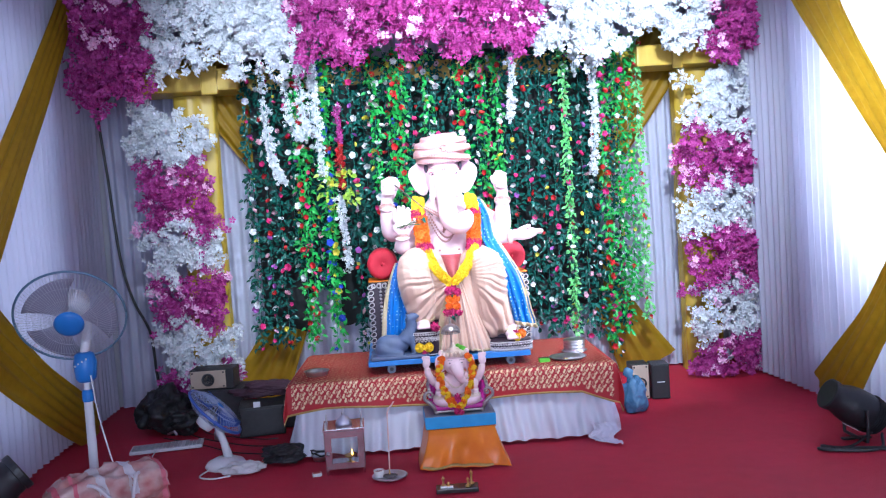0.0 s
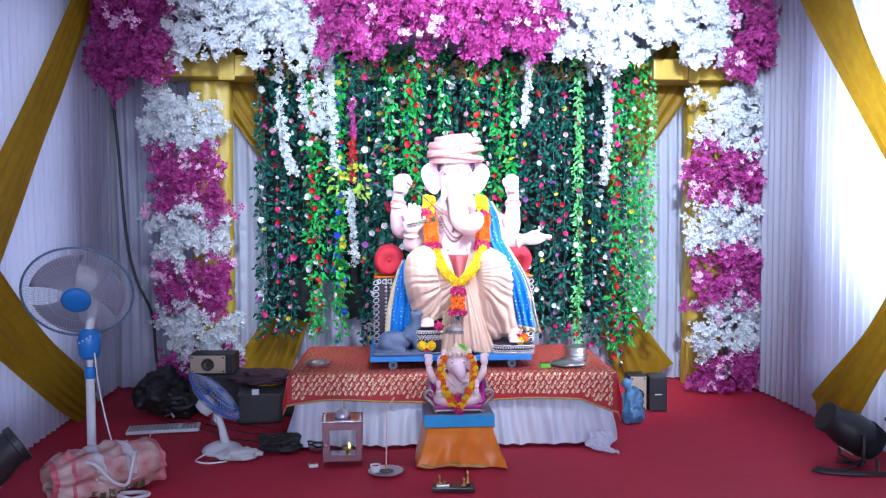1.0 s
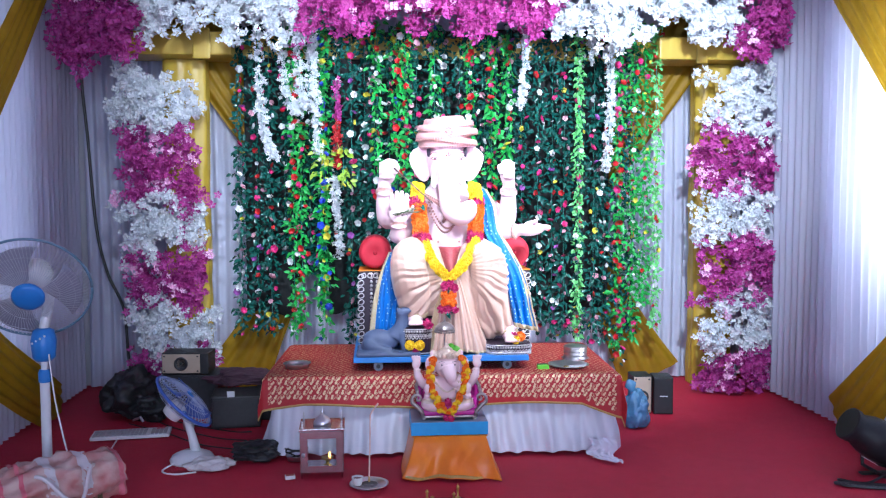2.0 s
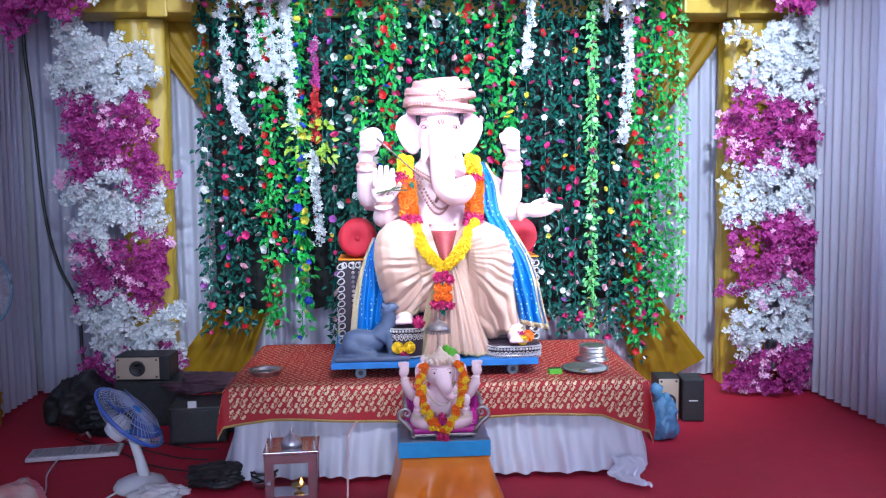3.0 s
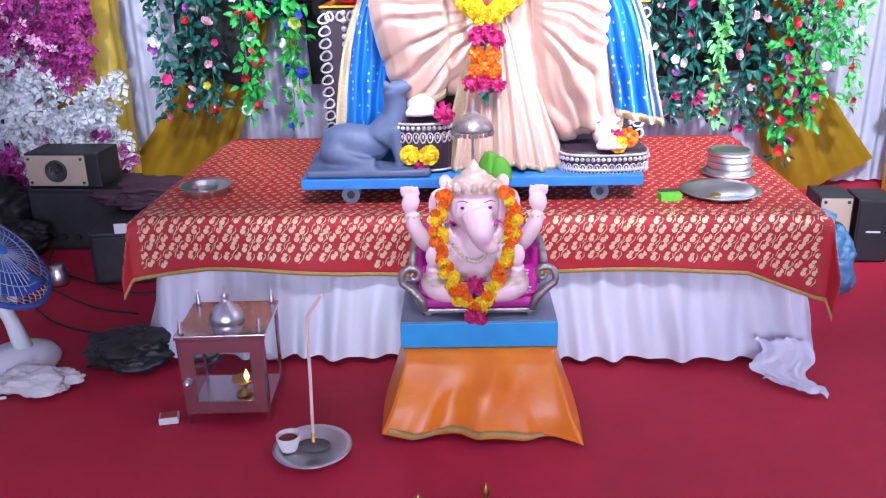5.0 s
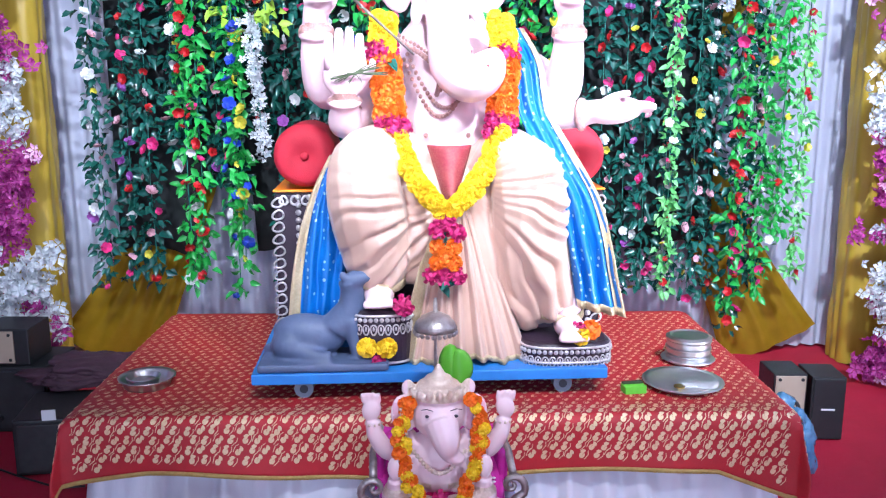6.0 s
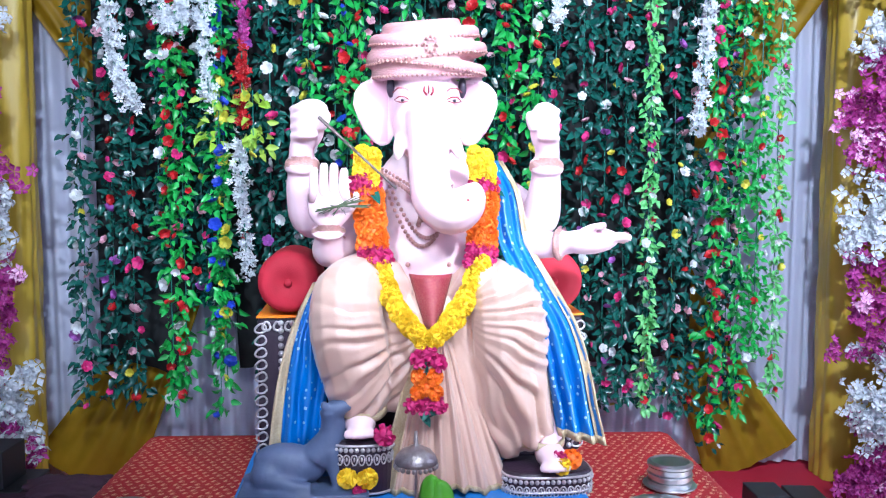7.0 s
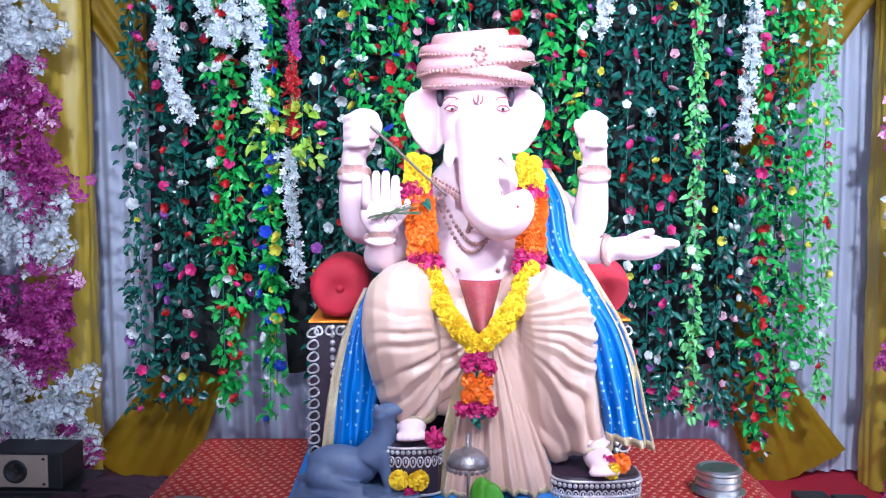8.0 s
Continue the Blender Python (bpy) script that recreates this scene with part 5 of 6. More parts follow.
for k in range(3):
    part("cup", lathe([(0.060, 0.006 + 0.022 * k), (0.068, 0.012 + 0.022 * k), (0.069, 0.025 + 0.022 * k), (0.072, 0.028 + 0.022 * k), (0.060, 0.029 + 0.022 * k)], 32), M["steel"], tin)
part("lid", lathe([(0.071, 0.074), (0.072, 0.082), (0.060, 0.088), (0.052, 0.084), (0.03, 0.085), (0.005, 0.086)], 32), M["steel"], tin)
cup = dish(-0.83, 4.165, TT, 0.082, 0.030, "small stainless steel bowl on the red cloth", "bowl", "bowl")
part("lamp_rim", lathe([(0.04, 0.008), (0.05, 0.03), (0.046, 0.032), (0.035, 0.02)], 24, (-0.01, 0, 0)), M["steel"], cup)
gb = thing("matchbox", "small bright green matchbox on the red cloth", "matchbox", (0.585, 4.03, TT), 6)
part("sleeve", box(-0.032, 0.032, -0.02, 0.02, 0, 0.022, 0.002), mat("green_card", (0.14, 0.52, 0.04), (0.10, 0.42, 0.03), 0.5, scale=60), gb)
part("drawer", box(-0.030, 0.030, 0.004, 0.021, 0.0222, 0.027, 0.001), mat("dark_card", (0.03, 0.05, 0.02)), gb)
lf = thing("betel_leaf", "large fresh green leaf resting against the blue board", "leaf", (0.075, 3.985, TZ + 0.04))
M["fresh"] = mat("fresh_green_leaf", (0.12, 0.42, 0.03), (0.08, 0.33, 0.02), 0.35, scale=20, trans=0.2)
for k, (ox, oz, rot, rr_) in enumerate(((0.0, 0.0, 10, 0.043), (-0.022, 0.012, -18, 0.034))):
    grid("blade", lambda u, v: ((2 * u - 1) * rr_ * math.sqrt(max(0, 1 - (2 * v - 1) ** 2)) * (1.1 - 0.3 * v) + ox, 0.006 * k - 0.012 + 0.02 * (2 * u - 1) ** 2 + 0.02 * v, oz + 0.015 + 0.095 * v), 10, 14, M["fresh"], lf, thick=0.002)
part("stalk", rod((0, 0, -0.04), (0, 0.0, 0.03), 0.004, 0.003), M["fresh"], lf)

# ---------------- small shrine on the stool ----------------
st = thing("low_stool", "low wooden stool covered by orange satin cloth", "stool", (0.01, 3.69, 0))
part("stool_top", box(-0.17, 0.17, -0.13, 0.13, 0.130, 0.152, 0.004), M["wood"], st)
for sx in (-0.14, 0.14):
    for sy in (-0.10, 0.10):
        part("stool_leg", box(sx - 0.016, sx + 0.016, sy - 0.016, sy + 0.016, FLOOR, 0.130), M["wood"], st)
oc = thing("orange_cloth", "shiny orange satin cloth with gold edging over the stool", "cloth", (0.01, 3.69, 0))


def orange_fn(u, v):
    """Front fall below, top above."""
    s = 2 * u - 1
    if v > 0.55:
        k = (v - 0.55) / 0.45
        return (s * (0.185 + 0.012 * (1 - k)), -0.135 + 0.27 * k, 0.156 + 0.002 * noise.noise((u * 6, v * 6, 0)))
    k = 1 - v / 0.55
    flare = 0.185 + 0.035 * k + 0.03 * k * k
    wav = 0.012 * k * math.sin(5.0 * s + 0.8) + 0.026 * k * noise.noise((s * 1.7, k * 1.5, 3)) + 0.009 * k * math.sin(11 * s + 2.5 * k + 2 * noise.noise((s * 2, k * 2, 6)))
    corner = 0.07 * max(0, s - 0.55) * k - 0.09 * max(0, -s - 0.72) * k
    return (s * flare, -0.135 - 0.012 * min(1, k * 8) - 0.105 * k - wav - corner, max(FLOOR + 0.008, 0.156 - 0.192 * k + 0.03 * k * max(0, -s - 0.5) + 0.010 * k * math.cos(4.2 * s)))


grid("satin_sheet", orange_fn, 60, 50, M["orange_cloth"], oc, thick=0.003)
grid("gold_edging", lambda u, v: tuple(Vector(orange_fn(0.02 + 0.80 * u, 0.012 + 0.035 * v)) + Vector((0, -0.005, 0.002))), 70, 2, M["trimgold"], oc, "gold lace edging", thick=0.002)
for sx in (-1, 1):
    def side_fn(u, v, sx=sx):
        p = Vector(orange_fn(1.0 if sx > 0 else 0.0, 0.55 * v))
        q = Vector((sx * (0.195 + 0.03 * (1 - v)), 0.135, 0.156 - 0.15 * (1 - v)))
        return p.lerp(q, u) + Vector((sx * 0.012 * math.sin(math.pi * u) * (1 - v), 0, 0))
    grid("side_fall", side_fn, 24, 20, M["orange_cloth"], oc, thick=0.003)
blk = thing("painted_block", "square block painted bright blue with a grey top", "block", (0.008, 3.70, 0.160))
part("sides", box(-0.20, 0.20, -0.14, 0.14, 0, 0.068, 0.003), M["lightblue"], blk)
part("top_face", box(-0.197, 0.197, -0.137, 0.137, 0.068, 0.072, 0.001), mat("grey_blue_top", (0.22, 0.26, 0.36), (0.16, 0.2, 0.28), 0.5, scale=15), blk)
SZ = 0.233
M["magenta_cushion"] = mat("magenta_cushion_satin", (0.56, 0.02, 0.33), (0.44, 0.015, 0.25), 0.4, scale=20, bump=0.2, bscale=260)
M["old_silver"] = mat("antique_silver", (0.50, 0.46, 0.45), (0.24, 0.2, 0.2), 0.35, metal=0.75, scale=50, bump=0.5, bscale=140)
se = thing("small_throne", "small silver scroll-armed seat with a magenta cushion", "throne", (0.008, 3.70, SZ))
part("cushion", box(-0.145, 0.145, -0.108, 0.10, 0.022, 0.050, 0.012, 3), M["magenta_cushion"], se)


def seat_slope(u, v):
    """The padded seat that rises to the back between the arms."""
    w = 0.148 + 0.014 * v
    return (w * (2 * u - 1), -0.100 + 0.215 * v, 0.050 + 0.115 * v ** 1.5 + 0.012 * (2 * u - 1) ** 4)


grid("seat_pad", seat_slope, 24, 16, M["magenta_cushion"], se, thick=0.012)
bm = bmesh.new()
for u_, v_ in ((0.08, 0.06), (0.25, 0.10), (0.75, 0.10), (0.92, 0.06), (0.10, 0.36), (0.90, 0.36), (0.22, 0.62), (0.78, 0.62), (0.06, 0.72), (0.94, 0.72), (0.62, 0.05), (0.38, 0.05)):
    c_ = Vector(seat_slope(u_, v_)) + Vector((0, -0.002, 0.0075))
    for k in range(5):
        a = 2 * math.pi * k / 5 + 9 * u_
        ball(c_ + Vector((0.0085 * math.cos(a), 0.0080 * math.sin(a), 0.0045 * math.sin(a))), (0.0058, 0.0052, 0.0022), bm, 8)
part("flower_motif", bm, M["fl_white"], se, "white printed blossoms", smooth=True, kind="stuff")
grid("back_cushion", lambda u, v: (0.155 * math.sin(2.5 * (u - 0.5)) * 1.05, 0.115 - 0.10 * (2 * u - 1) ** 4 * 1.3, 0.05 + (0.10 + 0.035 * math.cos(3 * (u - 0.5))) * v), 30, 10, M["magenta_cushion"], se, thick=0.02)
part("base_rail", box(-0.145, 0.145, -0.113, 0.115, 0.010, 0.023, 0.004), M["old_silver"], se)
for sx in (-1, 1):
    sc = []
    for k in range(26):
        a = -0.6 + k * 0.34
        r = 0.036 * math.exp(-0.085 * k)
        sc.append((sx * (0.163 + r * math.cos(a)), -0.105, 0.112 + r * math.sin(a), 0.010 * math.exp(-0.03 * k)))
    sc = [(sx * 0.135, -0.108, 0.018, 0.010), (sx * 0.143, -0.108, 0.045, 0.011), (sx * 0.170, -0.106, 0.075, 0.011)] + sc
    part("scroll_arm", tube(sc, 0.01, 8), M["old_silver"], se, smooth=True)
    part("arm_rail", tube([(sx * 0.165, -0.10, 0.142, 0.010), (sx * 0.168, 0.0, 0.150, 0.010), (sx * 0.150, 0.10, 0.180, 0.010)], 0.01, 8), M["old_silver"], se, smooth=True)
    part("ball_foot", ball((sx * 0.13, -0.10, 0.009), 0.011, seg=12), M["old_silver"], se, smooth=True)
    part("ball_foot", ball((sx * 0.13, 0.10, 0.009), 0.011, seg=12), M["old_silver"], se, smooth=True)

# small statue
bm = bmesh.new()
oy = 3.68
ball((0.0, oy, 0.385), (0.070, 0.058, 0.085), bm, 18)
ball((0.0, oy - 0.018, 0.36), (0.066, 0.055, 0.06), bm, 18)
ball((0.0, oy - 0.025, 0.510), (0.066, 0.060, 0.066), bm, 18)
limb([(0.004, oy - 0.065, 0.50, 0.042), (0.014, oy - 0.092, 0.465, 0.034), (0.022, oy - 0.088, 0.435, 0.024), (0.040, oy - 0.085, 0.420, 0.020), (0.052, oy - 0.082, 0.428, 0.014)], bm)
for sx in (-1, 1):
    ball((sx * 0.082, oy - 0.035, 0.512), (0.036, 0.010, 0.050), bm, 14, rot=(0, sx * 10, -sx * 22))
    limb([(sx * 0.05, oy, 0.43, 0.030), (sx * 0.115, oy, 0.40, 0.024), (sx * 0.150, oy - 0.02, 0.45, 0.021), (sx * 0.158, oy - 0.02, 0.49, 0.018)], bm)
    ball((sx * 0.160, oy - 0.025, 0.520), (0.024, 0.013, 0.030), bm, 12, rot=(0, -sx * 15, 0))
    for k in range(4):
        limb([(sx * 0.160 - 0.018 + 0.012 * k, oy - 0.026, 0.54, 0.006), (sx * 0.162 - 0.019 + 0.0125 * k, oy - 0.028, 0.556, 0.006), (sx * 0.164 - 0.020 + 0.013 * k, oy - 0.030, 0.566 - 0.003 * abs(k - 1.5), 0.004)], bm)
    limb([(sx * 0.05, oy - 0.01, 0.40, 0.028), (sx * 0.10, oy - 0.06, 0.34, 0.023), (sx * 0.105, oy - 0.085, 0.37, 0.018)], bm)
    ball((sx * 0.105, oy - 0.092, 0.40), (0.020, 0.012, 0.030), bm, 12)
    limb([(sx * 0.03, oy, 0.315, 0.045), (sx * 0.10, oy - 0.05, 0.315, 0.038), (sx * 0.085, oy - 0.095, 0.31, 0.03), (sx * 0.02, oy - 0.105, 0.305, 0.026)], bm)
lathe([(0.064, 0.0), (0.070, 0.008), (0.066, 0.018), (0.054, 0.024), (0.052, 0.034), (0.036, 0.040), (0.032, 0.050), (0.018, 0.056), (0.012, 0.066), (0.004, 0.082)], 18, (0.0, oy - 0.015, 0.545), bm)
for k in range(9):
    a = math.pi * (1.02 + 0.96 * k / 8)
    ball((0.068 * math.cos(a), oy - 0.015 + 0.068 * math.sin(a), 0.562 + 0.010 * math.sin(math.pi * k / 8)), (0.010, 0.008, 0.014), bm, 8)
for sx in (-1, 1):
    ball((sx * 0.072, oy - 0.02, 0.570), (0.018, 0.010, 0.022), bm, 10)


def small_paint(c):
    m = np.zeros(len(c))
    m[(c[:, 2] > 0.552) & (abs(c[:, 0]) < 0.075)] = 1
    m[(c[:, 2] < 0.315) & (c[:, 1] > oy - 0.2) & (abs(c[:, 0]) < 0.05)] = 2
    m[(abs(c[:, 0]) > 0.066) & (abs(c[:, 0]) < 0.108) & (c[:, 2] > 0.475) & (c[:, 2] < 0.545) & (c[:, 1] < oy - 0.03)] = 4
    m[(abs(c[:, 0]) > 0.02) & (c[:, 2] > 0.325) & (c[:, 2] < 0.345) & (c[:, 1] < oy - 0.02)] = 1
    return m


eyes, gems = bmesh.new(), bmesh.new()
for sx in (-1, 1):
    ball((0.004 + sx * 0.034, oy - 0.078, 0.520), (0.0052, 0.006, 0.0036), eyes, 10)
    tube([(0.004 + sx * 0.020, oy - 0.083, 0.535, 0.0008), (0.004 + sx * 0.034, oy - 0.081, 0.539, 0.0011), (0.004 + sx * 0.048, oy - 0.070, 0.533, 0.0008)], 0.001, 6, eyes)
    for k in range(10):
        q = k / 9
        ball((sx * (0.090 - 0.02 * q), oy - 0.055 - 0.02 * q, 0.53 - 0.10 * q), 0.006, gems, 6)
        ball((sx * 0.156 + 0.019 * math.cos(2 * math.pi * q), oy - 0.02 + 0.019 * math.sin(2 * math.pi * q), 0.484), 0.0035, gems, 6)
for k in range(18):
    q = k / 17
    ball((-0.06 + 0.12 * q, oy - 0.062 - 0.022 * math.sin(math.pi * q), 0.425 - 0.045 * math.sin(math.pi * q)), 0.006, gems, 6)
sm = sculpt("statue", bm, 0.0036, 3, [M["skin"], mat("pale_gold_relief", (0.80, 0.66, 0.58), (0.60, 0.44, 0.34), 0.35, metal=0.35, scale=120, bump=0.8, bscale=260), M["rose"], M["ink"], M["ear_pink"]], small_paint, None, [(eyes, 3), (gems, 1)])
tagged(sm, "small seated pale pink elephant-headed statue with a pointed crown", "statue")
sg = part("flower_necklace", tube(spline([(-0.075, oy - 0.05, 0.53), (-0.085, oy - 0.08, 0.44), (-0.05, oy - 0.115, 0.34), (0.0, oy - 0.13, 0.285), (0.05, oy - 0.115, 0.34), (0.09, oy - 0.08, 0.44), (0.08, oy - 0.05, 0.53)]), 0.003, 6), M["twine"])
tagged(sg, "orange and yellow marigold garland round the small statue", "garland")
rg = random.Random(21)
for i, p in enumerate(spline([(-0.082, oy - 0.05, 0.545), (-0.09, oy - 0.08, 0.45), (-0.06, oy - 0.115, 0.35), (0.0, oy - 0.135, 0.275), (0.06, oy - 0.115, 0.35), (0.095, oy - 0.08, 0.45), (0.085, oy - 0.05, 0.545)], 6)):
    for k in range(2):
        pompon(rg.choice("oooyy"), (p[0] + rg.uniform(-0.012, 0.012), p[1] - 0.006 * k, p[2] + rg.uniform(-0.01, 0.01)), rg.uniform(0.013, 0.019), sg)
pompon("r", (-0.012, oy - 0.155, 0.262), 0.019, sg)
pompon("r", (0.012, oy - 0.155, 0.258), 0.019, sg)
pompon("r", (0.0, oy - 0.12, 0.335), 0.022, sg)
um = thing("silver_umbrella", "tiny carved silver ceremonial umbrella behind the small statue", "umbrella", (0.0, 3.80, SZ + 0.02))
part("stem", rod((0, 0.0, 0), (0, 0, 0.50), 0.0035), M["old_silver"], um)
part("canopy", lathe([(0.052, 0.418), (0.055, 0.424), (0.050, 0.437), (0.036, 0.452), (0.016, 0.462), (0.006, 0.466), (0.004, 0.50)], 28), M["old_silver"], um, smooth=True)
bm = bmesh.new()
for k in range(22):
    a = 2 * math.pi * k / 22
    ball((0.052 * math.cos(a), 0.052 * math.sin(a), 0.412), 0.0065, bm, 6)
part("fringe", bm, M["old_silver"], um, kind="stuff")

# ---------------- oil lamp lantern ----------------


def settle(before, cx, cy, k):
    """Sets down on the carpet all that was built since, spread outward from a plan point by the share k."""
    bpy.context.view_layer.update()
    for ob in [o for o in scene.objects if o not in before and not o.parent]:
        c = ob.matrix_world.translation if ob.type == "EMPTY" else sum((ob.matrix_world @ Vector(p) for p in ob.bound_box), Vector()) / 8
        ob.matrix_world = Matrix.Translation((k * (c.x - cx), k * (c.y - cy), FLOOR)) @ ob.matrix_world


placed = set(scene.objects)
M["lsteel"] = mat("pinkish_steel_sheet", (0.62, 0.56, 0.60), (0.48, 0.42, 0.47), 0.20, metal=1.0, scale=14, bump=0.15, bscale=60)
gl = bpy.data.materials.new("clear_glass")
gl.use_nodes = True
gp = gl.node_tree.nodes["Principled BSDF"]
gp.inputs["Transmission Weight"].default_value, gp.inputs["Roughness"].default_value, gp.inputs["IOR"].default_value = 1.0, 0.03, 1.45
gp.inputs["Base Color"].default_value = (0.85, 0.88, 0.88, 1)
M["glass"] = gl
ln = thing("lamp_lantern", "steel lantern box with glass sides holding a lit oil lamp", "lantern", (-0.630, 3.575, 0), 2)
HW, HD = 0.112, 0.106
Z0, Z1 = 0.03, 0.258
part("floor_plate", box(-HW + 0.008, HW - 0.008, -HD + 0.008, HD - 0.008, Z0, Z0 + 0.006), M["lsteel"], ln)
rf = part("roof_plate", box(-HW - 0.004, HW + 0.004, -HD - 0.004, HD + 0.004, Z1 - 0.012, Z1, 0.002), M["lsteel"], ln)
for sx in (-1, 1):
    for sy in (-1, 1):
        part("corner_post", tube([(sx * (HW - 0.010), sy * (HD - 0.010), 0.0, 0.004), (sx * (HW - 0.008), sy * (HD - 0.008), 0.03, 0.006), (sx * (HW - 0.004), sy * (HD - 0.004), Z1 - 0.01, 0.006)], 0.006, 6), M["lsteel"], ln)
        part("finial", lathe([(0.006, 0.0), (0.009, 0.006), (0.004, 0.012), (0.008, 0.020), (0.003, 0.027), (0.005, 0.034), (0.001, 0.042)], 12, (sx * (HW - 0.012), sy * (HD - 0.012), Z1)), M["steel"], rf, smooth=True)
dr = part("door_frame", box(-HW + 0.006, -HW + 0.040, -HD - 0.002, -HD + 0.006, Z0 + 0.004, Z1 - 0.014), M["lsteel"], ln)
part("door_frame", box(HW - 0.040, HW - 0.006, -HD - 0.002, -HD + 0.006, Z0 + 0.004, Z1 - 0.014), M["lsteel"], ln)
part("door_rail", box(-HW + 0.040, HW - 0.040, -HD - 0.002, -HD + 0.006, Z0 + 0.004, Z0 + 0.038), M["lsteel"], ln)
part("door_rail", box(-HW + 0.040, HW - 0.040, -HD - 0.002, -HD + 0.006, Z1 - 0.05, Z1 - 0.014), M["lsteel"], ln)
part("door_knob", ball((-HW + 0.018, -HD - 0.010, 0.125), (0.010, 0.008, 0.010), seg=12), M["steel"], dr, smooth=True)
for ob_ in (part("door_pane", box(-HW + 0.040, HW - 0.040, -HD + 0.001, -HD + 0.003, Z0 + 0.038, Z1 - 0.05), M["glass"], ln), part("side_pane", box(HW - 0.008, HW - 0.006, -HD + 0.012, HD - 0.012, Z0 + 0.01, Z1 - 0.014), M["glass"], ln), part("side_pane", box(-HW + 0.006, -HW + 0.008, -HD + 0.012, HD - 0.012, Z0 + 0.01, Z1 - 0.014), M["glass"], ln)):
    ob_.visible_shadow = False
part("dome", lathe([(0.046, 0.0), (0.045, 0.014), (0.036, 0.032), (0.020, 0.044), (0.016, 0.050), (0.010, 0.052), (0.008, 0.062), (0.012, 0.068), (0.004, 0.076), (0.002, 0.092)], 28, (0.0, -0.01, Z1)), M["steel"], rf, smooth=True)
ol = thing("oil_lamp", "small brass oil lamp burning inside the lantern", "oil lamp", (-0.605, 3.565, Z0 + 0.006))
part("lamp_bowl", lathe([(0.022, 0.0), (0.024, 0.006), (0.008, 0.012), (0.008, 0.028), (0.030, 0.040), (0.032, 0.048), (0.026, 0.046)], 20), M["brass"], ol, smooth=True)
part("flame", lathe([(0.001, 0.046), (0.006, 0.054), (0.007, 0.060), (0.003, 0.072), (0.0006, 0.080)], 10, (0.012, -0.01, 0)), mat("flame_glow", (1.0, 0.55, 0.12), (1.0, 0.4, 0.06), 0.5, emit=9.0), ol, smooth=True)

# ---------------- small things on the carpet ----------------
pt = dish(-0.395, 3.345, 0.002, 0.098, 0.014, "stainless steel plate with ash on the carpet", "plate", "plate")
part("ash_heap", ball((0.0, 0.012, 0.008), (0.045, 0.03, 0.010), seg=12), mat("ash", (0.08, 0.07, 0.07), (0.16, 0.14, 0.14), 0.95, scale=80, bump=0.8), pt)
part("stick_holder", lathe([(0.012, 0.004), (0.010, 0.012), (0.005, 0.018), (0.004, 0.045), (0.002, 0.046)], 12, (0.0, 0.015, 0)), M["brass"], pt, smooth=True)
wc = part("small_cup", lathe([(0.020, 0.0), (0.026, 0.02), (0.030, 0.040), (0.027, 0.040), (0.022, 0.018), (0.002, 0.012)], 24), mat("white_paper_cup", (0.75, 0.74, 0.72), None, 0.6))
wc.matrix_world = pose(-0.45, 3.34, 0.012)
part("cup_filling", rod((0, 0, 0.018), (0, 0, 0.030), 0.024, seg=20), mat("dark_red_powder", (0.22, 0.02, 0.02)), wc)
tagged(wc, "small white paper cup with red powder on the plate", "cup")
tagged(part("incense_stick", tube([(-0.395, 3.36, 0.045), (-0.391, 3.362, 0.20), (-0.388, 3.362, 0.355), (-0.378, 3.36, 0.375), (-0.348, 3.357, 0.415)], 0.0042, 8), mat("pale_pink_incense", (0.72, 0.42, 0.36), (0.8, 0.7, 0.66), 0.7, scale=6, streak=(1, 1, 4))), "long pale incense stick with a bent tip in a plate", "incense")
mb = thing("matchbox", "small white matchbox with a red face lying on carpet", "matchbox", (-0.785, 3.49, 0), 12)
part("sleeve", box(-0.025, 0.025, -0.018, 0.018, 0, 0.018, 0.001), M["fl_white"], mb)
part("red_face", box(-0.021, 0.021, -0.015, 0.015, 0.018, 0.0195), mat("red_card", (0.5, 0.05, 0.04), (0.4, 0.1, 0.06), 0.5, scale=120), mb)
bb = thing("bell_board", "dark wooden board with small brass pieces on the carpet", "board", (-0.065, 3.06, 0), -3)
part("board", box(-0.108, 0.108, -0.04, 0.05, 0, 0.022, 0.003), mat("black_lacquer", (0.035, 0.03, 0.03), (0.02, 0.018, 0.018), 0.25, scale=15), bb)
for bx, by, h in ((-0.07, 0.015, 0.055), (-0.045, -0.005, 0.03), (0.055, -0.01, 0.05), (0.075, 0.03, 0.075)):
    part("brass_piece", lathe([(0.014, 0.022), (0.015, 0.028), (0.005, 0.034), (0.006, 0.022 + h * 0.6), (0.010, 0.022 + h * 0.75), (0.003, 0.022 + h * 0.9), (0.001, 0.022 + h)], 14, (bx, by, 0)), M["brass"], bb, smooth=True)
part("incense_foot", box(-0.085, -0.02, -0.02, 0.0, 0.022, 0.030, 0.002), M["steel"], bb)

settle(placed, -0.044, 1.768, 0.039)
placed = set(scene.objects)

# ---------------- right side: loudspeakers, bag, stage light ----------------
M["black_plastic"] = mat("black_plastic", (0.018, 0.018, 0.022), (0.01, 0.01, 0.012), 0.45, scale=30, bump=0.2, bscale=300)
M["tan_panel"] = mat("tan_speaker_front", (0.42, 0.33, 0.26), (0.34, 0.26, 0.20), 0.55, scale=12)
M["cone"] = mat("dark_speaker_cone", (0.03, 0.03, 0.035), (0.015, 0.015, 0.018), 0.5, scale=40)
M["white_plastic"] = mat("white_plastic", (0.72, 0.73, 0.76), (0.62, 0.63, 0.66), 0.35, scale=12)
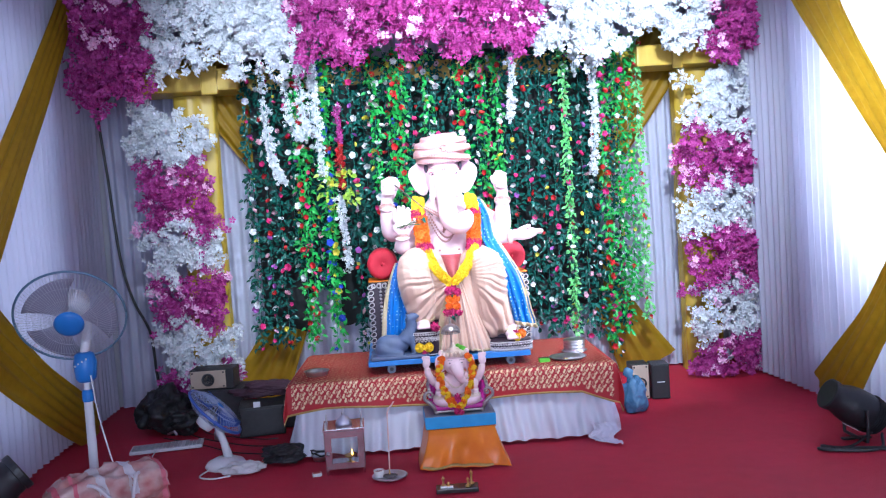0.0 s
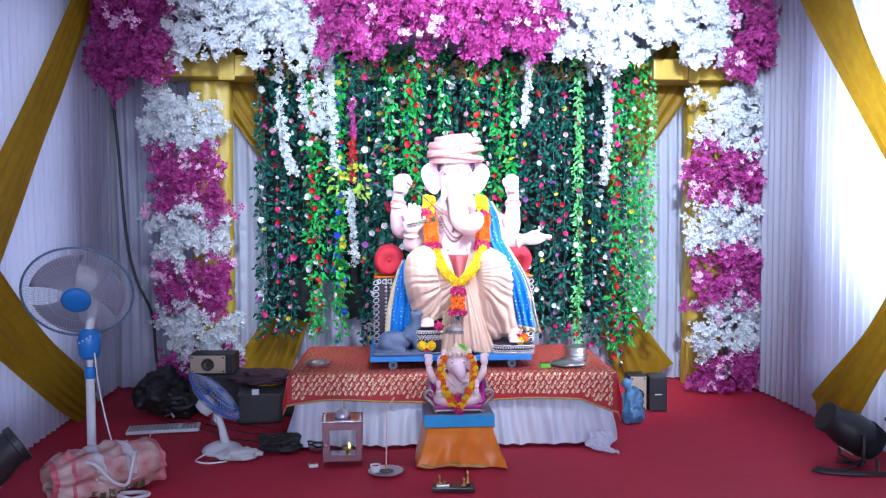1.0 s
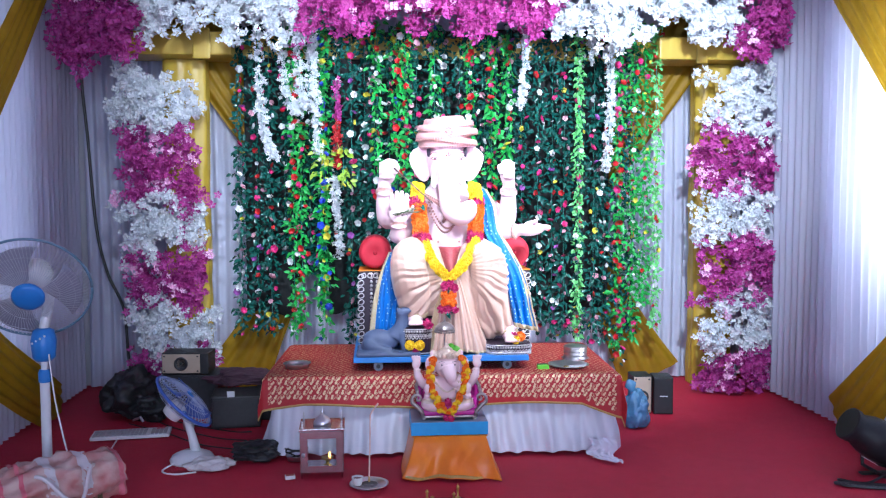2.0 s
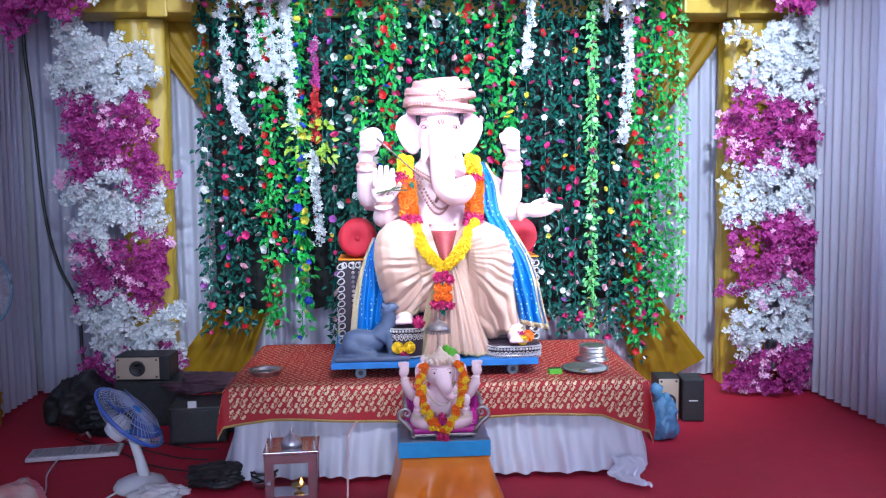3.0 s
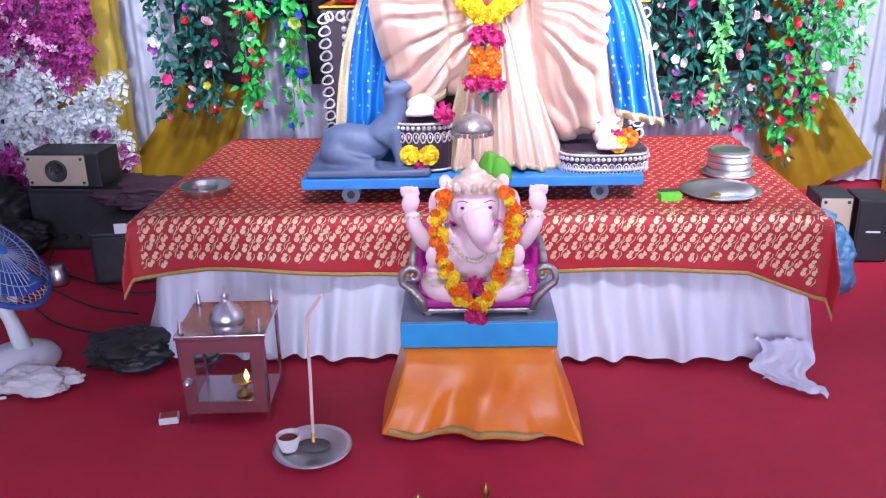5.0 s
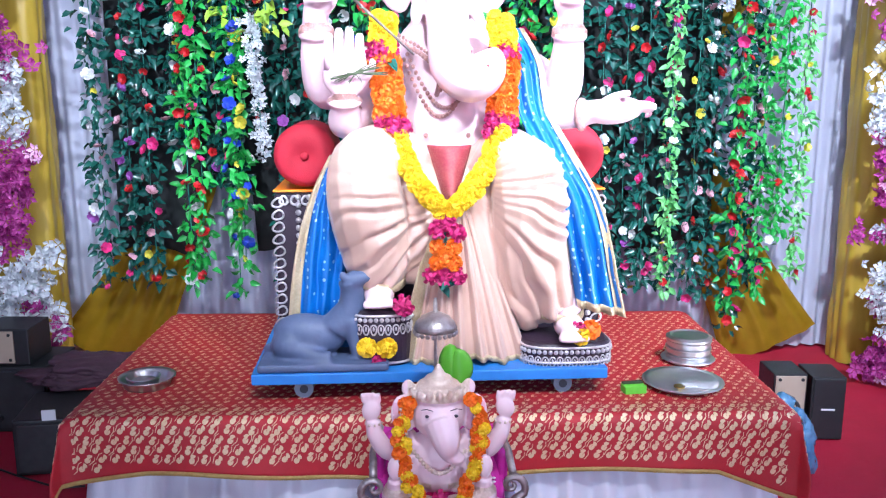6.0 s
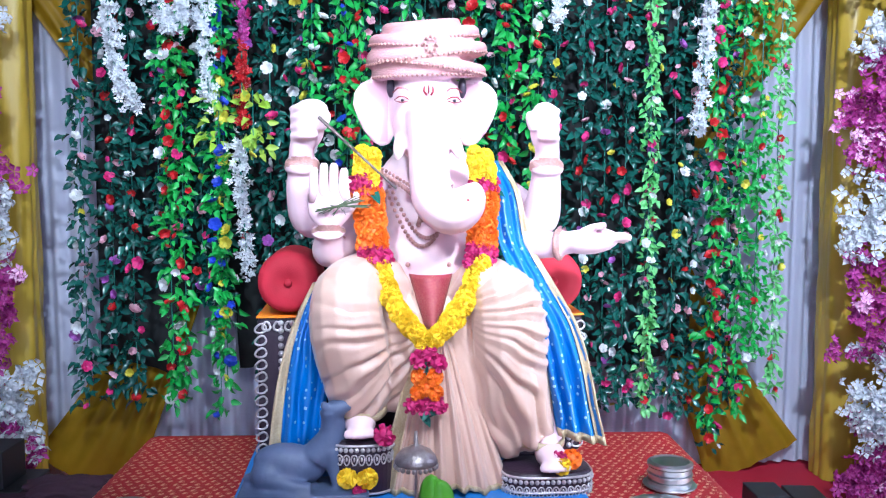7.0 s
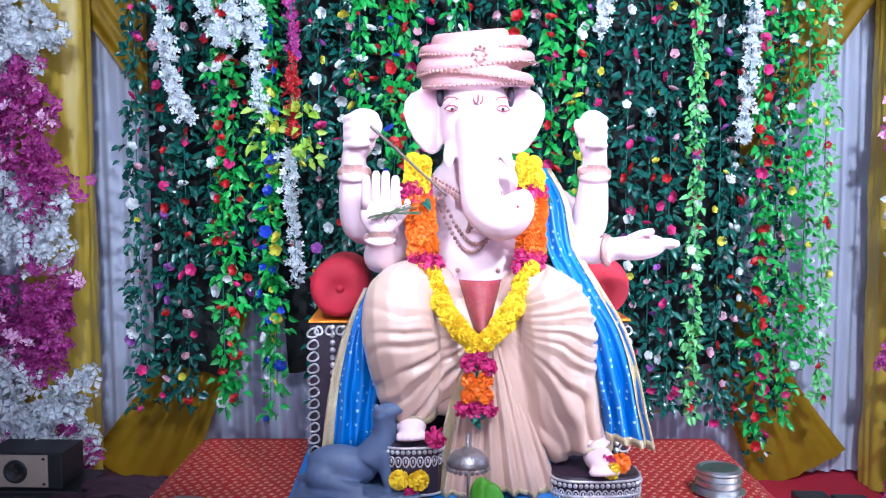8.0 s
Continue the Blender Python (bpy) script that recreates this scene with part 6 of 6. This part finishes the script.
M["blue_plastic"] = mat("blue_plastic", (0.03, 0.22, 0.62), (0.02, 0.16, 0.5), 0.35, scale=12)


def speaker(at, rz, w, h, d, front, label, cones, dot=True, tilt=0):
    """A box loudspeaker: cabinet, front panel, driver and screws."""
    t = thing("loudspeaker", label, "loudspeaker", at, rz, "loudspeakers")
    if tilt:
        t.matrix_world = pose(*at, 0, tilt, rz)
    part("cabinet", box(-w / 2, w / 2, 0, d, 0, h, 0.005), M["black_plastic"], t)
    p = part("front_panel", box(-w / 2 + 0.006, w / 2 - 0.006, -0.006, 0.001, 0.006, h - 0.006, 0.003), front, t)
    for cx, cz, r in cones:
        dv = part("driver", lathe([(r, 0.0), (r * 0.98, 0.006), (r * 0.8, 0.005), (r * 0.45, -0.008), (r * 0.3, -0.002), (r * 0.08, 0.002)], 28), M["cone"], t, smooth=True)
        dv.matrix_local = pose(cx, -0.006, cz, 90, 0, 0)
    if dot:
        for sx in (-1, 1):
            for sz in (0.02, h - 0.02):
                part("screw", rod((sx * (w / 2 - 0.02), -0.0085, sz), (sx * (w / 2 - 0.02), -0.005, sz), 0.0065, seg=10), M["black_plastic"], p)
    return t


speaker((1.325, 4.50, 0), -4, 0.125, 0.25, 0.16, M["tan_panel"], "small loudspeaker with a pale front standing on carpet", [(0, 0.115, 0.042)])
s2 = speaker((1.455, 4.47, 0), -7, 0.125, 0.245, 0.16, M["black_plastic"], "small plain black loudspeaker standing on carpet", [], False)
part("mark", box(-0.025, 0.025, -0.0085, -0.005, 0.118, 0.124), M["white_plastic"], s2)
M["bag_blue"] = mat("blue_plastic_film", (0.10, 0.26, 0.42), (0.05, 0.14, 0.28), 0.25, scale=16, bump=0.9, bscale=40, coat=0.4)


def crumple(name, c, r, material, label, cat, seed, rough=0.35, top=None, voxel=0.0):
    """A limp sack: a lumpy body with creases, flattened where it lies."""
    bm = bmesh.new()
    bmesh.ops.create_icosphere(bm, subdivisions=5, radius=1)
    for v in bm.verts:
        p = v.co.copy()
        k = 1 + rough * (noise.noise(p * 1.6 + Vector((seed, 0, 0))) + 0.55 * abs(noise.noise(p * 3.7 + Vector((0, seed, 0)))) + 0.3 * abs(noise.noise(p * 8 + Vector((0, 0, seed)))))
        v.co = Vector((p.x * r[0] * k, p.y * r[1] * k, max(-r[2] * 0.92, p.z * r[2] * k)))
    ob = part(name, bm, material, smooth=True)
    ob.matrix_world = pose(c[0], c[1], c[2] + r[2] * 0.92 + 0.002)
    return tagged(ob, label, cat)


bb2 = crumple("plastic_bag", (1.185, 4.20, 0), (0.085, 0.08, 0.115), M["bag_blue"], "knotted translucent blue plastic bag beside the table", "bag", 3)
part("knot", tube([(0.0, 0, 0.08, 0.05), (-0.02, 0, 0.13, 0.022), (-0.03, 0.0, 0.16, 0.04), (-0.045, 0, 0.19, 0.012)], 0.03, 10), M["bag_blue"], bb2, smooth=True)


def stage_light(at, rz, tilt, label):
    """A can-shaped stage light on a yoke; its axis points along local -y."""
    t = thing("stage_light", label, "stage light", at, rz, "stage lights")
    rot = pose(0, 0, 0.20, -tilt, 0, 0)
    bd = part("can", lathe([(0.05, -0.19), (0.085, -0.175), (0.105, -0.12), (0.118, -0.06), (0.120, 0.02), (0.112, 0.07), (0.092, 0.13), (0.088, 0.18), (0.090, 0.20), (0.080, 0.202), (0.078, 0.17)], 30), M["black_plastic"], t, smooth=True)
    bd.matrix_local = rot @ pose(0, 0, 0, 90, 0, 0)
    ls = part("lens", lathe([(0.005, 0.198), (0.05, 0.194), (0.079, 0.186), (0.079, 0.166), (0.005, 0.166)], 28), mat("cool_lens_glass", (0.05, 0.42, 0.85), (0.03, 0.30, 0.70), 0.08, coat=1.0, emit=0.5), bd, "bluish glass lens", smooth=True)
    part("front_ring", lathe([(0.088, 0.165), (0.097, 0.17), (0.097, 0.20), (0.088, 0.205)], 28), M["black_plastic"], bd)
    for k in range(5):
        part("vent_rib", lathe([(0.119 - 0.004 * k, -0.10 - 0.018 * k), (0.124 - 0.004 * k, -0.096 - 0.018 * k), (0.119 - 0.004 * k, -0.092 - 0.018 * k)], 24), M["black_plastic"], bd)
    part("rear_socket", rod((0.02, 0.03, -0.205), (0.02, 0.03, -0.19), 0.022, seg=14), mat("red_socket", (0.25, 0.03, 0.03)), bd)
    lab = part("maker_label", box(-0.004, 0.004, -0.123, -0.119, -0.09, 0.02), M["black_plastic"], bd)
    for k in range(5):
        part("label_bar", box(-0.010, 0.012, -0.1255, -0.1215, -0.08 + 0.022 * k, -0.066 + 0.022 * k), M["white_plastic"], bd)
    part("yoke", tube([(-0.135, 0, 0.21, 0.011), (-0.14, 0, 0.10, 0.011), (-0.13, 0, 0.014, 0.011), (0.0, 0, 0.012, 0.011), (0.13, 0, 0.014, 0.011), (0.14, 0, 0.10, 0.011), (0.135, 0, 0.21, 0.011)], 0.011, 8), M["black_plastic"], t)
    part("foot_bar", box(-0.02, 0.02, -0.09, 0.09, 0.0, 0.012, 0.002), M["black_plastic"], t)
    return t


stage_light((2.13, 3.25, 0), -90, 30, "black can stage light on a yoke standing on carpet").scale = (0.9, 0.9, 0.9)
stage_light((-2.28, 2.86, 0), 122, 32, "black can stage light beside the shopping bag")
tagged(part("power_cable", tube(spline([(2.2, 3.12, 0.06), (2.12, 3.02, 0.010), (1.9, 3.06, 0.009), (1.84, 3.12, 0.009), (1.98, 3.06, 0.009), (2.25, 2.98, 0.009), (2.45, 2.9, 0.009)], 10), 0.008, 8), M["black_plastic"]), "thick black cable lying on the carpet", "cable", "cables")
tagged(part("power_cable", tube(spline([(2.18, 3.18, 0.05), (2.0, 3.10, 0.009), (1.88, 3.16, 0.009), (1.92, 3.08, 0.018), (2.2, 3.0, 0.018), (2.45, 3.02, 0.009)], 10), 0.007, 8), M["black_plastic"]), "thick black cable lying on the carpet", "cable", "cables")
tagged(part("wall_cable", tube(spline([(2.38, 3.35, 0.22), (2.43, 3.2, 0.17), (2.45, 3.0, 0.12)], 8), 0.012, 8), M["black_plastic"]), "short black cable behind the stage light", "cable", "cables")
crumple("plastic_wrap", (2.40, 3.12, 0), (0.06, 0.07, 0.05), mat("clear_film", (0.4, 0.42, 0.46), (0.3, 0.3, 0.34), 0.2, scale=20, bump=0.9, bscale=50, coat=0.4), "crumpled clear plastic wrap by the curtain", "wrap", 8)

# ---------------- left side: fans, bag, keyboard, black gear ----------------


def cage(R, depth, n, wire, bm, rings=3):
    """A domed wire guard facing +z."""
    for k in range(n):
        a = 2 * math.pi * k / n
        tube([(0.12 * R * math.cos(a), 0.12 * R * math.sin(a), depth), (0.55 * R * math.cos(a + 0.12), 0.55 * R * math.sin(a + 0.12), depth * 0.85), (0.92 * R * math.cos(a + 0.2), 0.92 * R * math.sin(a + 0.2), depth * 0.35), (R * math.cos(a + 0.22), R * math.sin(a + 0.22), 0)], wire, 4, bm)
    for j in range(rings):
        rr = R * (1 - 0.25 * j)
        z = depth * (0.0, 0.72, 0.86)[j]
        tube([(rr * math.cos(a), rr * math.sin(a), z) for a in [2 * math.pi * i / 40 for i in range(41)]], wire * (3 if j == 0 else 1), 5, bm)
    return bm


def blade_fn(R, k, n):
    def fn(u, v):
        a = 2 * math.pi * k / n + 1.5 * (u - 0.5) * (0.55 + 0.45 * v)
        r = R * (0.16 + 0.70 * v)
        return (r * math.cos(a), r * math.sin(a), 0.05 * (u - 0.5) * (1.2 - 0.4 * v) + 0.02)
    return fn


fan = thing("pedestal_fan", "white and blue pedestal fan standing at rest", "fan", (-1.985, 3.47, 0))
part("floor_base", lathe([(0.20, 0.0), (0.20, 0.012), (0.17, 0.03), (0.05, 0.05), (0.03, 0.07), (0.028, 0.09)], 36), M["white_plastic"], fan, smooth=True)
part("lower_pole", rod((0, 0, 0.06), (0, 0, 0.53), 0.024, seg=20), M["white_plastic"], fan, smooth=False)
part("pole_collar", lathe([(0.027, 0.51), (0.030, 0.52), (0.030, 0.56), (0.024, 0.575)], 20), M["blue_plastic"], fan)
part("upper_pole", rod((0, 0, 0.57), (0, 0, 0.63), 0.017, seg=18), M["white_plastic"], fan)
cb = part("control_box", lathe([(0.040, 0.62), (0.055, 0.64), (0.062, 0.72), (0.050, 0.775), (0.03, 0.785)], 24), M["blue_plastic"], fan, smooth=True)
for k in range(4):
    part("button", ball((-0.036 + 0.02 * k, -0.058 + 0.004 * abs(k - 1.5), 0.715 + 0.012 * k), 0.006, seg=8), M["white_plastic"], cb, smooth=True)
part("neck", tube([(0, 0, 0.77, 0.024), (0.0, 0.06, 0.86, 0.026), (-0.01, 0.11, 0.95, 0.03)], 0.026, 12), M["white_plastic"], fan, smooth=True)
hd = part("motor_housing", lathe([(0.02, -0.20), (0.06, -0.19), (0.085, -0.15), (0.09, -0.07), (0.07, -0.03), (0.03, -0.02)], 28), M["white_plastic"], fan, smooth=True)
nrm = Vector((0.16, -0.86, -0.46)).normalized()
hd.matrix_local = Matrix.Translation((-0.055, 0.0, 0.985)) @ nrm.to_track_quat("Z", "Y").to_matrix().to_4x4()
M["wire"] = mat("pale_guard_wire", (0.62, 0.64, 0.70), (0.5, 0.52, 0.6), 0.4, metal=0.2, scale=20)
M["fan_blade"] = mat("translucent_fan_blade", (0.44, 0.45, 0.56), (0.38, 0.39, 0.50), 0.3, scale=10, trans=0.55)
part("front_guard", cage(0.285, 0.075, 90, 0.0014, bmesh.new()), M["wire"], hd, kind="stuff")
bm = cage(0.285, 0.075, 48, 0.0011, bmesh.new())
bmesh.ops.transform(bm, matrix=Matrix.Diagonal((1, 1, -1, 1)), verts=bm.verts)
part("rear_guard", bm, M["wire"], hd, kind="stuff")
part("guard_rim", tube([(0.287 * math.cos(a), 0.287 * math.sin(a), 0) for a in [2 * math.pi * i / 48 for i in range(49)]], 0.007, 8), mat("teal_rim", (0.12, 0.22, 0.32), None, 0.4), hd, "teal rim ring", smooth=True)
for k in range(3):
    grid("blade", blade_fn(0.285, k, 3), 10, 10, M["fan_blade"], hd, thick=0.003)
part("guard_badge", lathe([(0.076, 0.066), (0.078, 0.078), (0.060, 0.092), (0.01, 0.096)], 32), M["blue_plastic"], hd, "round blue badge", smooth=True)
tagged(part("fan_cord", tube(spline([(-1.945, 3.42, 0.66), (-1.90, 3.36, 0.45), (-1.84, 3.30, 0.26), (-1.80, 3.24, 0.20)], 8), 0.004, 6), M["white_plastic"]), "thin white cord hanging from the pedestal fan", "cable", "cables")

tf = thing("table_fan", "small blue table fan tilted back on a white base", "fan", (-1.345, 3.74, 0))
part("base", lathe([(0.115, 0.0), (0.120, 0.012), (0.105, 0.035), (0.06, 0.055), (0.03, 0.062)], 32), M["white_plastic"], tf, smooth=True)
part("stand_arm", tube([(0.02, 0.0, 0.05, 0.028), (0.0, 0.0, 0.14, 0.022), (-0.035, -0.01, 0.27, 0.018)], 0.02, 12), M["white_plastic"], tf, smooth=True)
part("pivot_disc", rod((-0.035, -0.032, 0.27), (-0.035, -0.02, 0.27), 0.014, seg=14), M["blue_plastic"], tf)
hd2 = part("motor_housing", lathe([(0.02, -0.12), (0.05, -0.11), (0.06, -0.06), (0.04, -0.02)], 20), M["white_plastic"], tf, smooth=True)
nrm = Vector((0.68, 0.03, 0.70)).normalized()
hd2.matrix_local = Matrix.Translation((-0.045, 0.03, 0.325)) @ nrm.to_track_quat("Z", "Y").to_matrix().to_4x4()
part("front_guard", cage(0.185, 0.05, 44, 0.0018, bmesh.new()), mat("blue_grey_wire", (0.36, 0.42, 0.58), None, 0.4), hd2, kind="stuff")
bm = cage(0.185, 0.055, 44, 0.0018, bmesh.new())
bmesh.ops.transform(bm, matrix=Matrix.Diagonal((1, 1, -1, 1)), verts=bm.verts)
part("rear_guard", bm, mat("blue_grey_wire", (0.36, 0.42, 0.58), None, 0.4), hd2, kind="stuff")
part("guard_band", tube([(0.187 * math.cos(a), 0.187 * math.sin(a), 0) for a in [2 * math.pi * i / 40 for i in range(41)]], 0.009, 8), mat("blue_band", (0.05, 0.12, 0.45), None, 0.4), hd2, "blue rim band", smooth=True)
for k in range(3):
    grid("blade", blade_fn(0.185, k, 3), 8, 8, mat("blue_blade", (0.03, 0.09, 0.40), None, 0.3), hd2, thick=0.003)
part("hub", ball((0, 0, 0.045), (0.03, 0.03, 0.012), seg=16), M["blue_plastic"], hd2, smooth=True)
crumple("plastic_sheet", (-1.22, 3.58, 0), (0.10, 0.055, 0.032), mat("white_film", (0.66, 0.64, 0.64), (0.5, 0.48, 0.5), 0.35, scale=14, bump=0.8, bscale=60), "crumpled white plastic bag by the table fan", "bag", 5, 0.5)
tagged(part("fan_cord", tube(spline([(-1.42, 3.68, 0.012), (-1.46, 3.56, 0.006), (-1.38, 3.50, 0.006), (-1.28, 3.53, 0.006)], 8), 0.005, 6), M["white_plastic"]), "white cord lying by the table fan", "cable", "cables")

# shopping bag
M["bag_weave"] = mat("printed_woven_bag", (0.58, 0.46, 0.42), (0.38, 0.10, 0.10), 0.40, scale=11, bump=0.4, bscale=200, big=0.5)
M["bag_strap"] = mat("pale_bag_strap", (0.62, 0.60, 0.62), (0.5, 0.46, 0.5), 0.6, scale=30)
M["bag_print"] = mat("dark_print", (0.16, 0.10, 0.05), (0.05, 0.10, 0.05), 0.5, scale=30)
M["bag_red"] = mat("red_bag_edge", (0.48, 0.05, 0.09), (0.6, 0.2, 0.25), 0.5, scale=30)
bg = thing("shopping_bag", "printed woven shopping bag lying full on the carpet", "bag", (-1.80, 3.10, 0), 36)


def bag_fn(u, v):
    a = 2 * math.pi * u
    e = math.sin(math.pi * (0.06 + 0.88 * min(1, max(0, v)))) ** 0.55
    r1, r2 = 0.15 * (0.45 + 0.55 * e), 0.115 * (0.35 + 0.65 * e)
    n = noise.noise((math.cos(a) * 2.2, math.sin(a) * 2.2, v * 5)) * 0.045 + 0.03 * abs(noise.noise((math.cos(a) * 6, math.sin(a) * 6, v * 14)))
    z = 0.112 + (r2 + n) * math.sin(a)
    return ((v - 0.5) * 0.56, (r1 + n) * math.cos(a), max(0.004, z))


grid("bag_body", bag_fn, 56, 40, M["bag_weave"], bg)
for v0, v1, key in ((0.0, 0.05, "bag_red"), (0.16, 0.19, "bag_red"), (0.93, 0.98, "bag_red")):
    grid("edge_band", lambda u, v: tuple(Vector(bag_fn(u, v0 + (v1 - v0) * v)) * 1.0 + Vector((0, 0, 0.002)) + Vector((0, math.cos(2 * math.pi * u), math.sin(2 * math.pi * u))) * 0.004), 56, 4, M[key], bg)
for k in range(7):
    a0 = 0.58 + 0.01 * (k % 2)
    grid("print_bar", lambda u, v: tuple(Vector(bag_fn(a0 + 0.07 * u, 0.30 + 0.075 * k + 0.05 * v)) + Vector((0, -0.004, 0.001))), 4, 3, M["bag_print"], bg)
for v0 in (0.34, 0.62):
    grid("pale_stripe", lambda u, v: tuple(Vector(bag_fn(0.05 + 0.5 * u, v0 + 0.09 * v)) + Vector((0, -0.001, 0.005))), 24, 4, M["bag_strap"], bg)
for oy_ in (-0.10, 0.06):
    part("handle", tube(spline([(-0.14, oy_, 0.20), (-0.10, oy_ - 0.06, 0.195), (-0.02, oy_ - 0.10, 0.10), (0.05, oy_ - 0.09, 0.08), (0.10, oy_ - 0.04, 0.19), (0.13, oy_, 0.20)], 8), 0.009, 8), M["bag_strap"], bg, smooth=True)
tagged(part("loose_strap", tube(spline([(-1.70, 2.97, 0.02), (-1.62, 2.93, 0.014), (-1.56, 3.0, 0.014), (-1.62, 3.03, 0.014), (-1.70, 3.0, 0.02)], 8), 0.011, 8), M["bag_strap"]), "loose pale cloth strap lying on the carpet", "strap")

# keyboard
kb = thing("keyboard", "white computer keyboard lying on the carpet", "keyboard", (-1.80, 4.24, 0.0), 8)
part("case", box(-0.225, 0.225, -0.085, 0.085, 0.004, 0.024, 0.005), M["white_plastic"], kb)
M["keys"] = mat("pale_keys", (0.40, 0.40, 0.43), (0.3, 0.3, 0.33), 0.5, scale=40)
bm = bmesh.new()
for r_ in range(5):
    for c_ in range(18):
        if c_ in (13,):
            continue
        box(-0.212 + 0.0235 * c_, -0.193 + 0.0235 * c_, -0.072 + 0.026 * r_, -0.051 + 0.026 * r_, 0.024, 0.030, bm=bm)
part("keys", bm, M["keys"], kb, kind="stuff")
part("red_sticker", box(0.14, 0.19, 0.02, 0.05, 0.0302, 0.0315), M["bag_red"], kb)
tagged(part("white_cable", tube(spline([(-1.85, 4.16, 0.02), (-1.83, 3.95, 0.006), (-1.76, 3.75, 0.006), (-1.72, 3.6, 0.006)], 8), 0.004, 6), M["white_plastic"]), "thin pale cord running over the carpet", "cable", "cables")

# amplifier stack and black gear
am = thing("amplifier", "black amplifier box standing on the carpet", "amplifier", (-1.57, 4.72, 0), -4)
part("case", box(-0.19, 0.19, 0, 0.26, 0.0, 0.262, 0.006), M["black_plastic"], am)
part("front_face", box(-0.18, 0.18, -0.006, 0.001, 0.02, 0.245, 0.002), M["cone"], am)
for kx in (-0.12, -0.06, 0.0, 0.08):
    part("knob", rod((kx, -0.02, 0.06), (kx, -0.005, 0.06), 0.014, seg=14), M["black_plastic"], am)
t3 = thing("loudspeaker", "tan-fronted loudspeaker lying on top of the amplifier", "loudspeaker", (-1.60, 4.74, 0.264), -4, "loudspeakers")
part("cabinet", box(-0.155, 0.155, 0, 0.18, 0, 0.142, 0.005), M["black_plastic"], t3)
p3 = part("front_panel", box(-0.15, 0.10, -0.006, 0.001, 0.008, 0.134, 0.003), M["tan_panel"], t3)
dv = part("driver", lathe([(0.046, 0.0), (0.045, 0.006), (0.036, 0.005), (0.02, -0.008), (0.012, -0.002), (0.004, 0.002)], 28), M["cone"], t3, smooth=True)
dv.matrix_local = pose(-0.025, -0.006, 0.07, 90, 0, 0)
for sx in (-0.135, 0.085):
    for sz in (0.022, 0.12):
        part("screw", rod((sx, -0.009, sz), (sx, -0.005, sz), 0.006, seg=10), M["black_plastic"], p3)
sb = thing("subwoofer", "black subwoofer box with a paper tag on the carpet", "loudspeaker", (-1.22, 4.36, 0), 6)
part("cabinet", box(-0.15, 0.15, 0, 0.28, 0, 0.20, 0.008), M["black_plastic"], sb)
part("grille", box(-0.135, 0.135, -0.008, 0.001, 0.015, 0.185, 0.004), M["cone"], sb)
part("paper_tag", box(-0.05, -0.005, -0.004, 0.0, 0.198, 0.235), M["white_plastic"], sb)
sb2 = copy_thing(sb, pose(-1.02, 4.52, 0, 0, 0, -14))
crumple("black_bag", (-1.93, 4.76, 0), (0.16, 0.22, 0.15), M["black_plastic"], "slumped black equipment bag against the curtain", "bag", 11, 0.4)
crumple("black_bag", (-1.78, 4.62, 0), (0.13, 0.12, 0.08), M["black_plastic"], "crumpled black equipment bag on the carpet", "bag", 14, 0.5)
crumple("black_bag", (-1.01, 3.74, 0), (0.12, 0.09, 0.05), M["black_plastic"], "crumpled black plastic bag lying on the carpet", "bag", 17, 0.5)
crumple("dark_cloth", (-1.22, 4.72, 0.2), (0.2, 0.12, 0.045), mat("dark_maroon_cloth", (0.06, 0.02, 0.04), (0.03, 0.01, 0.02), 0.8, scale=14), "dark maroon cloth heaped on the black boxes", "cloth", 23, 0.5)
tagged(part("metal_clip", tube([(-1.84, 4.42, 0.05), (-1.78, 4.36, 0.08), (-1.76, 4.34, 0.06)], 0.008, 8), M["steel"]), "small shiny metal clip on the black bag", "clip")
tagged(part("jar", lathe([(0.03, 0), (0.034, 0.01), (0.034, 0.05), (0.026, 0.06), (0.028, 0.075), (0.004, 0.076)], 20, (-1.50, 4.36, 0)), M["steel"], smooth=True), "small shiny metal jar by the black boxes", "jar")
bm = bmesh.new()
rw = random.Random(31)
tb = []
for k in range(60):
    a = k * 0.55
    tb.append((-0.80 + 0.055 * math.cos(a) + rw.uniform(-0.01, 0.01), 3.74 + 0.045 * math.sin(a), 0.008 + 0.05 * abs(math.sin(k * 0.21))))
tagged(part("wire_coil", tube(spline(tb, 3), 0.0045, 6), M["black_plastic"]), "tangled coil of dark wire lying on the carpet", "cable", "cables")
dish(-0.80, 3.70, 0.002, 0.055, 0.03, "small steel bowl beside the lantern on carpet", "bowl", "bowl")
tagged(part("wall_cable", tube(spline([(-2.44, 5.5, 2.5), (-2.455, 5.5, 2.28), (-2.43, 5.52, 1.86), (-2.38, 5.5, 1.22), (-2.30, 5.48, 0.87), (-2.18, 5.45, 0.60), (-2.1, 5.3, 0.2), (-1.9, 5.1, 0.012)], 8), 0.011, 8), M["black_plastic"]), "black power cable hanging down beside the flower pillar", "cable", "cables")
for k in range(3):
    y0 = 4.5 + 0.13 * k
    tagged(part("floor_wire", tube(spline([(-1.9 + 0.1 * k, y0, 0.008), (-1.6, y0 - 0.25, 0.008), (-1.35 + 0.06 * k, y0 - 0.5, 0.008), (-1.1, y0 - 0.62 + 0.05 * k, 0.008)], 8), 0.004, 6), M["black_plastic"]), "thin dark wire lying on the carpet", "cable", "cables")
settle(placed, -0.35, -1.1, 0.032)
